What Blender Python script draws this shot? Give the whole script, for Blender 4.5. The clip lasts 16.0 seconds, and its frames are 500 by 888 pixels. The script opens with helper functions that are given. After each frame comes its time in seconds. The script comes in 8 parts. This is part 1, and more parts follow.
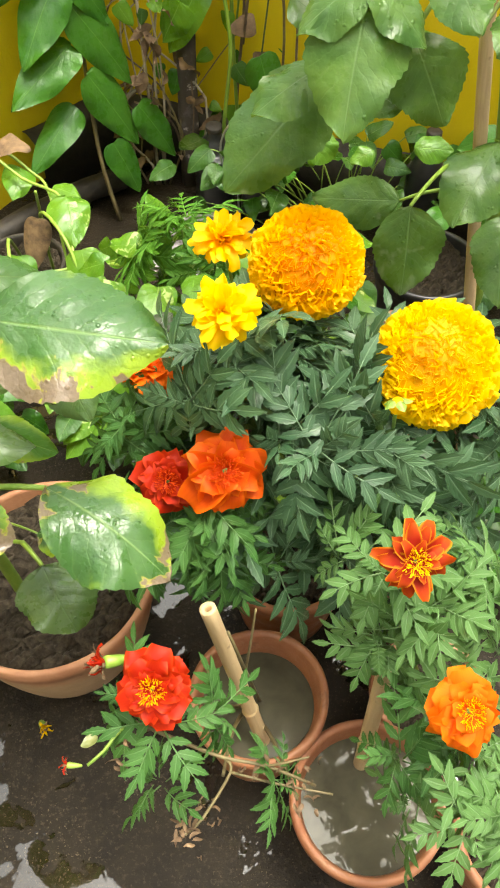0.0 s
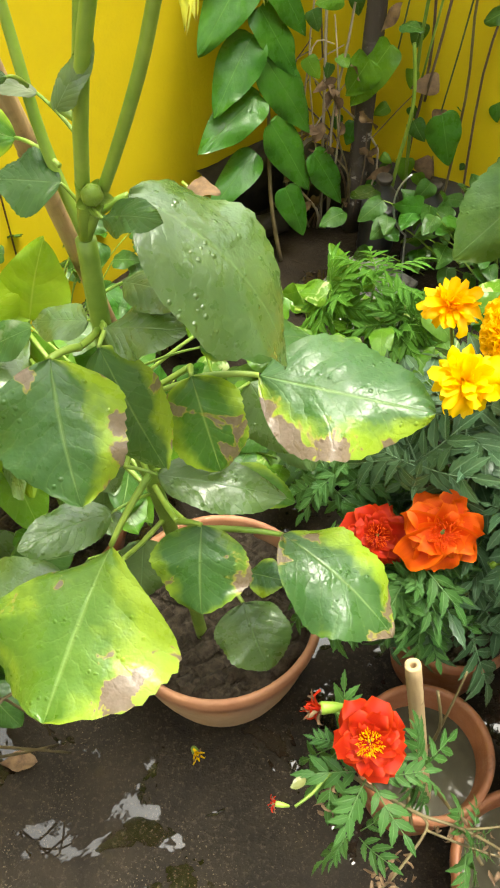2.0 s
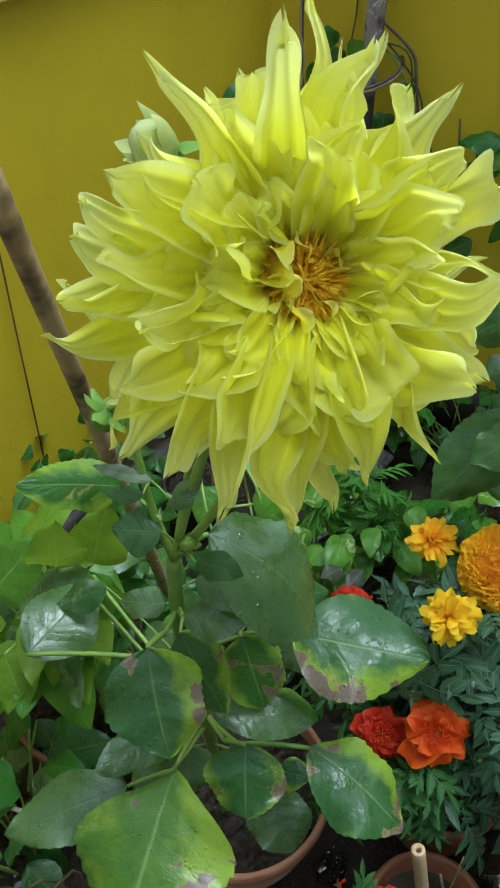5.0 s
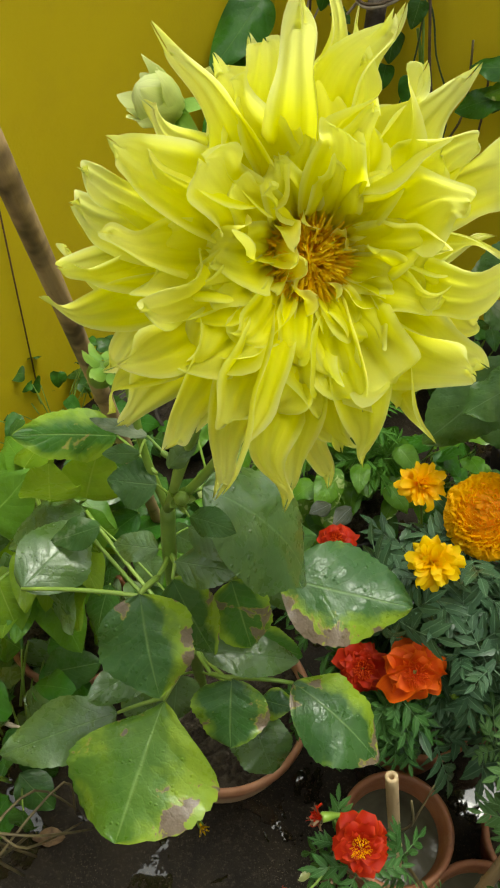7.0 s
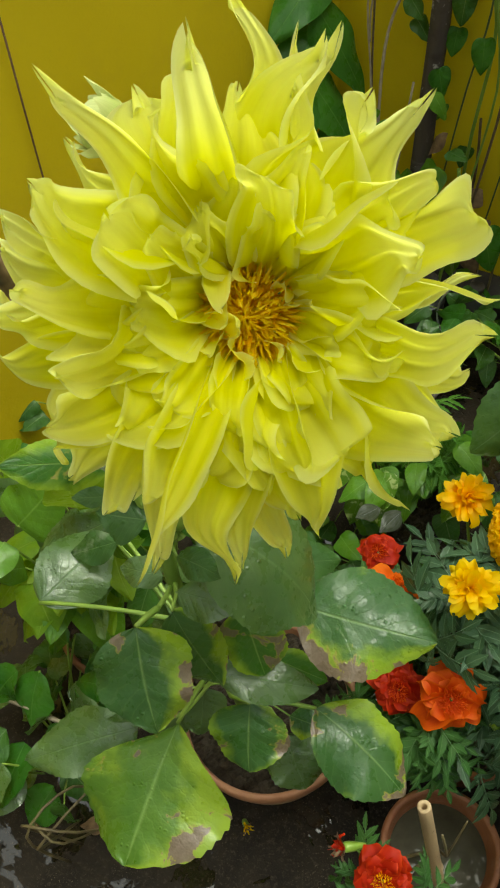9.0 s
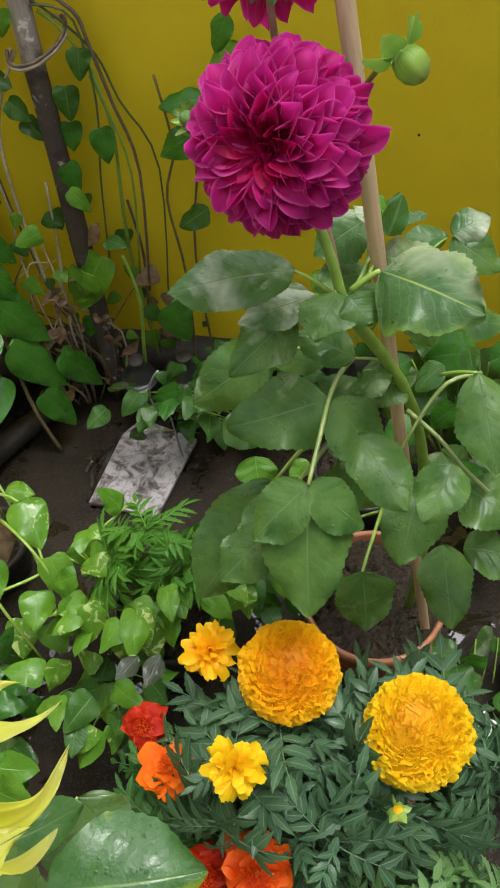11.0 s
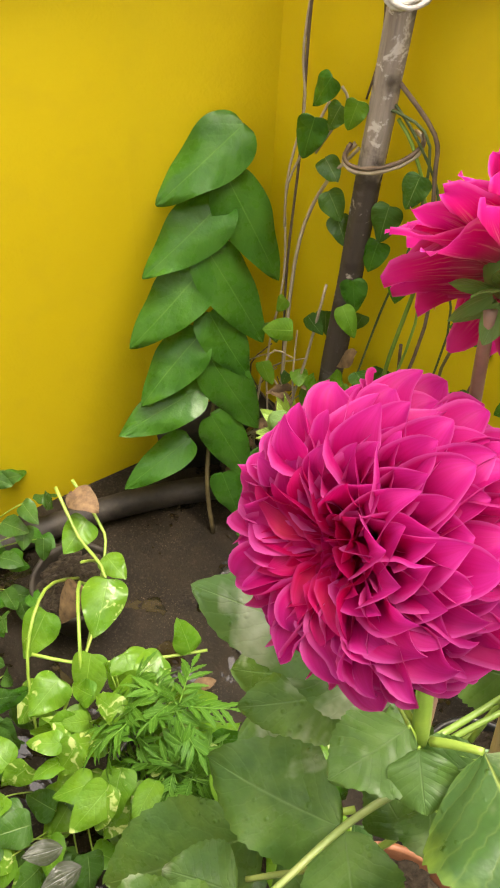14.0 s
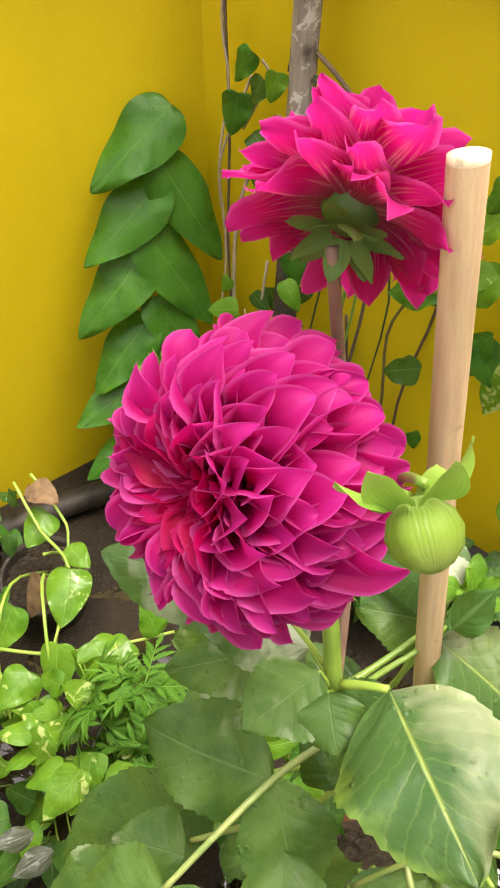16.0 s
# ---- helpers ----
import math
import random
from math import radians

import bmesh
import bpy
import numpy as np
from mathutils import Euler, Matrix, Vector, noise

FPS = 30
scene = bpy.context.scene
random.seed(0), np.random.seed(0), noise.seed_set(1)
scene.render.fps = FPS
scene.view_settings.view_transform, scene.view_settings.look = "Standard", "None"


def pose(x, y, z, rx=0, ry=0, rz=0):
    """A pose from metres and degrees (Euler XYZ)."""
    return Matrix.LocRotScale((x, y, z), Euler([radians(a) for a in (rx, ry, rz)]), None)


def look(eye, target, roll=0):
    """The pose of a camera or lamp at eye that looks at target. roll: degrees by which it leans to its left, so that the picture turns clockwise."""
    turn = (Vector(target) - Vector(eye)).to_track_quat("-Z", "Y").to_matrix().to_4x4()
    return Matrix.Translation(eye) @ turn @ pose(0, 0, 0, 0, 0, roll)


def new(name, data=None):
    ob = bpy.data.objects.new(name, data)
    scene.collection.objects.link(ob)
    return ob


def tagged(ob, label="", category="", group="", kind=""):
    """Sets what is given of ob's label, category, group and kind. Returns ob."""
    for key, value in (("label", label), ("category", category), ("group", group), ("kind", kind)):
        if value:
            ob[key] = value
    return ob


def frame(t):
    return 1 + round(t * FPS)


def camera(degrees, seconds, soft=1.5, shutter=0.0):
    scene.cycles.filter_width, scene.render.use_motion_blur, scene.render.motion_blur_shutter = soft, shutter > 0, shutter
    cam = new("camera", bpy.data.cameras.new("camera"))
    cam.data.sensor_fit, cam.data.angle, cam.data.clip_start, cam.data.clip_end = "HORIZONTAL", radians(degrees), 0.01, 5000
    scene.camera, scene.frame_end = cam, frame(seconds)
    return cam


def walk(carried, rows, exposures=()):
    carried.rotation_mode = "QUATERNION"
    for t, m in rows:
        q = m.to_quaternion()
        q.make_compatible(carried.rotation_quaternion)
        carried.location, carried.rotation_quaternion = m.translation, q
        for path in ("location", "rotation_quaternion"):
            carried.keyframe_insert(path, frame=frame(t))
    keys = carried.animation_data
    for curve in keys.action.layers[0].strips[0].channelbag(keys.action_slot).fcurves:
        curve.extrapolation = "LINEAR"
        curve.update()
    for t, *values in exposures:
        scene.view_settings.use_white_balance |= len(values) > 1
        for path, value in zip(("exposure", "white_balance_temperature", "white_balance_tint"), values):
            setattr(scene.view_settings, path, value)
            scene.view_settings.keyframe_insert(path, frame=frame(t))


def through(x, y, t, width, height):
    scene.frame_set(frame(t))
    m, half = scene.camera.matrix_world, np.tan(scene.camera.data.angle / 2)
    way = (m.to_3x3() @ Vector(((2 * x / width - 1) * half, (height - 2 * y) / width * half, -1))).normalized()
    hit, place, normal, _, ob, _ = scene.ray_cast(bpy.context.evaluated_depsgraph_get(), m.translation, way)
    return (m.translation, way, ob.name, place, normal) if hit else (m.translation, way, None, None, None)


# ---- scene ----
cam = camera(34.0, 16.0, 2.0)
PATH = [
    (0, (0.002, 0.001, 1.215), (0.003, 1.153, -0.419), 0.8),
    (0.5, (-0.029, 0.002, 1.208), (-0.059, 1.151, -0.428), 0.2),
    (1, (-0.062, 0.001, 1.223), (-0.13, 1.155, -0.409), -0.6),
    (1.5, (-0.102, -0.003, 1.238), (-0.23, 1.166, -0.379), -1.5),
    (2, (-0.145, -0.005, 1.255), (-0.332, 1.187, -0.34), -1.2),
    (2.5, (-0.185, -0.004, 1.274), (-0.412, 1.221, -0.29), -0.5),
    (3, (-0.199, -0.008, 1.31), (-0.45, 1.267, -0.21), -0.5),
    (3.5, (-0.199, -0.021, 1.354), (-0.451, 1.325, -0.105), -1.4),
    (4, (-0.207, -0.016, 1.433), (-0.451, 1.371, 0.013), -2.3),
    (4.5, (-0.196, -0.018, 1.479), (-0.443, 1.405, 0.096), -3.1),
    (5, (-0.206, -0.024, 1.512), (-0.341, 1.365, 0.079), 0.0),
    (5.2, (-0.223, -0.029, 1.518), (-0.297, 1.334, 0.056), 2.1),
    (7.3, (-0.214, 0.011, 1.549), (-0.307, 1.235, -0.031), 2.8),
    (7.5, (-0.216, 0.016, 1.553), (-0.309, 1.239, -0.027), 2.4),
    (8, (-0.184, 0.037, 1.553), (-0.296, 1.239, -0.042), 0.0),
    (8.5, (-0.142, 0.076, 1.534), (-0.365, 1.227, -0.087), -3.6),
    (9, (-0.137, 0.095, 1.538), (-0.461, 1.206, -0.092), -6.2),
    (9.5, (-0.142, 0.154, 1.538), (-0.221, 1.302, -0.098), -1.6),
    (10, (-0.149, 0.183, 1.543), (-0.06, 1.296, -0.117), -5.1),
    (10.2, (-0.129, 0.193, 1.561), (0.002, 1.298, -0.101), -7.0),
    (12.3, (0.114, 0.538, 1.519), (0.237, 1.766, -0.055), 1.6),
    (12.5, (0.117, 0.554, 1.512), (0.198, 1.79, -0.058), 1.6),
    (13, (0.086, 0.563, 1.512), (0.015, 1.827, -0.036), 3.1),
    (13.5, (0.089, 0.6, 1.521), (-0.226, 1.858, -0.001), 5.7),
    (14, (0.125, 0.638, 1.488), (-0.353, 1.781, -0.081), 3.5),
    (14.5, (0.176, 0.654, 1.476), (-0.271, 1.778, -0.117), 1.7),
    (15, (0.196, 0.657, 1.481), (-0.241, 1.791, -0.107), 1.5),
    (15.5, (0.194, 0.651, 1.48), (-0.241, 1.788, -0.107), 1.5),
    (16, (0.184, 0.643, 1.482), (-0.261, 1.782, -0.101), 0.4),
]
EXPOSURES = [(0.0, 2.41, 7100, 5), (2.5, 2.28, 7100, 2), (3.5, 1.54, 6800, -3), (4.2, 1.05, 6100, -3), (5.2, 0.85, 5200, 2), (7.3, 1.02, 6900, -1), (9.0, 0.93, 6900, -4), (9.5, 0.90, 6200, 0), (10.2, 0.94, 5800, 5), (12.3, 2.12, 7400, 13), (13.5, 2.15, 7500, 14), (16.0, 2.12, 7300, 15)]
walk(cam, [(t, look(eye, target, roll)) for t, eye, target, roll in PATH], EXPOSURES)
SUN_EL, SUN_ROT, SUN, SKY = 75, 70, 0.65, 0.15
RED_A, RED_B = (-0.101, 0.569, 0.548), (-0.128, 0.633, 0.525)
POLE_A, POLE_B = (-0.143, 1.610, 0.0), (-0.128, 1.641, 1.28)

# ---------------------------------------------------------------- helpers
RNG = np.random.default_rng(7)


def mesh_ob(name, verts, faces, material, uvs=None, smooth=True):
    me = bpy.data.meshes.new(name)
    me.from_pydata([tuple(map(float, v)) for v in verts], [], faces)
    if uvs is not None:
        layer = me.uv_layers.new(name="uv")
        order = np.empty(len(me.loops), int)
        me.loops.foreach_get("vertex_index", order)
        layer.data.foreach_set("uv", np.asarray(uvs, np.float32)[order].ravel())
    me.polygons.foreach_set("use_smooth", [smooth] * len(me.polygons))
    if material:
        me.materials.append(material)
    return me


def thing(name, at, label, category, group="", kind=""):
    ob = new(name)
    ob.location = at
    ob.empty_display_size = 0.03
    return tagged(ob, label, category, group, kind)


def put(name, me, parent=None, m=None, label=""):
    """Links a mesh as one object; m is its pose in the world."""
    ob = new(name, me)
    m = m if m is not None else Matrix.Identity(4)
    if parent is not None:
        ob.parent = parent
        up, chain = parent, Matrix.Identity(4)
        while up is not None:
            chain = up.matrix_basis @ chain
            up = up.parent
        m = chain.inverted() @ m
    ob.matrix_basis = m
    return tagged(ob, label)


def part(name, bm, material, parent=None, label="", m=None, smooth=False):
    me = bpy.data.meshes.new(name)
    bm.to_mesh(me)
    bm.free()
    me.materials.append(material)
    if smooth:
        me.polygons.foreach_set("use_smooth", [True] * len(me.polygons))
    return put(name, me, parent, m, label)


def box_bm(cx, cy, cz, sx, sy, sz, bevel=0.0, seg=1):
    bm = bmesh.new()
    bmesh.ops.create_cube(bm, size=1.0, matrix=Matrix.Translation((cx, cy, cz)) @ Matrix.Diagonal((sx, sy, sz, 1)))
    if bevel:
        bmesh.ops.bevel(bm, geom=list(bm.edges), offset=bevel, segments=seg, profile=0.6, affect="EDGES")
    return bm


def axes_pose(at, x_dir, z_hint):
    """A pose at a place whose x runs along x_dir and whose z lies near z_hint."""
    x = Vector(x_dir).normalized()
    z = Vector(z_hint) - x * Vector(z_hint).dot(x)
    if z.length < 1e-4:
        z = Vector((0, 0, 1)) - x * x.z
    z.normalize()
    y = z.cross(x)
    m = Matrix((x, y, z)).transposed().to_4x4()
    m.translation = Vector(at)
    return m


def grid_faces(nu, nv, offset=0):
    return [(offset + i * (nv + 1) + j, offset + (i + 1) * (nv + 1) + j, offset + (i + 1) * (nv + 1) + j + 1, offset + i * (nv + 1) + j + 1)
            for i in range(nu) for j in range(nv)]


def tube(points, radii, seg=8, cap=True, wobble=0.0):
    """Verts and faces of a tube through points."""
    pts = [Vector(p) for p in points]
    radii = list(radii) if hasattr(radii, "__len__") else [radii] * len(pts)
    verts, faces = [], []
    side = Vector((1, 0.3, 0.1))
    for i, p in enumerate(pts):
        d = (pts[min(i + 1, len(pts) - 1)] - pts[max(i - 1, 0)]).normalized()
        side = (side - d * side.dot(d)).normalized()
        up = d.cross(side)
        for k in range(seg):
            a = 2 * math.pi * k / seg
            r = radii[i] * (1 + wobble * math.sin(5 * a + i * 2.1) * 0.5 + wobble * (RNG.random() - 0.5))
            verts.append(p + (side * math.cos(a) + up * math.sin(a)) * r)
    for i in range(len(pts) - 1):
        for k in range(seg):
            a, b = i * seg + k, i * seg + (k + 1) % seg
            faces.append((a, b, b + seg, a + seg))
    if cap:
        faces.append(tuple(range(seg - 1, -1, -1)))
        faces.append(tuple(range((len(pts) - 1) * seg, len(pts) * seg)))
    return verts, faces


def bezier(a, b, c, d, n=10):
    a, b, c, d = Vector(a), Vector(b), Vector(c), Vector(d)
    return [a * (1 - t) ** 3 + b * 3 * t * (1 - t) ** 2 + c * 3 * t * t * (1 - t) + d * t ** 3 for t in [i / n for i in range(n + 1)]]


def stem(name, pts, r0, r1, material, parent, label="", seg=8, n=10):
    """A tapered, gently curved stalk through a few places."""
    pts = [Vector(p) for p in pts]
    if len(pts) == 2:
        mid = (pts[0] + pts[1]) / 2
        pts = [pts[0], mid, pts[1]]
    fine = []
    for i in range(len(pts) - 1):
        p0, p1, p2, p3 = pts[max(i - 1, 0)], pts[i], pts[i + 1], pts[min(i + 2, len(pts) - 1)]
        for k in range(4):
            t = k / 4
            fine.append(0.5 * ((2 * p1) + (p2 - p0) * t + (2 * p0 - 5 * p1 + 4 * p2 - p3) * t * t + (3 * p1 - p0 - 3 * p2 + p3) * t ** 3))
    fine.append(pts[-1])
    verts, faces = tube(fine, [r0 + (r1 - r0) * i / (len(fine) - 1) for i in range(len(fine))], seg)
    return put(name, mesh_ob(name, verts, faces, material), parent, None, label)


def lathe(profile, seg=48, wob=0.0):
    verts, faces = [], []
    n = len(profile)
    for k in range(seg):
        a = 2 * math.pi * k / seg
        w = 1 + wob * (math.sin(2 * a + 0.7) + 0.5 * math.sin(3 * a))
        for r, z in profile:
            verts.append((r * w * math.cos(a), r * w * math.sin(a), z))
    for k in range(seg):
        for i in range(n - 1):
            a, b = k * n + i, ((k + 1) % seg) * n + i
            faces.append((a, b, b + 1, a + 1))
    return verts, faces


# ---------------------------------------------------------------- leaves and petals
def outline(shape, u):
    if shape == "heart":
        return (max(0.0, math.sin(math.pi * min(1, u ** 0.62))) ** 0.8) * (1.0 if u > 0.02 else 0.3)
    if shape == "ovate":
        return max(0.0, math.sin(math.pi * u ** 0.80)) ** 0.78
    if shape == "round":
        return max(0.0, math.sin(math.pi * u ** 0.85)) ** 0.62
    if shape == "lance":
        return max(0.0, math.sin(math.pi * u ** 0.8)) ** 1.05
    if shape == "obovate":
        return max(0.0, math.sin(math.pi * u ** 1.25)) ** 0.7
    return max(0.0, math.sin(math.pi * u))


def blade(length, width, shape="ovate", arch=0.15, cup=0.12, serr=0.03, wave=0.03, twist=0.0, nu=22, nv=8, rng=None, curl=0.0):
    """One leaf blade along +x with its upper side to +z: verts, faces, uvs. v runs from -1 to 1 across, as 0 to 1."""
    rng = rng or RNG
    ph, ph2, ph3, ph4 = rng.random(4) * 6.28
    skew = (rng.random() - 0.5) * 0.16
    broad = nu >= 30
    verts, uvs = [], []
    for i in range(nu + 1):
        u = i / nu
        w = width / 2 * outline(shape, u) + 0.0006
        live = 0 if u < 0.10 or u > 0.985 else 1
        if broad:                                         # saw teeth that point to the tip
            saw = ((i % 3) / 2 - 0.5) * 1.3 * serr * live
        else:
            saw = serr * (1 if i % 2 else -1) * live
        bend = arch * u * u
        cx = length * (u - 0.35 * arch * arch * u ** 3)
        cz = -length * bend
        cy = length * skew * u * u
        for j in range(nv + 1):
            v = 2 * j / nv - 1
            edge, rim = abs(v) ** 3, abs(v) ** 9
            lob = 1 + (0.07 * math.sin(6.5 * u + (ph if v > 0 else ph2)) + 0.04 * math.sin(13 * u + (ph3 if v > 0 else ph4))) * live if broad and serr > 0 else 1.0
            y = v * w * (1 + saw * rim + (lob - 1) * edge)
            back = 0.35 * w * abs(v) * (1 - u) if shape == "heart" else 0.0
            fall = (1 + 0.45 * math.sin(5 * u + ph3 + (1.5 if v > 0 else 0)))
            z = cup * abs(v) * w - curl * w * v * v * fall + wave * width * math.sin(9 * u + ph + 1.5 * v) * abs(v) ** 1.5 + wave * 0.5 * width * math.sin(17 * u + ph2) * edge
            z += 0.009 * width * math.sin(26 * (u - 0.30 * abs(v))) * (1 - edge) * min(1, 3 * abs(v))
            a = twist * u
            verts.append((cx - back + (0.25 * width * saw * rim if broad else 0), cy + y * math.cos(a) - z * math.sin(a), cz + z * math.cos(a) + y * math.sin(a)))
            uvs.append((u, (v + 1) / 2))
    return verts, grid_faces(nu, nv), uvs


def leaf(parent, base, tip, width, material, up=(0, -0.35, 1), shape="ovate", arch=0.18, cup=0.06, serr=0.026, wave=0.06, twist=0.0, stalk=None, name="leaf", label="", stalk_mat=None, curl=0.24, nu=39, nv=12):
    """A leaf from its base to its tip; stalk is where its petiole springs from."""
    b, t = Vector(base), Vector(tip)
    d = t - b
    n = Vector(up)
    m = axes_pose(b, d, n)
    # turn the chord so that the drooping tip still lands on its place
    lift = math.atan2(arch, 1.0)
    m = m @ Matrix.Rotation(-lift, 4, "Y")
    v, f, uv = blade(d.length * math.sqrt(1 + arch * arch) * 0.99, width, shape, arch * math.sqrt(1 + arch * arch), cup, serr, wave, twist, nu, nv, None, curl)
    ob = put(name, mesh_ob(name, v, f, material, uv), parent, m, label)
    if stalk is not None:
        s = Vector(stalk)
        mid = (s + b) / 2 + Vector((0, 0, 0.12 * (s - b).length))
        r = max(0.0011, min(0.0028, width * 0.03))
        vv, ff = tube(bezier(s, s.lerp(mid, 0.7), mid.lerp(b, 0.4), b, 7), [r * 1.25 - 0.05 * r * i for i in range(8)], 6)
        put("petiole", mesh_ob("petiole", vv, ff, stalk_mat or material), parent)
    return ob


def pinnate(length, pairs, leaflet, material, seed, serr=0.10, droop=0.10, name="leaf", slim=0.33):
    """A feathery leaf of paired, toothed leaflets as one mesh."""
    rng = np.random.default_rng(seed)
    verts, faces, uvs = [], [], []
    ax = [(length * t, 0.06 * length * math.sin(2.2 * t + seed), -droop * length * t * t) for t in np.linspace(0, 1, 7)]
    tv, tf = tube(ax, [0.0011 - 0.0001 * i for i in range(7)], 4)
    verts += [tuple(v) for v in tv]
    faces += tf
    uvs += [(0.0, 0.5)] * len(tv)
    for k in range(pairs + 1):
        t = 0.2 + 0.72 * k / pairs
        p = Vector((length * t, 0.06 * length * math.sin(2.2 * t + seed), -droop * length * t * t))
        size = leaflet * (0.72 + 0.5 * math.sin(math.pi * min(1, t * 0.95))) * (0.9 + 0.2 * rng.random())
        for side in ((-1, 1) if k < pairs else (0,)):
            a = side * radians(52 - 18 * t + rng.normal() * 5)
            d = Vector((math.cos(a), math.sin(a), -0.06 + 0.25 * rng.normal() * 0.5 - 0.12 * t))
            m = axes_pose(p, d, (0.1 * rng.normal(), 0.1 * rng.normal() - 0.25 * side, 1))
            v, f, uv = blade(size * (1.15 if side == 0 else 1), size * slim, "lance", 0.16 + 0.1 * rng.random(), 0.28, serr, 0.0, 0, 9, 2, rng)
            o = len(verts)
            verts += [tuple(m @ Vector(q)) for q in v]
            faces += [tuple(o + i for i in q) for q in f]
            uvs += uv
    return mesh_ob(name, verts, faces, material, uvs)


def petal(length, width, rise, curl, cup, tip, rng, wave=0.05, twist=0.0, nu=10, nv=4, blunt=0.75, end=1.0, wiggle=0.0):
    """A ray petal along +x: rise lifts it, curl bends it back, cup folds its sides up, tip is its pointedness,
    end below 1 leaves its tip blunt, wiggle bends it to and fro."""
    verts, uvs = [], []
    ph, ph2 = rng.random() * 6.28, rng.random() * 6.28
    x = z = 0.0
    ang = rise
    st = length / nu
    sway = wiggle * rng.normal() * 0.35
    for i in range(nu + 1):
        u = i / nu
        if i:
            ang -= (curl * (0.4 + 1.6 * u * u) + wiggle * 2.2 * math.sin(5 * u + ph2) * u) / nu
            x += st * math.cos(ang)
            z += st * math.sin(ang)
        w = width / 2 * (max(0.0, math.sin(math.pi * (0.1 + (0.9 * end) * u ** blunt))) ** tip)
        w = max(w, 0.0004)
        for j in range(nv + 1):
            v = 2 * j / nv - 1
            lift = cup * w * v * v * (1 - 0.5 * u + wiggle * u) + wave * width * math.sin(7 * u + ph) * v * u + 0.5 * wave * width * math.sin(13 * u + ph2) * v * v * u
            a = twist * u * u
            yy, zz = v * w, lift
            y2, z2 = yy * math.cos(a) - zz * math.sin(a), yy * math.sin(a) + zz * math.cos(a)
            notch = -0.10 * length * (end < 0.8) * u ** 6 * (v * v + 0.25 * math.sin(5 * v + ph))
            verts.append((x - z2 * math.sin(ang) + notch, y2 + sway * length * u * u, z + z2 * math.cos(ang)))
            uvs.append((u, (v + 1) / 2))
    return verts, grid_faces(nu, nv), uvs


def ease(x):
    x = max(0.0, min(1.0, x))
    return x * x * (3 - 2 * x)


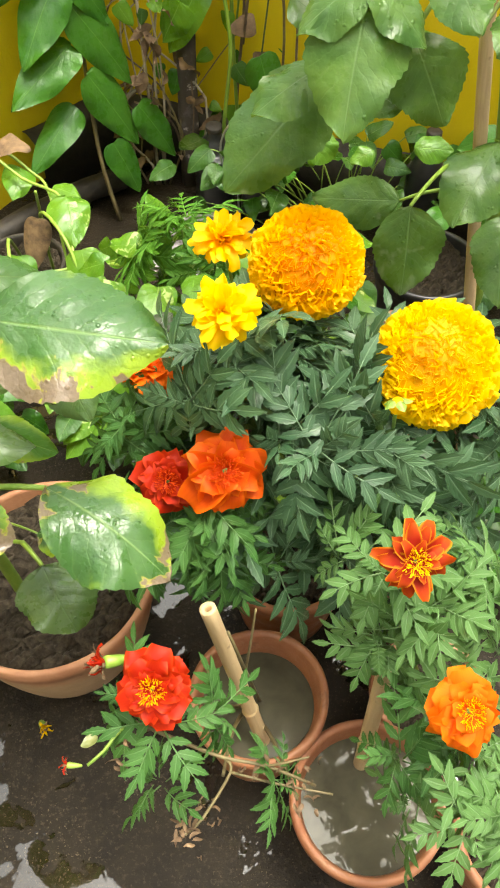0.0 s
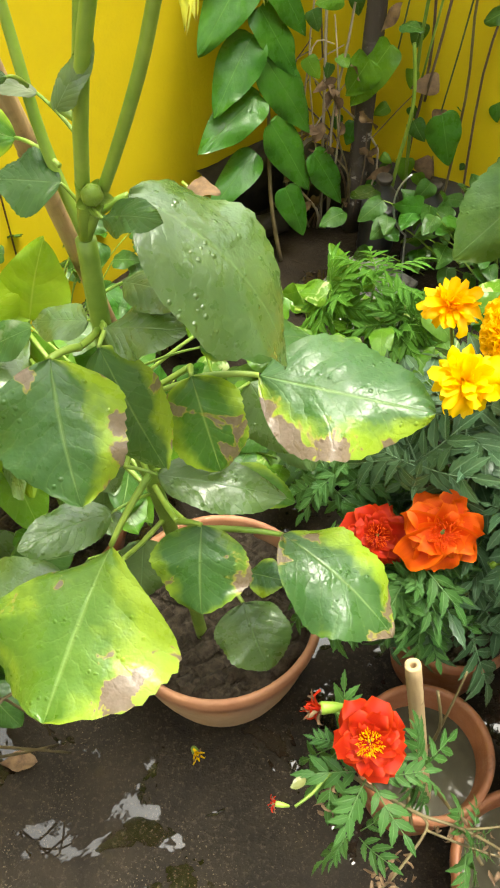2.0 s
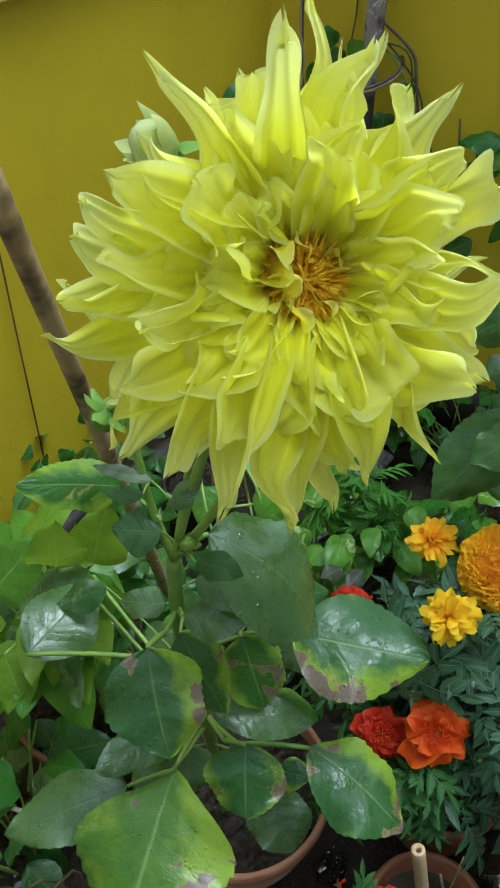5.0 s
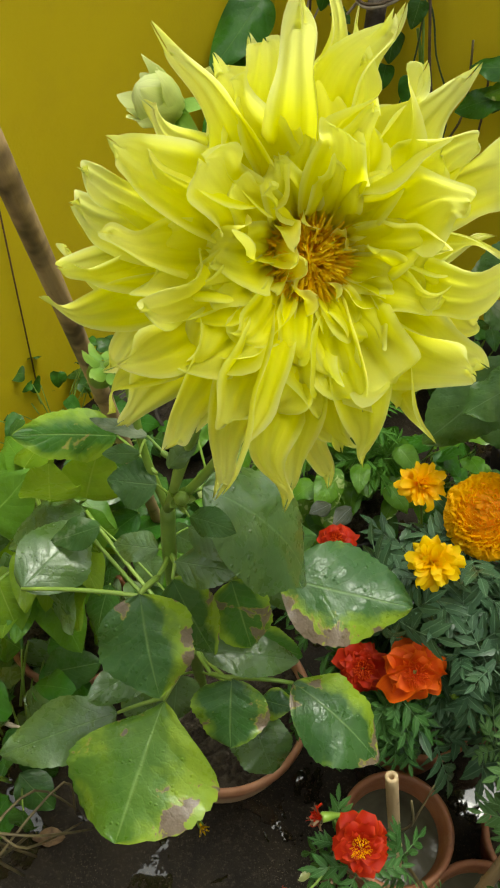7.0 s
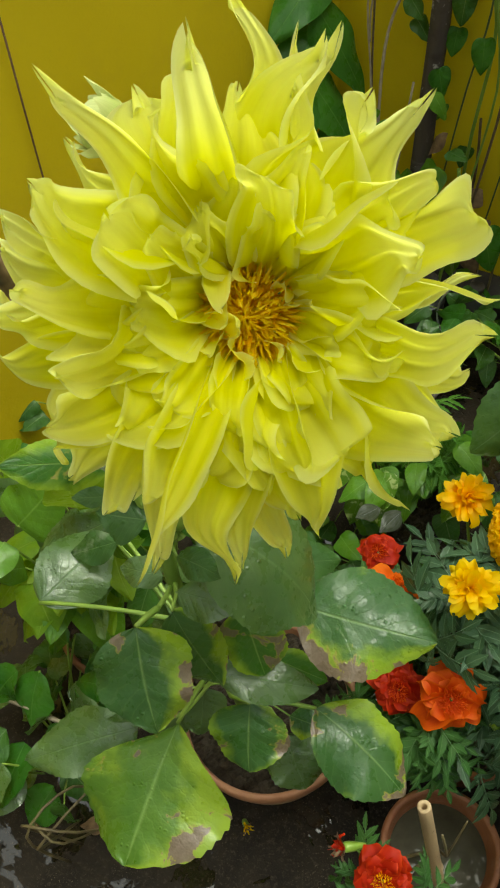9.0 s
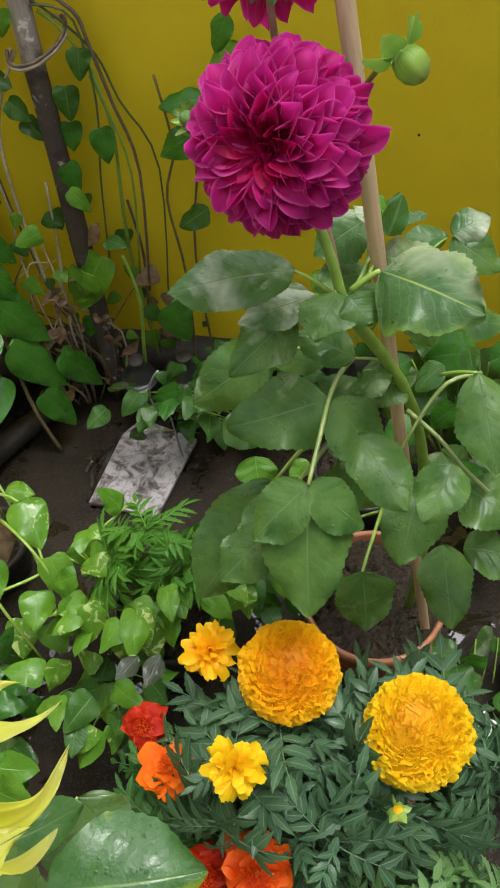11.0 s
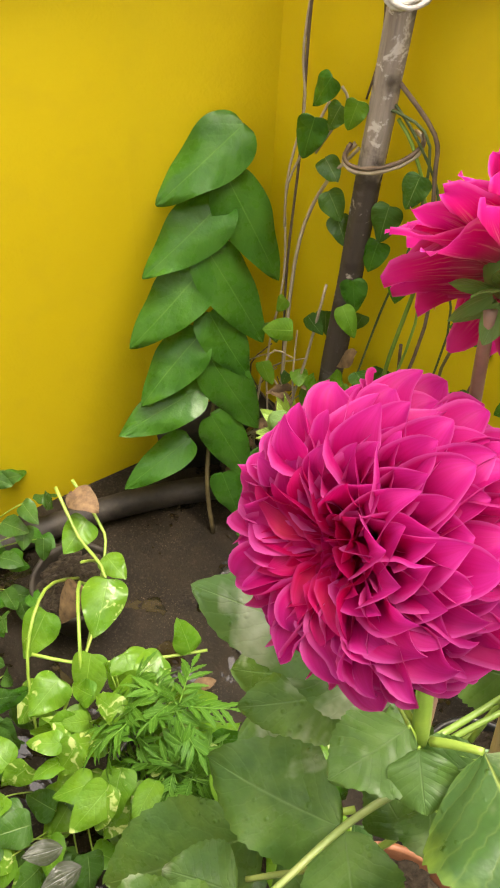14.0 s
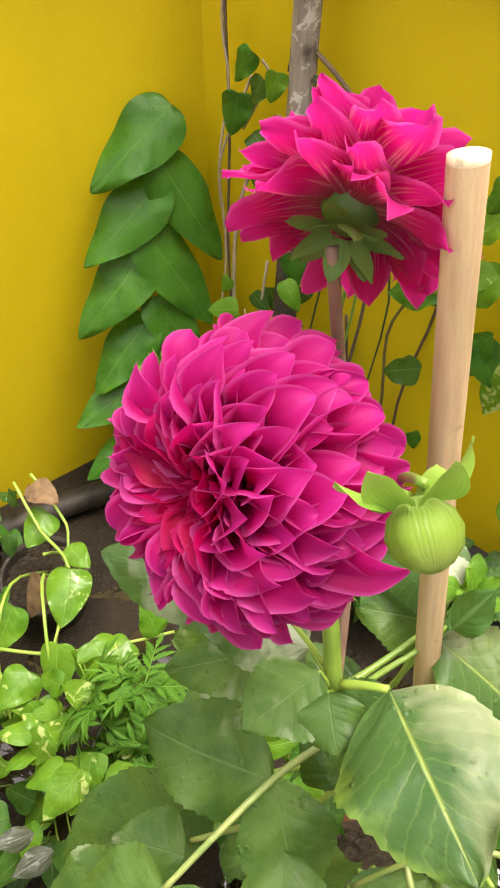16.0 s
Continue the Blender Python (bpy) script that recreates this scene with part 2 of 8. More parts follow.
def ribbon(base, tip, axis, width, rng, rise=0.3, hook=0.3, neck=0.4, roll=0.4, fold=0.0, twist=0.0, wave=0.10, frill=0.5, nu=24, nv=12, sway=0.045, lip=0.0, point=0.0, claw=0.0, pleat=0.0):
    """A soft strap-shaped petal from base to tip. rise (radians) lifts its root towards the flower's axis, hook bends its end away from it, neck is
    how far its end narrows, roll channels its root, fold rolls one margin over, frill tears its end, point (0 to 1) draws it to a sharp tip,
    claw bends it sideways, pleat runs ridges along it. Places in the world, and uvs."""
    b, t, ax = Vector(base), Vector(tip), Vector(axis).normalized()
    L = (t - b).length
    flat = (t - b) - ax * (t - b).dot(ax)
    flat = flat.normalized() if flat.length > 1e-4 else Vector((1, 0, 0))
    p1 = b + (flat * math.cos(rise) + ax * math.sin(rise)) * L * 0.42
    d1 = (t - p1).normalized()
    across = ax.cross(flat)
    d1 = (Matrix.Rotation(hook, 3, across) @ d1).normalized()
    p2 = t - d1 * L * 0.30
    ph, ph2, ph3 = rng.random(3) * 6.28
    left = 1 if rng.random() < 0.5 else -1
    bow = sway * L * rng.normal()
    verts, uvs = [], []
    half = nv // 2
    for i in range(nu + 1):
        u = 1 - (1 - i / nu) ** 1.35
        c = 1 - u
        late = ease((u - 0.62) / 0.38)
        p = ax * (lip * L * late * late) + b * c ** 3 + p1 * 3 * u * c * c + p2 * 3 * u * u * c + t * u ** 3 + across * (bow * (math.sin(4.4 * u) * u - u * math.sin(4.4) * u * u) + claw * L * late * late)
        d = ((p1 - b) * c * c + (p2 - p1) * 2 * u * c + (t - p2) * u * u).normalized()
        sd = across - d * across.dot(d)
        sd = sd.normalized()
        n = d.cross(sd)
        a = twist * ease((u - 0.25) / 0.75) + 0.12 * math.sin(5 * u + ph)
        sd, n = sd * math.cos(a) + n * math.sin(a), n * math.cos(a) - sd * math.sin(a)
        w = width / 2 * (0.48 + 0.52 * ease(u / 0.45)) * (1 - (1 - neck) * ease((u - 0.48) / 0.40))
        if u > 0.80:
            w *= max(0.02, 1 - ((u - 0.80) / 0.20) ** 2.4) ** 0.6
        if point:
            sharp = width / 2 * (0.46 + 0.54 * ease(u / 0.50)) * max(0.015, 1 - max(0.0, (u - 0.42) / 0.58) ** 1.9)
            w += point * (sharp - w)
        for s in (left, -left):
            r = roll * (1 - u) ** 1.2 + 0.35 * late * (1 - neck) + 0.40 * point * ease(u / 0.5) + (fold * ease(u / 0.4) if s == left else -0.25 * fold * ease(u / 0.6))
            y = z = 0.0
            row = []
            for j in range(half + 1):
                v = j / half
                if j:
                    ang = r * 1.5 * (v - 0.5 / half) ** 0.8
                    y += math.cos(ang) / half
                    z += math.sin(ang) / half
                rip = wave * v ** 1.4 * ease(u / 0.6) * (math.sin(8.5 * u + ph2 + 1.3 * s) + 0.5 * math.sin(17 * u + ph3 + s)) + 0.05 * math.cos(6 * v * s + ph) * math.sin(3.1 * u) + pleat * math.cos(9.5 * v * s + ph3) * math.sin(2.9 * u) ** 0.7
                torn = frill * L * 0.055 * max(0.0, (u - 0.86) / 0.14) ** 2 * (math.sin(5 * s * v + ph3) + 0.7 * math.sin(11 * s * v + ph2))
                row.append((p + sd * (s * y * w) + n * ((z + rip) * w) - d * torn, (u, 0.5 + 0.5 * s * v)))
            if s == left:
                first = row
            else:
                line = (row[:0:-1] + first) if left == 1 else (first[:0:-1] + row)
        verts += [q[0] for q in line]
        uvs += [q[1] for q in line]
    return verts, grid_faces(nu, 2 * half), uvs


# ---------------------------------------------------------------- world, sun
world = bpy.data.worlds.new("sky")
scene.world = world
world.use_nodes = True
wn, wl = world.node_tree.nodes, world.node_tree.links
wn.clear()
sky = wn.new("ShaderNodeTexSky")
sky.sky_type = "NISHITA"
sky.sun_disc = False
sky.sun_elevation, sky.sun_rotation = radians(SUN_EL), radians(SUN_ROT)
sky.dust_density, sky.air_density = 4.0, 1.0
hsv = wn.new("ShaderNodeHueSaturation")
hsv.inputs["Saturation"].default_value = 0.2
bg = wn.new("ShaderNodeBackground")
bg.inputs["Strength"].default_value = SKY
wout = wn.new("ShaderNodeOutputWorld")
wl.new(sky.outputs[0], hsv.inputs["Color"])
wl.new(hsv.outputs[0], bg.inputs[0])
wl.new(bg.outputs[0], wout.inputs[0])
sun = new("sun", bpy.data.lights.new("sun", "SUN"))
sun.data.energy, sun.data.angle, sun.data.color = SUN, radians(24), (1.0, 0.96, 0.88)
sun.matrix_basis = look((math.sin(radians(SUN_ROT)) * 5, math.cos(radians(SUN_ROT)) * 5, 5 * math.tan(radians(SUN_EL))), (0, 0, 0))


# ---------------------------------------------------------------- materials
class Mat:
    """A small node builder for one material."""

    def __init__(self, name):
        self.m = bpy.data.materials.new(name)
        self.m.use_nodes = True
        self.t = self.m.node_tree
        self.t.nodes.clear()
        self.out = self.node("ShaderNodeOutputMaterial")

    def node(self, kind, **settings):
        n = self.t.nodes.new(kind)
        for k, v in settings.items():
            if k == "operation":
                n.operation = v
            elif k == "blend_type":
                n.blend_type = v
            elif k == "data_type":
                n.data_type = v
        return n

    def link(self, a, b):
        self.t.links.new(a, b)

    def val(self, socket, v):
        if hasattr(v, "is_output"):
            self.link(v, socket)
        elif isinstance(v, (tuple, list)) and len(v) == 3 and socket.type == "RGBA":
            socket.default_value = (*v, 1)
        else:
            socket.default_value = v

    def math(self, op, a, b=0.0, clamp=False):
        n = self.node("ShaderNodeMath", operation=op)
        n.use_clamp = clamp
        self.val(n.inputs[0], a)
        self.val(n.inputs[1], b)
        return n.outputs[0]

    def mix(self, f, a, b, blend="MIX"):
        n = self.node("ShaderNodeMix", data_type="RGBA", blend_type=blend)
        self.val(n.inputs[0], f)
        self.val(n.inputs[6], a)
        self.val(n.inputs[7], b)
        return n.outputs[2]

    def noise(self, scale, detail=4.0, rough=0.55, coord=None, dist=0.0, dims=None):
        n = self.node("ShaderNodeTexNoise")
        n.inputs["Scale"].default_value = scale
        n.inputs["Detail"].default_value = detail
        n.inputs["Roughness"].default_value = rough
        n.inputs["Distortion"].default_value = dist
        if coord is not None:
            self.link(coord, n.inputs["Vector"])
        return n.outputs["Fac"]

    def ramp(self, f, a, b, lo=0.0, hi=1.0):
        n = self.node("ShaderNodeMapRange")
        n.clamp = True
        self.val(n.inputs[0], f)
        for i, v in zip((1, 2, 3, 4), (a, b, lo, hi)):
            n.inputs[i].default_value = v
        return n.outputs[0]

    def coords(self, which="Object"):
        return self.node("ShaderNodeTexCoord").outputs[which]

    def split(self, v):
        n = self.node("ShaderNodeSeparateXYZ")
        self.link(v, n.inputs[0])
        return n.outputs

    def random(self):
        return self.node("ShaderNodeObjectInfo").outputs["Random"]

    def position(self):
        return self.node("ShaderNodeNewGeometry").outputs["Position"]

    def bump(self, h, strength=0.3, dist=0.002):
        n = self.node("ShaderNodeBump")
        n.inputs["Strength"].default_value = strength
        n.inputs["Distance"].default_value = dist
        self.link(h, n.inputs["Height"])
        return n.outputs[0]

    def principled(self, color, rough=0.5, normal=None, **more):
        p = self.node("ShaderNodeBsdfPrincipled")
        self.val(p.inputs["Base Color"], color)
        self.val(p.inputs["Roughness"], rough)
        if normal is not None:
            self.link(normal, p.inputs["Normal"])
        for k, v in more.items():
            self.val(p.inputs[k.replace("_", " ")], v)
        return p.outputs[0]

    def done(self, shader):
        self.link(shader, self.out.inputs[0])
        return self.m


def leaf_mat(name, dark, light, edge=None, vein=(0.25, 0.36, 0.12), sick=0.0, rough=0.38, through=0.25, veins=9, cloud=0.5, white=0.0, coat=0.25, vary=0.35, drops=False, mildew=0.0, spec=0.24, half=0.0, rib_width=0.04, margin=0.30, lean=0.0):
    """Leaf: two greens in clouds, paler midrib and side veins, optional yellowed margin, brown scorch, cream patches,
    or pale mildew that also carries painted sheen.
    """
    g = Mat(name)
    uv = g.coords("UV")
    u, v, _ = g.split(uv)
    pos = g.position()
    rnd = g.random()
    side = g.math("ABSOLUTE", g.math("SUBTRACT", g.math("MULTIPLY", v, 2.0), 1.0))
    big = g.noise(22, 3, 0.55, pos)
    fine = g.noise(240, 3, 0.6, pos)
    base = g.mix(g.math("MULTIPLY", g.ramp(big, 0.35, 0.65), cloud), dark, light)
    base = g.mix(g.math("MULTIPLY", rnd, vary), base, light)
    base = g.mix(0.22, base, g.mix(fine, (0.01, 0.02, 0.005), (0.5, 0.6, 0.35)), "OVERLAY")
    far = g.math("ADD", g.math("MULTIPLY", side, 0.62), g.math("MULTIPLY", g.math("SUBTRACT", g.noise(30, 3, 0.6, pos), 0.5), 1.1))
    far = g.math("ADD", far, g.math("MULTIPLY", g.math("SUBTRACT", rnd, 0.5), 0.12))
    if half:
        far = g.math("ADD", far, g.math("MULTIPLY", g.math("SUBTRACT", v, 0.5), half))
    if edge:
        base = g.mix(g.ramp(far, margin, margin + 0.31), base, g.mix(big, edge, (edge[0] * 0.6, edge[1] * 0.75, edge[2])))
    # pale patches: mildew, and sky sheen on the leaf put into the colour
    if mildew:
        sheen_film = g.ramp(g.math("ADD", g.noise(13, 4, 0.6, pos, 0.4), g.math("MULTIPLY", g.math("SUBTRACT", rnd, 0.5), 0.2)), 0.68 - 0.3 * mildew, 0.82 - 0.3 * mildew) if not lean else g.ramp(g.math("ADD", g.noise(16, 4, 0.6, pos, 0.5), g.math("MULTIPLY", g.math("SUBTRACT", v, 0.5), lean)), 0.50, 0.70)
        base = g.mix(g.math("MULTIPLY", sheen_film, 0.75), base, (0.46, 0.50, 0.36) if not lean else (0.34, 0.37, 0.22))
    if white:
        patch = g.ramp(g.math("ADD", g.noise(55, 2, 0.5, pos, 1.0), g.math("MULTIPLY", g.math("SUBTRACT", rnd, 0.5), 0.22)), 0.60 - white, 0.67 - white)
        base = g.mix(g.math("MULTIPLY", patch, 0.75), base, (0.56, 0.64, 0.24))
    rib = g.ramp(side, 0.0, rib_width, 1.0, 0.0)
    bent = g.math("ADD", u, g.math("MULTIPLY", g.math("SUBTRACT", g.noise(45, 3, 0.6, pos), 0.5), 0.16))
    lat = g.math("FRACT", g.math("SUBTRACT", g.math("MULTIPLY", bent, float(veins)), g.math("MULTIPLY", g.math("POWER", side, 0.8), 2.6)))
    pil = g.math("ABSOLUTE", g.math("SUBTRACT", lat, 0.5))
    pillow = g.math("MULTIPLY", g.math("POWER", pil, 0.6), g.ramp(side, 0.0, 0.3, 0.3, 1.0))
    lat = g.ramp(pil, 0.0, 0.11, 1.0, 0.0)
    mark = g.math("MAXIMUM", rib, g.math("MULTIPLY", lat, 0.17))
    base = g.mix(g.math("MULTIPLY", mark, 0.75), base, vein)
    if sick:
        spot = g.math("ADD", g.noise(19, 4, 0.62, pos, 0.5), g.math("MULTIPLY", far, 0.16))
        base = g.mix(g.ramp(spot, 0.70 - sick, 0.72 - sick), base, (0.36, 0.34, 0.06))
        base = g.mix(g.ramp(spot, 0.715 - sick, 0.73 - sick), base, g.mix(fine, (0.13, 0.09, 0.06), (0.27, 0.20, 0.14)))
    h = g.math("ADD", g.math("MULTIPLY", mark, -0.8), g.math("MULTIPLY", g.noise(120, 3, 0.6, pos), 0.8))
    h = g.math("ADD", h, g.math("ADD", g.math("MULTIPLY", pillow, 0.5), g.math("MULTIPLY", g.noise(55, 3, 0.55, pos), 3.2)))
    if drops:
        vo = g.node("ShaderNodeTexVoronoi")
        vo.inputs["Scale"].default_value = 150
        g.link(pos, vo.inputs["Vector"])
        bead = g.math("MULTIPLY", g.ramp(vo.outputs["Distance"], 0.10, 0.34, 1.0, 0.0), g.ramp(g.noise(40, 2, 0.5, pos), 0.56, 0.62))
        h = g.math("ADD", h, g.math("MULTIPLY", bead, 1.7))
    nrm = g.bump(h, 0.55, 0.0012)
    wet = g.ramp(g.noise(48, 3, 0.6, pos), 0.42, 0.62, rough * 0.55, rough * 1.35)
    if drops:
        wet = g.mix(bead, wet, (0.04, 0.04, 0.04))
    gloss = g.math("MULTIPLY", g.ramp(g.noise(30, 3, 0.6, pos), 0.45, 0.66, 0.4, 1.0), coat)
    p = g.principled(base, wet, nrm, Coat_Weight=gloss, Coat_Roughness=0.16, Specular_IOR_Level=spec)
    tr = g.node("ShaderNodeBsdfTranslucent")
    g.link(g.mix(0.45, base, (0.32, 0.46, 0.03)), tr.inputs[0])
    ms = g.node("ShaderNodeMixShader")
    ms.inputs[0].default_value = through
    g.link(p, ms.inputs[1])
    g.link(tr.outputs[0], ms.inputs[2])
    return g.done(ms.outputs[0])


def petal_mat(name, root, mid, tip, through=0.3, rough=0.5, streak=0.25, vary=0.25, edge=None, vein=0.18, pale=None, gloss=0.22, rim=0.72):
    """Petal: root to tip colours along its length, fine lengthwise veins."""
    g = Mat(name)
    u, v, _ = g.split(g.coords("UV"))
    pos = g.position()
    rnd = g.random()
    c = g.mix(g.ramp(u, 0.0, 0.45), root, mid)
    c = g.mix(g.ramp(u, 0.55, 1.0), c, tip)
    if edge:
        side = g.math("ABSOLUTE", g.math("SUBTRACT", g.math("MULTIPLY", v, 2.0), 1.0))
        c = g.mix(g.math("MULTIPLY", g.ramp(side, rim, 1.0), 0.75), c, edge)
    w = g.node("ShaderNodeTexWave")
    w.inputs["Scale"].default_value = 2.2
    w.inputs["Distortion"].default_value = 1.5
    uvn = g.node("ShaderNodeCombineXYZ")
    g.link(g.math("MULTIPLY", v, 1.6), uvn.inputs[0])
    g.link(g.math("MULTIPLY", u, 0.25), uvn.inputs[1])
    g.link(uvn.outputs[0], w.inputs["Vector"])
    fib = g.node("ShaderNodeCombineXYZ")
    g.link(g.math("MULTIPLY", u, 1.6), fib.inputs[0])
    g.link(g.math("MULTIPLY", v, 22.0), fib.inputs[1])
    g.link(g.math("MULTIPLY", rnd, 60.0), fib.inputs[2])
    fibre = g.noise(1.0, 3, 0.6, fib.outputs[0])
    c = g.mix(g.math("MULTIPLY", g.ramp(fibre, 0.38, 0.66), vein), c, (root[0] * 0.8, root[1] * 0.75, root[2] * 0.8))
    if pale:
        c = g.mix(g.math("MULTIPLY", g.math("MULTIPLY", g.ramp(fibre, 0.52, 0.62), g.ramp(u, 0.15, 0.75, 0.9, 0.0)), 0.8), c, pale)
    c = g.mix(g.math("MULTIPLY", w.outputs["Fac"], streak), c, mid, "MULTIPLY")
    c = g.mix(g.math("MULTIPLY", g.math("MULTIPLY", g.noise(70, 3, 0.6, pos), rnd), vary), c, tip)
    nrm = g.bump(g.math("ADD", fibre, g.math("MULTIPLY", g.noise(160, 3, 0.6, pos), 0.5)), 0.25, 0.0008)
    p = g.principled(c, rough, nrm, Specular_IOR_Level=gloss)
    tr = g.node("ShaderNodeBsdfTranslucent")
    g.link(c, tr.inputs[0])
    ms = g.node("ShaderNodeMixShader")
    ms.inputs[0].default_value = through
    g.link(p, ms.inputs[1])
    g.link(tr.outputs[0], ms.inputs[2])
    return g.done(ms.outputs[0])


def stalk_mat(name, a, b, rough=0.4):
    g = Mat(name)
    pos = g.position()
    c = g.mix(g.ramp(g.noise(30, 4, 0.6, pos), 0.3, 0.7), a, b)
    return g.done(g.principled(c, rough, g.bump(g.noise(260, 3, 0.6, pos), 0.3, 0.001), Subsurface_Weight=0.0))


def wall_mat():
    g = Mat("yellow_paint")
    pos = g.position()
    c = g.mix(g.ramp(g.noise(2.2, 4, 0.6, pos), 0.3, 0.7), (0.70, 0.52, 0.008), (0.75, 0.575, 0.012))
    c = g.mix(g.math("MULTIPLY", g.ramp(g.noise(14, 5, 0.7, pos), 0.5, 0.8), 0.35), c, (0.62, 0.44, 0.02))
    speck = g.ramp(g.noise(420, 2, 0.5, pos), 0.70, 0.74)
    c = g.mix(g.math("MULTIPLY", speck, 0.25), c, (0.30, 0.20, 0.02))
    x, y, z = g.split(pos)
    h = g.math("ADD", g.noise(26, 5, 0.65, pos), g.math("MULTIPLY", g.noise(190, 3, 0.6, pos), 0.35))
    return g.done(g.principled(c, 0.62, g.bump(h, 0.45, 0.004)))


def ground_mat():
    """Wet, silty concrete with standing water in its hollows."""
    g = Mat("wet_concrete")
    pos = g.position()
    silt = g.noise(11, 6, 0.65, pos, 0.4)
    fine = g.noise(150, 4, 0.7, pos)
    c = g.mix(g.ramp(silt, 0.32, 0.70), (0.008, 0.0055, 0.0034), (0.026, 0.0185, 0.0105))
    c = g.mix(g.ramp(fine, 0.54, 0.70), c, (0.046, 0.036, 0.024))
    grit = g.ramp(g.noise(330, 2, 0.5, pos), 0.64, 0.70)
    c = g.mix(g.math("MULTIPLY", grit, g.ramp(g.noise(9, 3, 0.6, pos), 0.42, 0.62)), c, (0.12, 0.095, 0.06))
    moss = g.ramp(g.noise(34, 4, 0.6, pos), 0.60, 0.75)
    c = g.mix(g.math("MULTIPLY", moss, 0.35), c, (0.045, 0.037, 0.014))
    pool = g.ramp(g.math("ADD", g.noise(7, 5, 0.62, pos, 0.6), g.math("MULTIPLY", g.noise(60, 3, 0.6, pos), 0.10)), 0.61, 0.63)
    rough = g.mix(pool, (0.46, 0.46, 0.46), (0.02, 0.02, 0.02))
    h = g.math("MULTIPLY", g.math("ADD", g.math("MULTIPLY", fine, 0.5), silt), g.math("SUBTRACT", 1.0, g.math("MULTIPLY", pool, 0.98)))
    return g.done(g.principled(c, rough, g.bump(h, 0.8, 0.006), Coat_Weight=pool, Coat_Roughness=0.012, Coat_IOR=1.55, Specular_IOR_Level=0.14))


def terracotta_mat():
    g = Mat("terracotta")
    pos = g.position()
    c = g.mix(g.ramp(g.noise(18, 5, 0.6, pos), 0.3, 0.7), (0.26, 0.095, 0.045), (0.40, 0.17, 0.085))
    c = g.mix(g.math("MULTIPLY", g.ramp(g.noise(40, 5, 0.7, pos), 0.55, 0.75), 0.5), c, (0.45, 0.30, 0.19))
    c = g.mix(g.ramp(g.noise(26, 4, 0.6, pos, 0.8), 0.66, 0.74, 0, 0.6), c, (0.10, 0.05, 0.03))
    h = g.math("ADD", g.noise(60, 5, 0.6, pos), g.math("MULTIPLY", g.noise(320, 3, 0.6, pos), 0.4))
    return g.done(g.principled(c, g.ramp(g.noise(30, 3, 0.5, pos), 0.3, 0.7, 0.35, 0.75), g.bump(h, 0.4, 0.003)))


def pale_clay_mat():
    g = Mat("limed_clay")
    pos = g.position()
    x, y, z = g.split(pos)
    lime = g.ramp(g.math("ADD", z, g.math("MULTIPLY", g.noise(16, 4, 0.6, pos), 0.10)), 0.17, 0.23, 1.0, 0.0)
    c = g.mix(g.ramp(g.noise(20, 5, 0.6, pos), 0.3, 0.7), (0.36, 0.15, 0.075), (0.52, 0.26, 0.14))
    c = g.mix(g.math("MULTIPLY", lime, 0.8), c, g.mix(g.noise(34, 4, 0.6, pos), (0.38, 0.26, 0.15), (0.62, 0.46, 0.28)))
    c = g.mix(g.ramp(g.noise(30, 4, 0.6, pos, 0.8), 0.68, 0.76, 0, 0.5), c, (0.12, 0.06, 0.03))
    return g.done(g.principled(c, 0.55, g.bump(g.noise(70, 5, 0.6, pos), 0.35, 0.003)))


def soil_mat():
    g = Mat("damp_soil")
    pos = g.position()
    n = g.noise(120, 6, 0.7, pos)
    c = g.mix(g.ramp(n, 0.3, 0.7), (0.016, 0.012, 0.008), (0.095, 0.074, 0.050))
    return g.done(g.principled(c, 0.9, g.bump(n, 1.0, 0.008), Specular_IOR_Level=0.2))


def water_mat():
    """Still, muddy water."""
    g = Mat("muddy_water")
    pos = g.position()
    c = g.mix(g.ramp(g.noise(24, 4, 0.6, pos, 0.5), 0.3, 0.7), (0.050, 0.045, 0.026), (0.095, 0.086, 0.054))
    return g.done(g.principled(c, 0.5, g.bump(g.noise(40, 2, 0.5, pos), 0.05, 0.001), Specular_IOR_Level=0.1, Coat_Weight=0.4, Coat_Roughness=0.03, Coat_IOR=1.33))


def wood_mat(name, a, b, rough=0.5, scale=1.0, stain=0.0):
    g = Mat(name)
    oc = g.coords("Object")
    mp = g.node("ShaderNodeMapping")
    mp.inputs["Scale"].default_value = (90 * scale, 90 * scale, 7 * scale)
    g.link(oc, mp.inputs["Vector"])
    n = g.noise(1.0, 5, 0.65, mp.outputs[0], 0.4)
    pos = g.position()
    c = g.mix(g.ramp(n, 0.30, 0.66), a, b)
    spots = g.ramp(g.noise(55, 4, 0.6, pos), 0.64, 0.72, 0, 0.7)
    c = g.mix(spots, c, (a[0] * 0.35, a[1] * 0.33, a[2] * 0.3))
    if stain:
        c = g.mix(g.ramp(g.noise(16, 3, 0.6, pos), 0.5 - stain * 0.2, 0.62, 0, 0.85), c, (0.06, 0.035, 0.02))
    return g.done(g.principled(c, rough, g.bump(g.math("ADD", n, g.noise(300, 3, 0.6, pos)), 0.35, 0.0009)))


def plain_mat(name, a, b, rough=0.5, scale=40.0, metal=0.0, bump=0.2):
    g = Mat(name)
    pos = g.position()
    n = g.noise(scale, 5, 0.65, pos)
    c = g.mix(g.ramp(n, 0.3, 0.7), a, b)
    return g.done(g.principled(c, rough, g.bump(n, bump, 0.002), Metallic=metal))


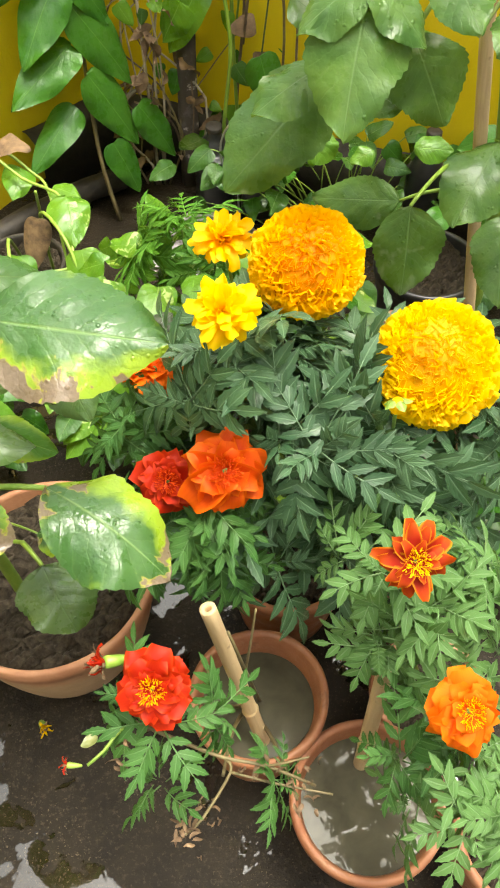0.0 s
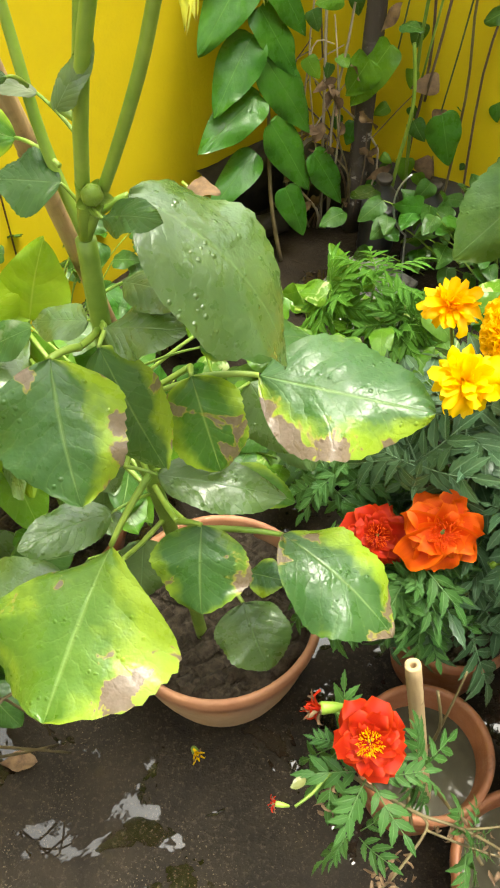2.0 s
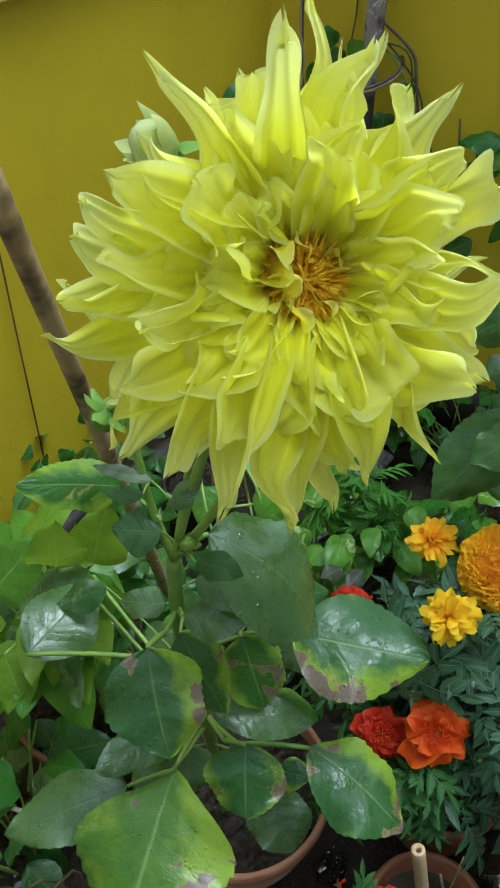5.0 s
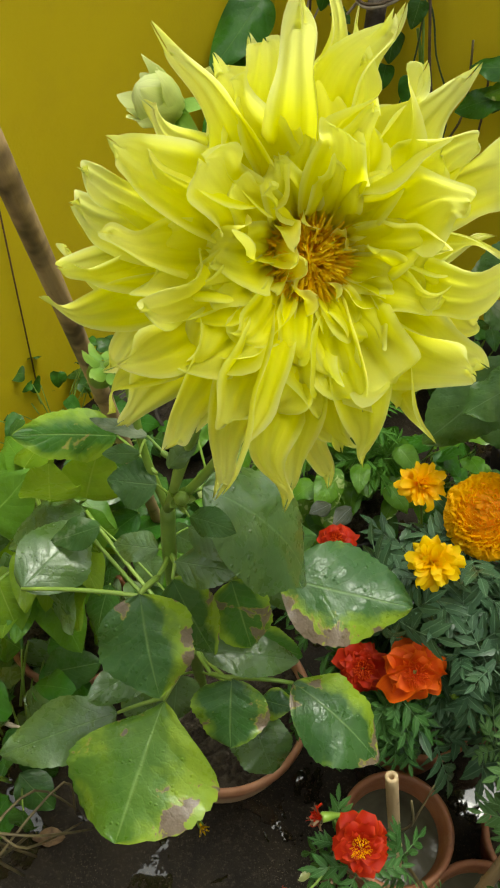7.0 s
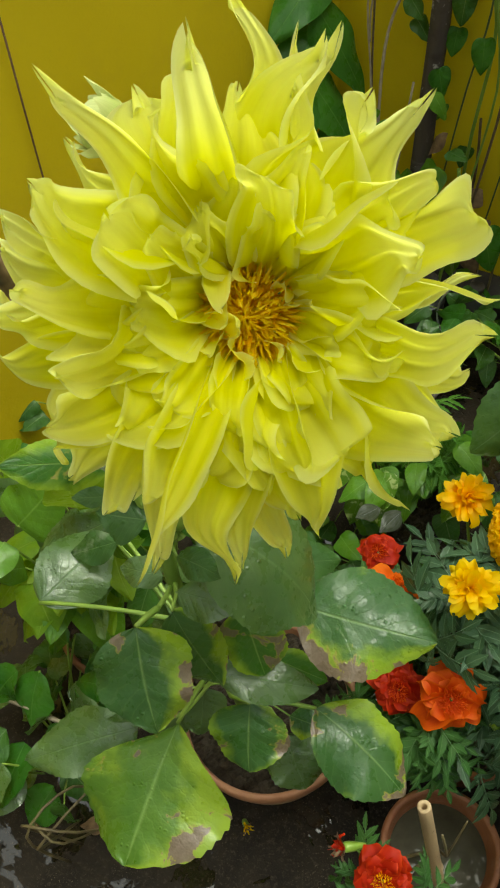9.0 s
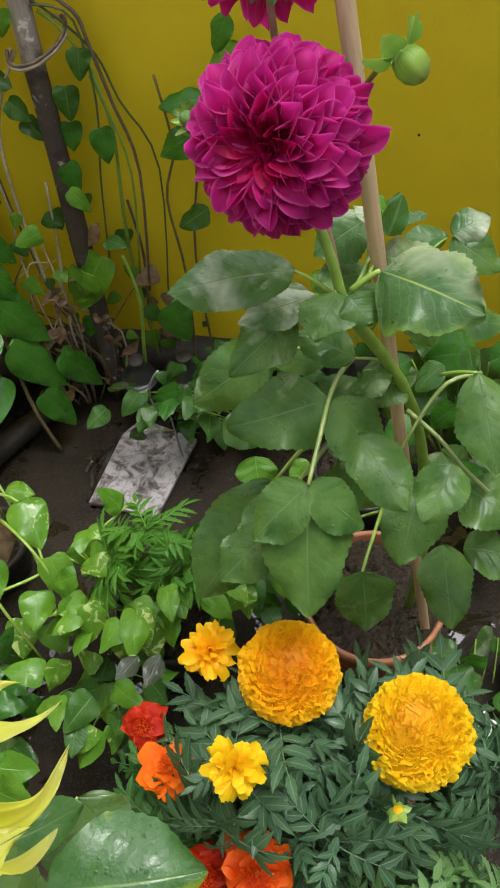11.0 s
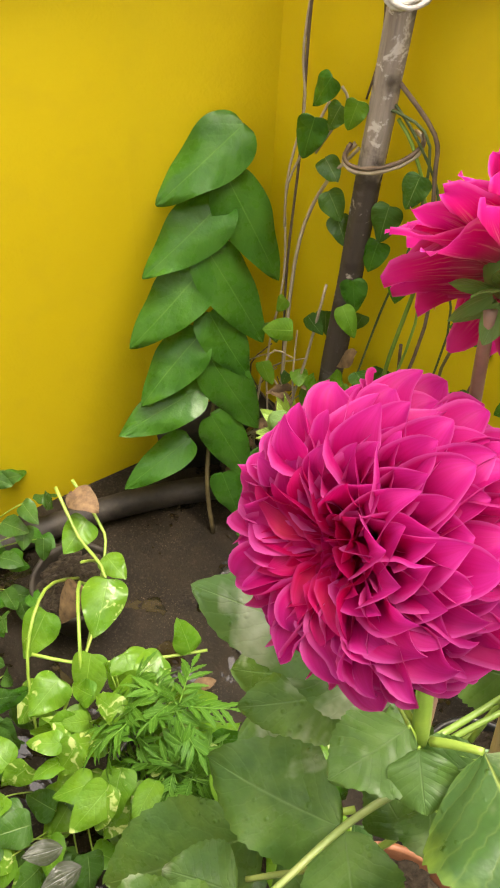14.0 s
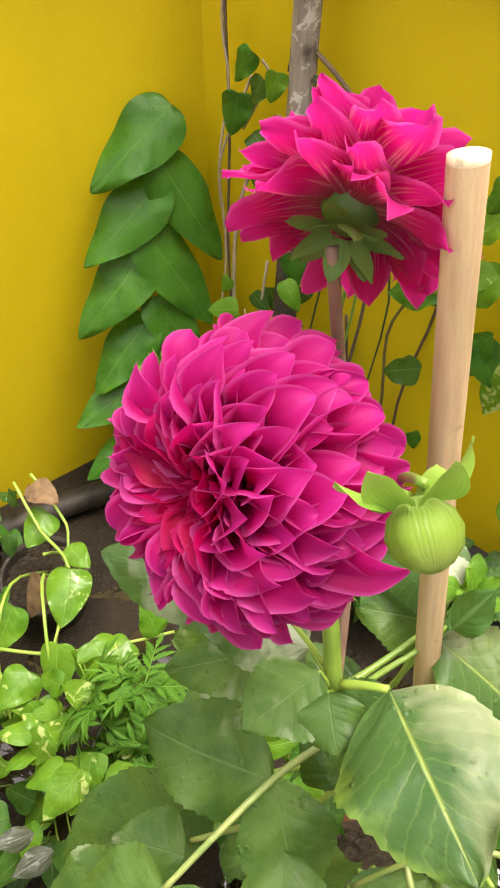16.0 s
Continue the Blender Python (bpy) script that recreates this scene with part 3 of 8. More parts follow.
def slab_mat():
    g = Mat("weathered_white_tile")
    pos = g.position()
    n = g.noise(26, 5, 0.7, pos, 0.6)
    c = g.mix(g.ramp(n, 0.46, 0.60), (0.38, 0.355, 0.365), (0.05, 0.04, 0.035))
    c = g.mix(g.ramp(g.noise(70, 4, 0.6, pos), 0.5, 0.66, 0, 0.75), c, (0.15, 0.12, 0.11))
    return g.done(g.principled(c, 0.3, g.bump(n, 0.3, 0.002), Coat_Weight=0.5, Coat_Roughness=0.05))


def pole_mat():
    """Grey wood with pale mildew and dark damp stains."""
    g = Mat("mildewed_pole")
    pos = g.position()
    mp = g.node("ShaderNodeMapping")
    mp.inputs["Scale"].default_value = (90, 90, 8)
    g.link(g.coords("Object"), mp.inputs["Vector"])
    n = g.noise(1.0, 5, 0.65, mp.outputs[0], 0.4)
    c = g.mix(g.ramp(n, 0.28, 0.72), (0.20, 0.165, 0.14), (0.40, 0.34, 0.30))
    c = g.mix(g.ramp(g.noise(34, 5, 0.7, pos, 0.5), 0.56, 0.62, 0, 0.85), c, (0.62, 0.58, 0.55))
    c = g.mix(g.ramp(g.noise(13, 3, 0.6, pos), 0.56, 0.64, 0, 0.85), c, (0.05, 0.035, 0.025))
    x, y, z = g.split(pos)
    damp = g.ramp(g.math("ADD", z, g.math("MULTIPLY", g.noise(22, 4, 0.6, pos), 0.22)), 0.93, 0.965, 0.9, 0.0)
    wet = g.mix(g.ramp(g.noise(30, 4, 0.65, pos), 0.60, 0.66), (0.035, 0.024, 0.018), (0.40, 0.36, 0.33))
    c = g.mix(damp, c, wet)
    return g.done(g.principled(c, 0.8, g.bump(n, 0.4, 0.0015)))


PAINT = wall_mat()
GROUND = ground_mat()
CLAY, LIMED, SOIL, WATER = terracotta_mat(), pale_clay_mat(), soil_mat(), water_mat()
DAHLIA = leaf_mat("dahlia_leaf", (0.056, 0.128, 0.032), (0.160, 0.255, 0.072), vein=(0.15, 0.26, 0.09), rough=0.36, coat=0.35, drops=True, spec=0.8)
DAHLIA_SICK = leaf_mat("scorched_dahlia_leaf", (0.030, 0.105, 0.024), (0.080, 0.19, 0.036), edge=(0.33, 0.46, 0.03), vein=(0.22, 0.34, 0.10), sick=0.06, rough=0.42, coat=0.12, drops=True, spec=0.45)
DAHLIA_NEAR = leaf_mat("half_scorched_dahlia_leaf", (0.030, 0.100, 0.026), (0.080, 0.18, 0.044), edge=(0.34, 0.46, 0.03), vein=(0.20, 0.32, 0.10), sick=0.045, rough=0.40, coat=0.12, drops=True, spec=0.45, half=-0.75, margin=0.37)
DAHLIA_FAR = leaf_mat("part_scorched_dahlia_leaf", (0.030, 0.100, 0.026), (0.080, 0.18, 0.044), edge=(0.34, 0.46, 0.03), vein=(0.20, 0.32, 0.10), sick=0.045, rough=0.40, coat=0.12, drops=True, spec=0.45, half=0.6, margin=0.37)
DAHLIA_GOLD = leaf_mat("yellowed_dahlia_leaf", (0.085, 0.20, 0.024), (0.19, 0.32, 0.035), edge=(0.34, 0.45, 0.03), vein=(0.26, 0.40, 0.10), sick=0.04, rough=0.42, coat=0.12, drops=True, spec=0.4, half=0.55, margin=0.22)
DAHLIA_LIME = leaf_mat("yellowing_dahlia_leaf", (0.030, 0.125, 0.020), (0.09, 0.24, 0.028), edge=(0.36, 0.50, 0.03), vein=(0.28, 0.42, 0.10), sick=0.055, through=0.32, rough=0.38, coat=0.3)
# the pale patches of these three paint in sheen as well as mildew
DAHLIA_PALE = leaf_mat("mildew_sheen_dahlia_leaf", (0.034, 0.100, 0.024), (0.088, 0.172, 0.042), vein=(0.15, 0.24, 0.08), rough=0.46, coat=0.2, mildew=0.52, drops=True)
DAHLIA_SHEEN = leaf_mat("sheen_mildewed_dahlia_leaf", (0.030, 0.095, 0.026), (0.095, 0.185, 0.048), edge=(0.22, 0.34, 0.05), vein=(0.34, 0.44, 0.10), rough=0.5, coat=0.15, mildew=0.5, drops=True, margin=0.48, lean=0.26)
MAGENTA_LEAF = leaf_mat("broad_dahlia_leaf", (0.034, 0.095, 0.020), (0.105, 0.198, 0.042), vein=(0.13, 0.22, 0.08), rough=0.46, coat=0.2, mildew=0.20, drops=True, cloud=0.95, vary=0.2, spec=0.20)
MARI_DARK = leaf_mat("dark_marigold_leaf", (0.026, 0.076, 0.034), (0.090, 0.165, 0.080), vein=(0.17, 0.27, 0.15), rough=0.5, through=0.15, veins=5, coat=0.3, rib_width=0.17)
MARI_MID = leaf_mat("marigold_leaf", (0.030, 0.105, 0.022), (0.085, 0.20, 0.045), vein=(0.14, 0.26, 0.09), rough=0.55, through=0.22, veins=5, coat=0.08, rib_width=0.17)
MARI_LIGHT = leaf_mat("light_marigold_leaf", (0.080, 0.185, 0.050), (0.165, 0.300, 0.105), vein=(0.24, 0.37, 0.17), rough=0.6, through=0.28, veins=5, coat=0.1, rib_width=0.17)
MARI_FRESH = leaf_mat("young_marigold_leaf", (0.044, 0.160, 0.014), (0.115, 0.28, 0.028), vein=(0.18, 0.38, 0.06), rough=0.6, through=0.28, veins=5, coat=0.05, rib_width=0.17)
VINE = leaf_mat("climber_leaf", (0.024, 0.112, 0.011), (0.070, 0.215, 0.024), vein=(0.12, 0.28, 0.05), rough=0.40, coat=0.3, veins=6, through=0.2, cloud=0.7)
POTHOS = leaf_mat("variegated_leaf", (0.070, 0.205, 0.016), (0.19, 0.36, 0.032), white=-0.03, vein=(0.22, 0.40, 0.08), rough=0.32, coat=0.35, veins=7)
LIME = leaf_mat("lime_leaf", (0.075, 0.22, 0.018), (0.19, 0.36, 0.035), vein=(0.26, 0.42, 0.08), rough=0.38, through=0.3)
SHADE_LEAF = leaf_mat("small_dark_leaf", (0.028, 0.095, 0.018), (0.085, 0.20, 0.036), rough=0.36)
DEAD = plain_mat("dry_leaf", (0.07, 0.04, 0.022), (0.24, 0.15, 0.075), 0.8, 60)
STALK = stalk_mat("green_stalk", (0.12, 0.22, 0.028), (0.22, 0.34, 0.055))
STALK_PALE = stalk_mat("lime_stalk", (0.17, 0.30, 0.035), (0.30, 0.42, 0.07))
STALK_BROWN = stalk_mat("brown_stalk", (0.09, 0.065, 0.03), (0.20, 0.16, 0.07), 0.6)
STALK_PURPLE = stalk_mat("purplish_stalk", (0.16, 0.09, 0.075), (0.28, 0.17, 0.12), 0.5)
YELLOW = petal_mat("lemon_petal", (0.94, 0.86, 0.010), (0.935, 0.925, 0.022), (0.95, 0.96, 0.32), through=0.80, streak=0.0, rough=0.55, edge=(0.95, 0.97, 0.46), vein=0.10, rim=0.74)
YELLOW_CORE = petal_mat("amber_floret", (0.88, 0.46, 0.01), (0.92, 0.62, 0.015), (0.94, 0.80, 0.03), through=0.6, streak=0.0)
# pale edges of the magenta petals: light through thin rims, put into the colour
MAGENTA = petal_mat("magenta_petal", (0.50, 0.001, 0.044), (0.57, 0.006, 0.170), (0.61, 0.028, 0.34), through=0.62, streak=0.0, rough=0.50, edge=(0.76, 0.15, 0.55), vein=0.22, gloss=0.26, rim=0.76)
MAGENTA_HEART = petal_mat("crimson_petal", (0.40, 0.000, 0.018), (0.54, 0.001, 0.080), (0.60, 0.008, 0.20), through=0.60, streak=0.0, rough=0.50, edge=(0.64, 0.04, 0.26), vein=0.25, gloss=0.24, rim=0.86)
MAGENTA_B = petal_mat("reverse_magenta_petal", (0.62, 0.16, 0.16), (0.55, 0.005, 0.15), (0.60, 0.016, 0.25), through=0.62, streak=0.0, edge=(0.76, 0.12, 0.48), vein=0.1, pale=(0.82, 0.42, 0.40))
MARI_Y = petal_mat("golden_petal", (0.92, 0.50, 0.004), (0.96, 0.64, 0.006), (0.96, 0.72, 0.012), through=0.5, streak=0.0)
MARI_O = petal_mat("orange_gold_petal", (0.90, 0.36, 0.003), (0.95, 0.53, 0.004), (0.96, 0.63, 0.008), through=0.5, streak=0.0)
MARI_R = petal_mat("red_orange_petal", (0.55, 0.03, 0.001), (0.66, 0.056, 0.002), (0.75, 0.115, 0.004), through=0.35, streak=0.0, rough=0.6, edge=(0.80, 0.17, 0.004))
MARI_EDGED = petal_mat("yellow_edged_petal", (0.28, 0.008, 0.001), (0.32, 0.010, 0.002), (0.50, 0.07, 0.003), through=0.3, streak=0.0, rough=0.7, edge=(0.82, 0.36, 0.01))
MARI_OR = petal_mat("deep_orange_petal", (0.70, 0.08, 0.001), (0.78, 0.12, 0.002), (0.84, 0.19, 0.004), through=0.35, streak=0.0, rough=0.7)
MARI_RED = petal_mat("scarlet_petal", (0.30, 0.005, 0.001), (0.42, 0.010, 0.002), (0.48, 0.024, 0.003), through=0.3, streak=0.0, rough=0.55, edge=(0.60, 0.055, 0.004))
BUD = leaf_mat("green_bud", (0.16, 0.28, 0.03), (0.30, 0.42, 0.08), vein=(0.36, 0.46, 0.16), rough=0.4, coat=0.3, through=0.15)
SEPAL = leaf_mat("sepal", (0.10, 0.21, 0.05), (0.20, 0.33, 0.09), vein=(0.26, 0.38, 0.14), rough=0.5, veins=3)
BAMBOO = wood_mat("weathered_bamboo", (0.37, 0.235, 0.115), (0.56, 0.39, 0.20), 0.55, 1.0, 0.06)
STAKE = wood_mat("pale_peeled_stake", (0.36, 0.235, 0.125), (0.64, 0.48, 0.29), 0.55, 0.7)
CUT = wood_mat("sawn_wood", (0.62, 0.50, 0.32), (0.76, 0.66, 0.46), 0.6)
CANE = wood_mat("tan_cane", (0.42, 0.29, 0.15), (0.60, 0.45, 0.26), 0.5)
POLE = pole_mat()
ROOT = plain_mat("root", (0.07, 0.045, 0.03), (0.17, 0.12, 0.08), 0.8, 60)
BARK_PALE = plain_mat("pale_root", (0.30, 0.24, 0.17), (0.45, 0.38, 0.28), 0.8, 60)
BLACK = plain_mat("black_plastic", (0.012, 0.012, 0.013), (0.03, 0.03, 0.03), 0.32, 30)
LOG = plain_mat("muddy_pipe", (0.009, 0.007, 0.005), (0.040, 0.031, 0.022), 0.65, 45, 0, 1.0)
CLOTH = plain_mat("white_cloth", (0.40, 0.37, 0.33), (0.60, 0.57, 0.53), 0.9, 120, 0, 0.6)
STRING = plain_mat("brown_string", (0.10, 0.05, 0.03), (0.20, 0.11, 0.06), 0.8, 200)
SLAB = slab_mat()
SKY_BLOCK = plain_mat("pale_plaster", (0.42, 0.40, 0.37), (0.52, 0.50, 0.46), 0.8, 3.0)
WIRE = plain_mat("steel_wire", (0.35, 0.35, 0.36), (0.55, 0.55, 0.56), 0.35, 80, 0.8)
LIMEBUD = stalk_mat("cream_green", (0.12, 0.14, 0.04), (0.20, 0.21, 0.07))
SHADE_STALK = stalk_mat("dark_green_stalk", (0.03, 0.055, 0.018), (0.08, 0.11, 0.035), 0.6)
CREAM = petal_mat("cream_green_petal", (0.38, 0.50, 0.09), (0.62, 0.70, 0.20), (0.78, 0.82, 0.36), through=0.4, streak=0.0)
COPING = plain_mat("weathered_coping", (0.52, 0.39, 0.030), (0.66, 0.52, 0.055), 0.8, 9.0, 0.0, 0.5)
BUDSKIN = petal_mat("bud_skin", (0.15, 0.29, 0.03), (0.26, 0.41, 0.05), (0.38, 0.48, 0.13), through=0.42, rough=0.4, streak=0.25, pale=(0.46, 0.56, 0.24))
BUDLEAF = petal_mat("bud_sepal", (0.16, 0.32, 0.04), (0.24, 0.42, 0.06), (0.34, 0.50, 0.10), through=0.3, rough=0.4, streak=0.1)
YLIME = leaf_mat("yellow_lime_leaf", (0.17, 0.33, 0.018), (0.36, 0.50, 0.032), vein=(0.38, 0.50, 0.08), rough=0.4, through=0.52)
PETIOLE = stalk_mat("tan_green_petiole", (0.15, 0.23, 0.055), (0.27, 0.32, 0.10))
STRIPED = leaf_mat("striped_leaf", (0.05, 0.06, 0.045), (0.10, 0.11, 0.08), vein=(0.42, 0.44, 0.40), veins=1, rough=0.35)

# ---------------------------------------------------------------- the yard: ground and parapet
gv, gf = [], []
gx = sorted(set([round(-1.6 + 0.05 * i, 3) for i in range(65)] + [-400, -60, -12, -4, 4, 12, 60, 400]))
gy = sorted(set([round(-0.6 + 0.05 * i, 3) for i in range(51)] + [-400, -60, -12, -4, 4, 12, 60, 400]))
for x in gx:
    for y in gy:
        gv.append((x, y, 0.006 * noise.noise((x * 3, y * 3, 0.3)) if abs(x) < 1.5 and -0.6 < y < 1.9 else 0.0))
gf = [(i * len(gy) + j, (i + 1) * len(gy) + j, (i + 1) * len(gy) + j + 1, i * len(gy) + j + 1) for i in range(len(gx) - 1) for j in range(len(gy) - 1)]
ground = put("ground", mesh_ob("ground", gv, gf, GROUND))
tagged(ground, "dark wet silty concrete yard floor with puddles", "ground", kind="structure")

BEND, CORNER = Vector((-0.508, 1.590, 0)), Vector((-0.338, 1.770, 0))
LEFT_DIR, RIGHT_DIR = Vector((-0.545, -0.839, 0)), Vector((0.941, -0.339, 0))
TOP = 1.108


def wall(name, a, b, label, thick=0.11):
    """A rendered wall standing between two places on the ground, its face on the yard's side."""
    a, b = Vector(a), Vector(b)
    d = (b - a).normalized()
    out = Vector((-d.y, d.x, 0))
    if out.dot(Vector((0, -1, 0))) > 0:
        out = -out
    n = max(2, int((b - a).length / 0.12))
    verts, faces = [], []
    for k in range(2):
        for i in range(n + 1):
            for z in (-0.05, 0.25, 0.55, 0.85, TOP):
                p = a.lerp(b, i / n) + out * thick * k
                verts.append((p.x, p.y, z))
    m = 5 * (n + 1)
    for k in range(2):
        for i in range(n):
            for j in range(4):
                q = (k * m + i * 5 + j, k * m + (i + 1) * 5 + j, k * m + (i + 1) * 5 + j + 1, k * m + i * 5 + j + 1)
                faces.append(q if k else q[::-1])
    for i in range(n):
        faces.append((i * 5 + 4, (i + 1) * 5 + 4, m + (i + 1) * 5 + 4, m + i * 5 + 4))
    ob = put(name, mesh_ob(name, verts, faces, PAINT, smooth=False))
    tagged(ob, label, "wall", kind="structure")
    # sloping coping with a small drip edge
    cv, cf = [], []
    prof = [(-0.035, TOP - 0.002), (-0.035, TOP + 0.028), (thick * 0.5, TOP + 0.075), (thick + 0.035, TOP + 0.028), (thick + 0.035, TOP - 0.002)]
    for i in range(n + 1):
        p = a.lerp(b, i / n)
        for o, z in prof:
            q = p + out * o
            cv.append((q.x, q.y, z + 0.002 * math.sin(i * 1.7)))
    for i in range(n):
        for j in range(4):
            cf.append((i * 5 + j, (i + 1) * 5 + j, (i + 1) * 5 + j + 1, i * 5 + j + 1))
        cf.append((i * 5 + 4, (i + 1) * 5 + 4, (i + 1) * 5, i * 5))
    put("coping", mesh_ob("coping", cv, cf, COPING, smooth=False), ob, None, "sloping weathered yellow coping")
    return ob


wall("wall_left", BEND + LEFT_DIR * 3.4, BEND, "yellow-painted rendered parapet wall, slightly stained")
wall("wall_corner", BEND, CORNER, "narrow canted yellow wall face in the corner, behind the climber")
wall("wall_right", CORNER, CORNER + RIGHT_DIR * 2.72, "bright yellow-painted rendered parapet wall with small stains")

# unseen plain walls, added behind the camera and at the sides to block sky
for name, x, y, sx, sy, h in (("wall_house", -0.38, -1.75, 5.65, 0.2, 2.7), ("wall_east", 2.35, 0.0, 0.2, 3.7, 5.2), ("wall_west", -3.1, 0.6, 0.2, 4.9, 3.8)):
    tagged(part(name, box_bm(x, y, h / 2 - 0.02, sx, sy, h, 0.01), SKY_BLOCK), "unseen plain plastered wall, added to cut off part of the sky", "wall", kind="structure")

# low dark kerb along the foot of the walls in the corner
for name, a, b in (("kerb_corner", BEND, CORNER), ("kerb_right", CORNER, CORNER + RIGHT_DIR * 2.2)):
    d = (b - a).normalized()
    out = Vector((d.y, -d.x, 0))
    n = int((b - a).length / 0.03)
    prof = [(0.0, -0.02), (0.062, -0.02), (0.060, 0.09), (0.050, 0.125), (0.02, 0.14), (0.0, 0.14)]
    kv = []
    for i in range(n + 1):
        for o, z in prof:
            p = a.lerp(b, i / n) + out * (o + (0.012 * noise.noise((i * 0.31, z * 20, 4.0)) if o else 0.001))
            kv.append((p.x, p.y, z + (0.012 * noise.noise((i * 0.27, o * 40, 7.0)) if z > 0 else 0)))
    m = len(prof)
    kf = [(i * m + j, (i + 1) * m + j, (i + 1) * m + j + 1, i * m + j + 1) for i in range(n) for j in range(m - 1)]
    tagged(put(name, mesh_ob(name, kv, kf, LOG)), "low dark muddy kerb along the wall foot", "kerb", kind="structure")

# dark wet pipe lying along the foot of the wall
v, f = tube(bezier((-0.80, 1.02, 0.035), (-0.62, 1.30, 0.035), (-0.47, 1.47, 0.035), (-0.30, 1.58, 0.03), 14), 0.027, 12, True, 0.09)
pipe = put("drain_pipe", mesh_ob("drain_pipe", v, f, LOG))
tagged(pipe, "dark muddy pipe lying along the foot of the wall", "pipe")

# broken white tile on the ground
bm = bmesh.new()
ring = [(-0.245, 1.305), (-0.10, 1.235), (0.02, 1.42), (-0.10, 1.51), (-0.15, 1.475)]
lo = [bm.verts.new((x, y, 0.004)) for x, y in ring]
hi = [bm.verts.new((x, y, 0.016)) for x, y in ring]
bm.faces.new(hi)
bm.faces.new(lo[::-1])
for i in range(5):
    bm.faces.new((lo[i], lo[(i + 1) % 5], hi[(i + 1) % 5], hi[i]))
bmesh.ops.bevel(bm, geom=list(bm.edges), offset=0.002, segments=1, affect="EDGES")
slab = part("floor_tile", bm, SLAB)
tagged(slab, "broken white tile blotched with black mud, lying on the wet ground", "tile")


# ---------------------------------------------------------------- pots
def pot(at, r, h, rim_h, body, label, fill="water", level=0.03, group="pots", taper=0.72, belly=0.0, tilt=(0, 0), label_fill=""):
    """A clay pot standing on the ground: thick wall, rolled rim, filling."""
    p = thing("flower_pot", (at[0], at[1], 0), label, "pot", group)
    rb = r * taper
    t = 0.011
    prof = [(0.0, 0.0), (rb * 0.96, 0.0), (rb, 0.006)]
    for i in range(1, 8):
        u = i / 8
        prof.append((rb + (r * 0.965 - rb) * u + belly * math.sin(math.pi * u), 0.006 + (h - rim_h - 0.006) * u))
    prof += [(r * 0.965, h - rim_h), (r * 0.995, h - rim_h + 0.004), (r, h - rim_h * 0.5), (r * 0.995, h - 0.004), (r - 0.004, h), (r - t + 0.002, h - 0.001), (r - t, h - 0.006),
             (r - t - 0.004, h - rim_h), (rb, 0.03), (0.0, 0.03)]
    m = Matrix.Translation((at[0], at[1], 0)) @ Euler((radians(tilt[0]), radians(tilt[1]), 0)).to_matrix().to_4x4()
    v, f = lathe(prof, 56, wob=0.006)
    put("body", mesh_ob("body", v, f, body), p, m)
    zf = h - level
    rf = (rb + (r - t - rb) * zf / h) + 0.002
    if fill == "water":
        n = 40
        v = [(0, 0, zf)] + [(rf * math.cos(6.2832 * k / n), rf * math.sin(6.2832 * k / n), zf) for k in range(n)]
        f = [(0, 1 + k, 1 + (k + 1) % n) for k in range(n)]
        put("water", mesh_ob("water", v, f, WATER), p, m, label_fill or "muddy standing water")
    elif fill == "soil":
        v, f = [(0, 0, zf + 0.012)], []
        rings, n = 9, 40
        for a in range(1, rings + 1):
            for k in range(n):
                rr = rf * a / rings
                x, y = rr * math.cos(6.2832 * k / n), rr * math.sin(6.2832 * k / n)
                v.append((x, y, zf + 0.012 * (1 - (a / rings) ** 2) + 0.010 * noise.noise((x * 60 + at[0] * 9, y * 60, 1.5))))
        f += [(0, 1 + k, 1 + (k + 1) % n) for k in range(n)]
        for a in range(rings - 1):
            for k in range(n):
                i0, i1 = 1 + a * n + k, 1 + a * n + (k + 1) % n
                f.append((i0, i0 + n, i1 + n, i1))
        put("soil", mesh_ob("soil", v, f, SOIL), p, m, label_fill or "lumpy dark damp soil")
        # clods
        cv, cf = [], []
        for _ in range(380):
            a, q = RNG.random() * 6.283, rf * 0.93 * math.sqrt(RNG.random())
            s = 0.005 + 0.012 * RNG.random() ** 1.5
            c = Vector((q * math.cos(a), q * math.sin(a), zf + 0.010 * (1 - (q / rf) ** 2) + s * 0.4))
            o = len(cv)
            for d in ((1, 0, 0), (-1, 0, 0), (0, 1, 0), (0, -1, 0), (0, 0, 1), (0, 0, -1), (.7, .7, .3), (-.7, -.6, .4)):
                cv.append(c + Vector(d) * s * (0.7 + 0.6 * RNG.random()))
            cf += [tuple(o + i for i in q3) for q3 in ((0, 6, 4), (6, 2, 4), (2, 1, 4), (1, 7, 4), (7, 3, 4), (3, 0, 4), (6, 0, 5), (2, 6, 5), (1, 2, 5), (7, 1, 5), (3, 7, 5), (0, 3, 5))]
        tagged(put("soil_crumb", mesh_ob("soil_crumb", cv, cf, SOIL, smooth=False), p, m), "crumbly dark soil", kind="stuff")
    return p


pot((-0.274, 0.501), 0.149, 0.200, 0.034, LIMED, "wide limed terracotta pot with dark soil, holding the yellow dahlia", "soil", 0.030, taper=0.76, belly=0.004)
pot((0.018, 0.338), 0.089, 0.189, 0.026, CLAY, "terracotta pot half full of muddy water, holding a straggling marigold", "water", 0.045)
pot((0.152, 0.222), 0.096, 0.165, 0.026, CLAY, "terracotta pot full of muddy water with a cane in it", "water", 0.030)
pot((0.060, 0.545), 0.098, 0.190, 0.026, CLAY, "terracotta pot half hidden under dark marigold leaves", "soil", 0.03)
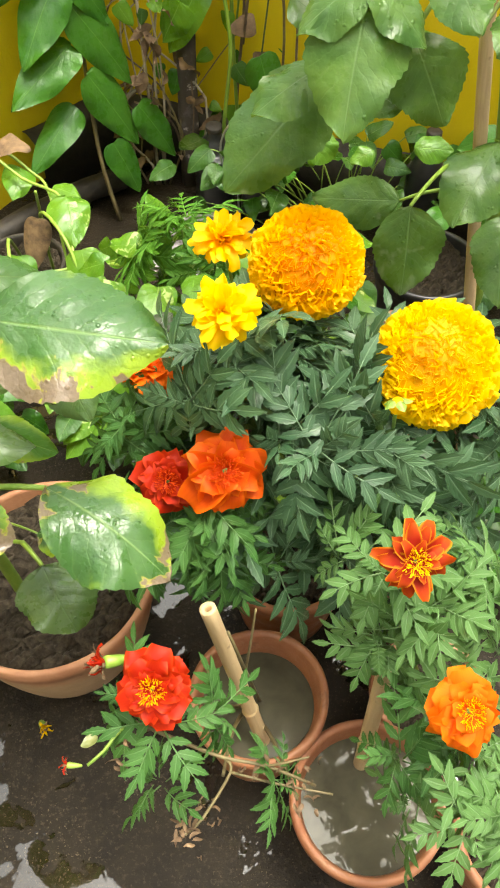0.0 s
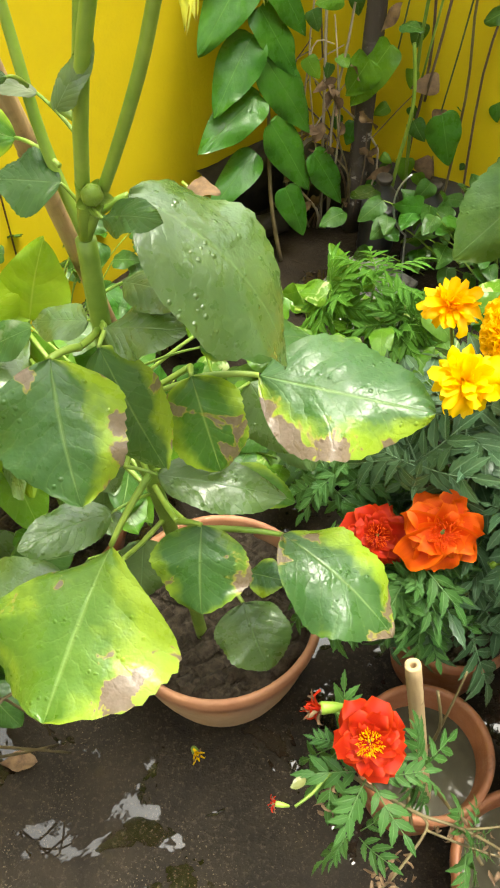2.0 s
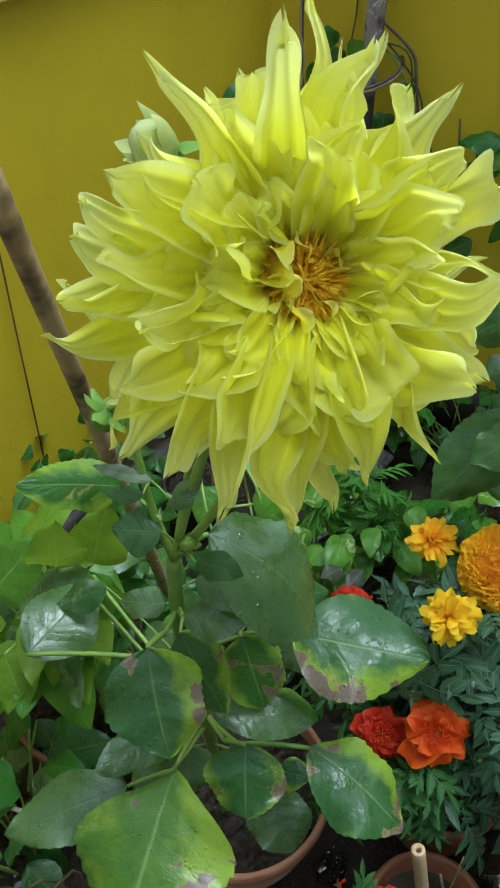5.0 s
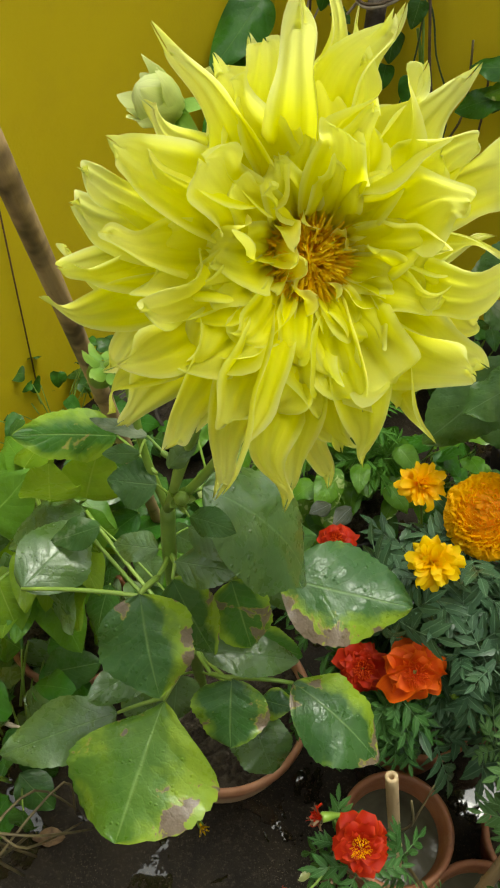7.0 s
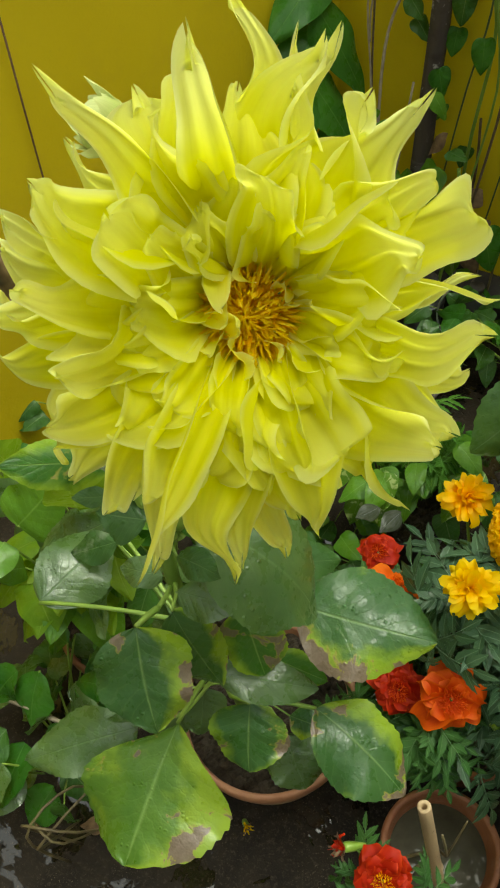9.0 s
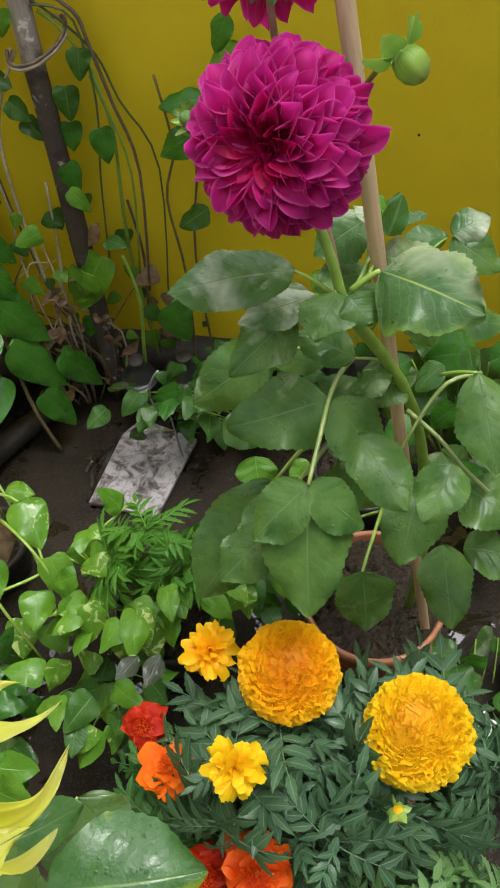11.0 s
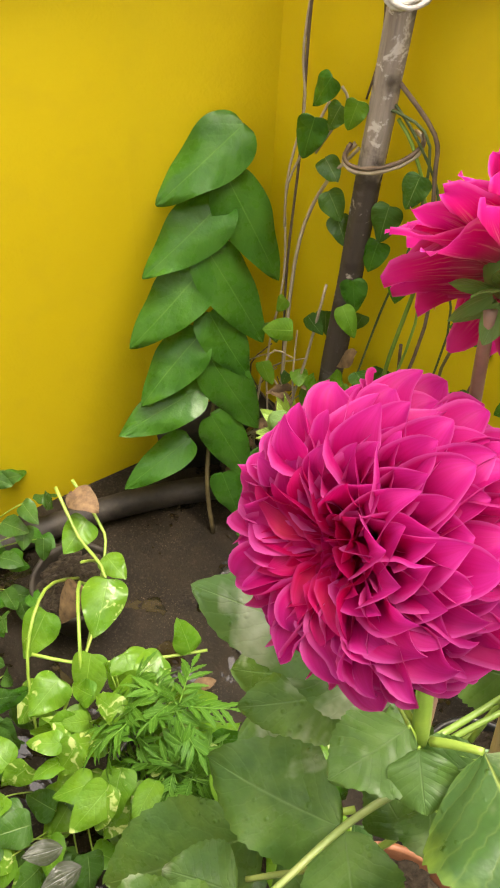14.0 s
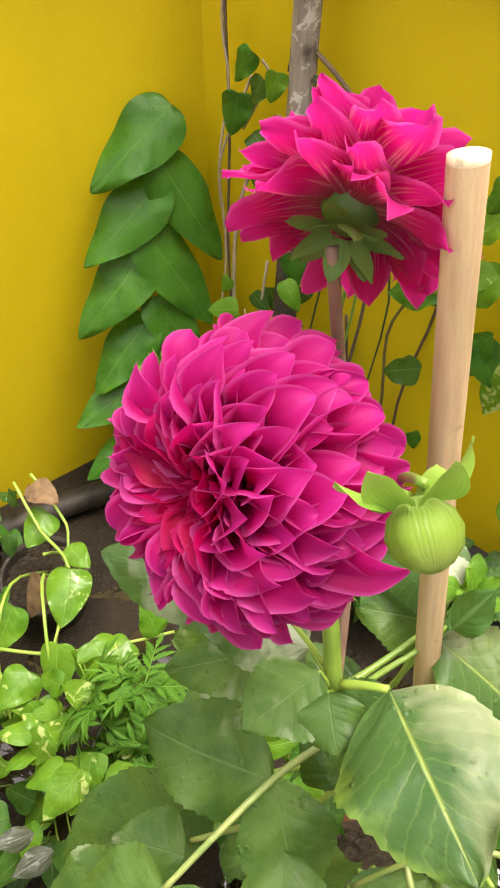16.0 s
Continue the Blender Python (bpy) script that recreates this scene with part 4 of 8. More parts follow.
pot((0.340, 0.185), 0.090, 0.165, 0.026, CLAY, "terracotta pot at the edge of the group", "soil", 0.03)
pot((0.250, 0.370), 0.080, 0.120, 0.022, CLAY, "low brown clay pot behind the water-filled one", "soil", 0.02)
pot((0.200, 0.620), 0.098, 0.190, 0.026, CLAY, "terracotta pot under the tall golden marigold", "soil", 0.03)
pot((0.270, 0.880), 0.130, 0.200, 0.030, CLAY, "terracotta pot of the magenta dahlia, mostly hidden by leaves", "soil", 0.03)
pot((-0.090, 0.950), 0.110, 0.170, 0.026, BLACK, "black plastic pot of young marigolds and pothos", "soil", 0.02)
pot((-0.560, 0.620), 0.120, 0.180, 0.028, CLAY, "brown clay pot of a leafy plant with lime leaves", "soil", 0.03)
pot((0.330, 1.160), 0.100, 0.170, 0.026, BLACK, "black plastic pot behind the magenta dahlia", "soil", 0.03)
pot((-0.440, 1.190), 0.085, 0.130, 0.022, LOG, "mud-stained small pot beside the puddle", "soil", 0.03)

def bottle(at, r, h, tilt, label):
    """A dark plastic bottle: ribbed body, shoulder, neck and cap."""
    ob = thing("plastic_bottle", (at[0], at[1], 0), label, "bottle", "dark bottles at the wall")
    m = Matrix.Translation((at[0], at[1], 0.002)) @ Euler((radians(tilt[0]), radians(tilt[1]), 0)).to_matrix().to_4x4()
    prof = [(0.0, 0.006), (r * 0.7, 0.0), (r * 0.95, 0.006)]
    prof += [(r * (1.0 - 0.035 * (k % 2)), 0.015 + 0.62 * h * k / 11) for k in range(12)]
    prof += [(r * 0.97, h * 0.68), (r * 0.80, h * 0.77), (r * 0.52, h * 0.85), (r * 0.36, h * 0.89), (r * 0.34, h * 0.95), (0.0, h * 0.95)]
    v, f = lathe(prof, 28, wob=0.012)
    body = put("body", mesh_ob("body", v, f, BLACK), ob, m)
    v, f = lathe([(0.0, h * 0.945), (r * 0.41, h * 0.945), (r * 0.42, h * 0.955), (r * 0.42, h * 0.995), (r * 0.38, h), (0.0, h)], 20)
    put("cap", mesh_ob("cap", v, f, LOG), body, m)
    return ob


for at, r, h, tilt in (((-0.085, 1.535), 0.042, 0.20, (2, 1)), ((0.015, 1.500), 0.040, 0.21, (-1, 2)), ((0.345, 1.400), 0.036, 0.28, (0, 1))):
    bottle(at, r, h, tilt, "dark plastic bottle standing in the shade at the wall foot")

# ---------------------------------------------------------------- flowers
def bloom_pose(center, axis):
    """z along the flower's axis."""
    z = Vector(axis).normalized()
    x = Vector((1, 0, 0)) - z * z.x
    x.normalize()
    m = Matrix((x, z.cross(x), z)).transposed().to_4x4()
    m.translation = Vector(center)
    return m


def dahlia_bloom(parent, center, axis, mat, core_mat, seed, rows, label, name="flower_head", spread=0.07, end=1.0, wiggle=0.0, nu=10, nv=4):
    """A double dahlia head. Each row: count, attach radius, attach height, length, width, rise (degrees), curl, cup, tip, wave, twist."""
    rng = np.random.default_rng(seed)
    m = bloom_pose(center, axis)
    bm = bmesh.new()
    bmesh.ops.create_uvsphere(bm, u_segments=16, v_segments=10, radius=0.014)
    head = part(name, bm, core_mat, parent, label, m, True)
    k = 0
    for count, ar, ah, length, width, rise, curl, cup, tip, wave, twist in rows:
        start = rng.random() * 6.28
        for i in range(count):
            a = start + 6.2832 * (i + 0.35 * rng.normal() * 0.5) / count
            ln = length * (1 + spread * rng.normal())
            v, f, uv = petal(ln, width * (1 + 0.10 * rng.normal()), radians(rise + 6 * rng.normal()), curl * (1 + 0.35 * rng.normal()), cup * (1 + 0.3 * rng.normal()), tip, rng, wave, twist * rng.normal(), nu, nv, 0.75, end, wiggle)
            rm = Matrix.Rotation(a, 4, "Z") @ Matrix.Translation((ar, 0, ah + 0.001 * rng.normal())) @ Matrix.Rotation(0.12 * rng.normal(), 4, "X")
            put("petal", mesh_ob("petal", v, f, mat, uv), head, m @ rm)
            k += 1
    return head


def curl_florets(head, m, mat, n, r, h, seed, length=0.012, slim=0.22):
    """The tuft of small curled florets in the middle of a flower, as one mesh."""
    rng = np.random.default_rng(seed)
    V, F, U = [], [], []
    for i in range(n):
        a, q = rng.random() * 6.283, r * math.sqrt(rng.random())
        v, f, uv = petal(length * (0.7 + 0.6 * rng.random()), length * slim, radians(70 + 20 * rng.normal()), 1.2 * rng.normal(), 0.6, 0.6, rng, 0.1, rng.normal(), 5, 2)
        t = m @ Matrix.Rotation(a, 4, "Z") @ Matrix.Translation((q, 0, h))
        o = len(V)
        V += [t @ Vector(p) for p in v]
        F += [tuple(o + j for j in p) for p in f]
        U += uv
    tagged(put("disc_tuft", mesh_ob("disc_tuft", V, F, mat, U), head), "tuft of small amber florets", kind="stuff")


def pompon(parent, center, axis, r, h, mat, seed, n=260, label="", name="flower_head"):
    """A double African marigold: a dome of ruffled petals as one flower."""
    rng = np.random.default_rng(seed)
    m = bloom_pose(center, axis)
    V, F, U = [], [], []
    for i in range(n):
        t = (i + 0.5) / n
        a = i * 2.39996
        pol = math.acos(1 - 1.42 * t)                    # from the crown to a little under the equator
        pol += 0.03 * rng.normal()
        d = Vector((math.sin(pol) * math.cos(a), math.sin(pol) * math.sin(a), math.cos(pol)))
        lift = 1 + 0.04 * rng.normal()
        tipp = Vector((d.x * r, d.y * r, d.z * h)) * lift
        size = r * (0.105 + 0.085 * math.sin(pol)) * (0.85 + 0.35 * rng.random())
        root = tipp - d * size * 2.2
        side = Vector((-math.sin(a), math.cos(a), 0.25 * rng.normal()))
        side = (side - d * side.dot(d)).normalized()
        bend = d.cross(side) * (-1)
        o = len(V)
        nu, nv = 4, 8
        ph = rng.random() * 6.28
        out = Vector((0, 0, -0.45 * math.sin(pol)))
        for iu in range(nu + 1):
            u = iu / nu
            for iv in range(nv + 1):
                s = 2 * iv / nv - 1
                w = size * (0.35 + 0.65 * u) * 0.95
                ruf = 0.42 * size * math.sin(4.2 * s + ph) * u + 0.2 * size * math.sin(8 * s + ph * 2) * u * u
                p = root + d * (size * 2.2 * u * (1 - 0.10 * s * s + 0.03 * rng.normal() * (iu == nu))) + side * (s * w) + bend * (ruf - 0.30 * size * u * u) + out * size * u * u
                V.append(m @ p)
                U.append((u * 0.9 + 0.1 * rng.random(), iv / nv))
        F += grid_faces(nu, nv, o)
    head = put(name, mesh_ob(name, V, F, mat, U), parent, None, label)
    bm = bmesh.new()
    bmesh.ops.create_cone(bm, cap_ends=True, segments=12, radius1=0.006, radius2=r * 0.42, depth=h * 0.8, matrix=Matrix.Translation((0, 0, -h * 0.62)))
    part("calyx", bm, SEPAL, head, "", m, True)
    bm = bmesh.new()
    bmesh.ops.create_uvsphere(bm, u_segments=20, v_segments=12, radius=1.0, matrix=Matrix.Diagonal((r * 0.93, r * 0.93, h * 0.92, 1)))
    part("receptacle", bm, mat, head, "", m, True)
    return head


def french(parent, center, axis, r, mat, tuft, seed, rows=((11, 1.0, -6), (13, 0.86, 6), (13, 0.70, 20), (12, 0.54, 36)), label="", star=False):
    """A French marigold: rings of broad crinkled petals round a yellow tuft."""
    rng = np.random.default_rng(seed)
    m = bloom_pose(center, axis)
    bm = bmesh.new()
    bmesh.ops.create_cone(bm, cap_ends=True, segments=10, radius1=r * 0.12, radius2=r * 0.24, depth=r * 0.7, matrix=Matrix.Translation((0, 0, -r * 0.32)))
    head = part("flower_head", bm, SEPAL, parent, label, m, True)
    for count, k, rise in rows:
        st = rng.random() * 6.28
        for i in range(count):
            a = st + 6.2832 * (i + 0.15 * rng.normal()) / count
            L = r * k * (1 + 0.08 * rng.normal())
            W = L * (0.46 if star else 0.80)
            v, f, uv = petal(L, W, radians(rise + 7 * rng.normal()), 0.75 + 0.4 * rng.normal(), 0.35 * rng.normal(), 0.6 if star else 0.42, rng, 0.15, 0.25 * rng.normal(), 10, 8, 0.95 if not star else 0.8, 0.91 if not star else 0.94)
            put("petal", mesh_ob("petal", v, f, mat, uv), head, m @ Matrix.Rotation(a, 4, "Z") @ Matrix.Translation((r * 0.05, 0, 0.001 * rng.normal())))
    curl_florets(head, m, tuft, 150, r * 0.34, r * 0.30, seed + 5, r * 0.13)
    return head


def ragged(parent, center, axis, r, mat, seed, label, n=64):
    """A half-open marigold: a loose dome of separate frilled petals."""
    rng = np.random.default_rng(seed)
    m = bloom_pose(center, axis)
    bm = bmesh.new()
    bmesh.ops.create_cone(bm, cap_ends=True, segments=10, radius1=r * 0.16, radius2=r * 0.32, depth=r * 0.8, matrix=Matrix.Translation((0, 0, -r * 0.38)))
    head = part("flower_head", bm, SEPAL, parent, label, m, True)
    for i in range(n):
        t = (i + 0.5) / n
        L = r * (0.50 + 0.55 * t ** 0.7) * (1 + 0.13 * rng.normal())
        v, f, uv = petal(L, L * (0.36 + 0.08 * rng.random()), radians(84 - 84 * t ** 0.8 + 9 * rng.normal()), 0.5 + 0.5 * rng.normal(), 0.7 * rng.normal(), 0.6, rng, 0.16, 0.5 * rng.normal(), 6, 4, 0.95, 0.72)
        put("petal", mesh_ob("petal", v, f, mat, uv), head, m @ Matrix.Rotation(i * 2.39996, 4, "Z") @ Matrix.Translation((r * 0.12 * t, 0, 0.002 * rng.normal())))
    return head


def bud(parent, center, axis, r, mat, sepals, seed, label="", spread=1.0, long=1.25, lift=30, sepal_mat=None, broad=1.2, lobes=0.05):
    """A closed dahlia bud with reflexed sepals."""
    rng = np.random.default_rng(seed)
    m = bloom_pose(center, axis)
    prof = [(0.0, -r), (0.45 * r, -0.9 * r), (0.85 * r, -0.5 * r), (1.0 * r, 0.0), (0.9 * r, 0.5 * r), (0.55 * r, 0.92 * r), (0.18 * r, 1.1 * r), (0.0, 1.12 * r)]
    v, f = lathe(prof, 20)
    v = [(x * (1 + lobes * math.cos(6 * math.atan2(y, x))), y * (1 + lobes * math.cos(6 * math.atan2(y, x))), z) for x, y, z in v]
    uv = [((z / r + 1) / 2, 0.5 + 0.5 * math.sin(3 * math.atan2(y, x))) for x, y, z in v]
    b = put("bud", mesh_ob("bud", v, f, mat, uv), parent, m, label)
    for i in range(sepals):
        a = 6.2832 * (i + 0.2 * rng.normal() * 0.5) / sepals
        v, f, uv = petal(r * long * (0.9 + 0.3 * rng.random()), r * broad, radians(lift + 8 * rng.normal()), 0.9 * spread - 0.9, 0.5, 0.75, rng, 0.06)
        put("sepal", mesh_ob("sepal", v, f, sepal_mat or BUD, uv), b, m @ Matrix.Rotation(a, 4, "Z") @ Matrix.Translation((r * 0.62, 0, -r * 0.86)))
    return b


def cane(at, to, r, material, label, name="cane", hollow=True, nodes=2, flat=1.0, category="stake"):
    """A round garden cane with nodes and an open, thick-walled top."""
    a, b = Vector(at), Vector(to)
    d = (b - a)
    L = d.length
    prof = [(r * 1.06, 0.0)]
    for k in range(1, 25):
        u = k / 24
        bump = sum(0.10 * math.exp(-((u - (n + 0.6) / (nodes + 0.4)) * L / 0.006) ** 2) for n in range(nodes))
        prof.append((r * (1.06 - 0.06 * u + bump), L * u))
    if hollow:
        prof += [(r * 0.9, L + 0.0012), (r * 0.45, L + 0.0008), (r * 0.40, L - 0.004), (r * 0.38, L - 0.03), (0.0, L - 0.03)]
    else:
        prof += [(r * 0.97, L + 0.0006), (r * 0.5, L + 0.0016), (0.0, L + 0.0010)]
    v, f = lathe(prof, 20, wob=0.015)
    v = [(x, y * flat, z) for x, y, z in v]
    ob = put(name, mesh_ob(name, v, f, material), None, bloom_pose(a, d))
    if not hollow:
        v, f = lathe([(r * 1.0, L - 0.0015), (r * 1.005, L + 0.0012), (r * 0.5, L + 0.0024), (0.0, L + 0.0018)], 20, wob=0.015)
        v = [(x, y * flat, z + 0.09 * x) for x, y, z in v]
        put("cut_end", mesh_ob("cut_end", v, f, CUT), ob, bloom_pose(a, d), "fresh pale sawn end")
    for n in range(nodes):
        z = L * (n + 0.6) / (nodes + 0.4)
        v, f = lathe([(r * 0.9, z - 0.006), (r * 1.12, z - 0.0035), (r * 1.22, z), (r * 1.12, z + 0.0035), (r * 0.9, z + 0.006)], 20, wob=0.02)
        put("node_ring", mesh_ob("node_ring", v, f, material), ob, bloom_pose(a, d))
    return tagged(ob, label, category)


# ---------------------------------------------------------------- yellow dahlia
dahlia = thing("yellow_dahlia_plant", (-0.290, 0.460, 0.155), "tall dahlia with one huge lemon-yellow bloom and scorched leaves", "flower")
NODE = (-0.318, 0.412, 0.905)
stem("stem", [(-0.290, 0.460, 0.150), (-0.305, 0.450, 0.45), (-0.318, 0.420, 0.70), (-0.320, 0.412, 0.82), NODE], 0.0085, 0.0072, STALK, dahlia, "thick ribbed green stem")
stem("stem", [NODE, (-0.292, 0.388, 1.03), (-0.262, 0.400, 1.13), (-0.220, 0.420, 1.208)], 0.0046, 0.0042, STALK_PALE, dahlia)
stem("stem", [NODE, (-0.335, 0.420, 0.97), (-0.345, 0.432, 1.03), (-0.350, 0.437, 1.066), (-0.357, 0.438, 1.070), (-0.364, 0.438, 1.064)], 0.0040, 0.0028, STALK_PALE, dahlia)
stem("stem", [NODE, (-0.302, 0.398, 1.00), (-0.287, 0.418, 1.11), (-0.292, 0.470, 1.20), (-0.310, 0.502, 1.244)], 0.0034, 0.0028, STALK_PALE, dahlia)
bud(dahlia, (-0.369, 0.437, 1.054), (-0.55, -0.25, -0.75), 0.0115, BUDSKIN, 7, 15, "nodding lime-green bud with curled sepals", 1.3, 1.5, 8, BUDLEAF)
stem("stem", [NODE, (-0.275, 0.395, 1.00), (-0.250, 0.395, 1.07), (-0.222, 0.412, 1.19)], 0.0042, 0.0038, STALK_PALE, dahlia)
YC, YAX = (-0.216, 0.396, 1.226), Vector((0.10, -0.83, 0.55)).normalized()
ym = bloom_pose(YC, YAX)
rng = np.random.default_rng(11)
bm = bmesh.new()
bmesh.ops.create_uvsphere(bm, u_segments=16, v_segments=10, radius=0.016)
yhead = part("flower_head", bm, YELLOW_CORE, dahlia, "dinner-plate lemon-yellow bloom with twisted petals", ym, True)


def yellow_petal(base, tip, width, **bends):
    v, f, uv = ribbon(base, tip, YAX, width, rng, **bends)
    m = Matrix.Translation(Vector(base))
    put("petal", mesh_ob("petal", [q - Vector(base) for q in v], f, YELLOW, uv), yhead, m)


def round_disc(tip, radius, height):
    """The root of a petal on the rim of the disc, on the side of its tip."""
    q = Vector(tip) - Vector(YC)
    q = q - YAX * q.dot(YAX)
    return Vector(YC) + q.normalized() * radius + YAX * height


# long outer petals: tip, width, rise, hook, neck, fold, twist
for tip, w, rise, hook, neck, fold, tw in (
    ((-0.207, 0.433, 1.369), 0.044, 0.25, -0.3, 0.30, 0.7, 0.5), ((-0.232, 0.400, 1.366), 0.046, 0.45, 0.5, 0.62, 1.0, 0.2), ((-0.189, 0.452, 1.344), 0.044, 0.10, 0.1, 0.40, 0.3, -0.5),
    ((-0.200, 0.455, 1.340), 0.036, 0.15, 0.4, 0.30, 0.4, 0.5), ((-0.142, 0.443, 1.320), 0.043, 0.30, 0.2, 0.55, 0.6, -0.4), ((-0.129, 0.451, 1.242), 0.040, 0.35, 0.9, 0.40, 0.4, 0.8),
    ((-0.160, 0.420, 1.285), 0.036, 0.45, 0.5, 0.45, 0.5, 0.2), ((-0.089, 0.437, 1.220), 0.040, 0.35, 0.2, 0.28, 0.5, 0.9), ((-0.103, 0.444, 1.203), 0.034, 0.05, -0.9, 0.38, 0.3, 0.6),
    ((-0.095, 0.414, 1.158), 0.038, 0.35, 0.5, 0.30, 0.5, -0.7), ((-0.101, 0.388, 1.164), 0.040, 0.50, 0.4, 0.45, 0.4, 0.3), ((-0.125, 0.332, 1.138), 0.042, 0.60, 0.5, 0.32, 0.5, 0.7),
    ((-0.130, 0.372, 1.150), 0.038, 0.35, 0.3, 0.40, 0.3, -0.3), ((-0.161, 0.309, 1.144), 0.045, 0.75, 0.6, 0.34, 0.7, 0.6), ((-0.178, 0.335, 1.130), 0.040, 0.50, 0.4, 0.50, 0.3, 0.2),
    ((-0.196, 0.320, 1.111), 0.044, 0.45, 0.3, 0.55, 0.3, -0.2), ((-0.212, 0.300, 1.118), 0.042, 0.55, 0.3, 0.50, 0.4, 0.3), ((-0.234, 0.285, 1.126), 0.046, 0.70, 0.4, 0.48, 0.5, 0.2),
    ((-0.246, 0.256, 1.186), 0.028, 1.05, 1.0, 0.30, 0.9, -0.9), ((-0.262, 0.292, 1.134), 0.042, 0.55, 0.3, 0.55, 0.3, 0.2), ((-0.292, 0.310, 1.140), 0.044, 0.60, 0.3, 0.55, 0.4, -0.3),
    ((-0.328, 0.335, 1.124), 0.043, 0.50, 0.3, 0.50, 0.4, 0.3), ((-0.352, 0.352, 1.132), 0.042, 0.40, 0.4, 0.22, 0.5, 0.8), ((-0.338, 0.362, 1.160), 0.044, 0.45, 0.2, 0.65, 0.2, 0.0),
    ((-0.380, 0.385, 1.160), 0.040, 0.40, 0.4, 0.18, 0.5, 0.5), ((-0.362, 0.395, 1.180), 0.044, 0.40, 0.5, 0.70, 0.3, -0.2), ((-0.368, 0.400, 1.196), 0.042, 0.45, 0.5, 0.45, 0.4, 0.3),
    ((-0.358, 0.405, 1.228), 0.046, 0.45, 0.5, 0.75, 0.2, 0.2), ((-0.350, 0.410, 1.256), 0.045, 0.40, 0.6, 0.70, 0.3, -0.3), ((-0.335, 0.420, 1.268), 0.042, 0.30, 0.5, 0.45, 0.4, 0.4),
    ((-0.318, 0.425, 1.285), 0.042, 0.35, 0.5, 0.60, 0.4, -0.2), ((-0.289, 0.398, 1.350), 0.038, 0.55, 0.3, 0.50, 0.9, 0.6), ((-0.283, 0.440, 1.310), 0.040, 0.20, 0.4, 0.50, 0.4, 0.2),
    ((-0.255, 0.450, 1.325), 0.040, 0.20, 0.3, 0.50, 0.4, -0.3),
):
    yellow_petal(round_disc(tip, 0.016, -0.014 + 0.006 * rng.random()), tip, w * 0.93, rise=rise, hook=hook * 1.2, neck=neck * 0.86, frill=0.9, fold=fold * 1.2, twist=tw * 1.4, wave=0.42, lip=0.10 * max(-1.0, min(1.0, rng.normal())), sway=0.07, claw=0.09 * rng.normal(), point=0.06 * rng.random(), pleat=0.13, nu=26, nv=16)
# shorter inner rings: count, reach, height of the tips, width, rise, hook, neck, root height
for count, reach, high, wd, rise, hook, neck, root in (
    (14, 0.110, 0.018, 0.044, 0.60, 0.8, 0.50, -0.006), (14, 0.096, 0.029, 0.043, 0.85, 1.0, 0.50, -0.001), (13, 0.081, 0.036, 0.039, 1.05, 1.2, 0.55, 0.002),
    (12, 0.067, 0.038, 0.034, 1.20, 1.4, 0.55, 0.004), (10, 0.053, 0.035, 0.029, 1.30, 1.5, 0.55, 0.006), (7, 0.042, 0.030, 0.022, 1.40, 1.5, 0.55, 0.006),
):
    st = rng.random() * 6.28
    for i in range(count):
        a = st + 6.2832 * (i + 0.2 * rng.normal()) / count
        r = reach * (1 + 0.09 * max(-1.6, min(1.6, rng.normal())))
        tip = ym @ Vector((r * math.cos(a), r * math.sin(a), high + 0.007 * rng.normal()))
        tip.z -= (0.10 if math.sin(a) < 0.3 else 0.0) * r
        yellow_petal(round_disc(tip, 0.021, root), tip, wd * (1 + 0.12 * rng.normal()), rise=rise + 0.1 * rng.normal(), hook=hook + 0.3 * rng.normal(), neck=max(0.25, neck + 0.10 + 0.17 * rng.normal()), frill=0.8,
                     fold=(1.0 if rng.random() < 0.4 else 0.2) + 0.25 * rng.normal(), twist=0.75 * rng.normal(), wave=0.46, nu=20, nv=16, pleat=0.13, lip=0.16 * max(-1.2, min(1.2, rng.normal())), sway=0.08, claw=0.09 * rng.normal(), point=0.10 * rng.random())
# incurved petals curling over the disc
for a, r, tr, high, wd, hk in ((3.5, 0.019, 0.003, 0.040, 0.020, -1.6), (3.0, 0.022, 0.008, 0.043, 0.022, -1.2), (4.1, 0.020, 0.010, 0.034, 0.020, -1.5), (2.4, 0.021, 0.012, 0.044, 0.018, 0.9), (4.8, 0.022, 0.020, 0.036, 0.024, 1.2),
                               (5.5, 0.022, 0.024, 0.030, 0.018, 1.5), (0.1, 0.021, 0.023, 0.026, 0.014, -1.3), (0.6, 0.022, 0.026, 0.028, 0.015, 1.4), (1.7, 0.021, 0.022, 0.034, 0.018, 1.0), (3.8, 0.021, 0.026, 0.034, 0.020, 1.2)):
    base = ym @ Vector((r * math.cos(a), r * math.sin(a), 0.008))
    tip = ym @ Vector((tr * math.cos(a + 0.2), tr * math.sin(a + 0.2), high))
    yellow_petal(base, tip, wd, rise=2.0 if tr < r else 1.2, hook=hk, neck=0.6, fold=0.8, twist=0.5 * rng.normal(), wave=0.2, nu=18, nv=10)
curl_florets(yhead, ym, YELLOW_CORE, 620, 0.0205, 0.014, 3, 0.015, 0.13)
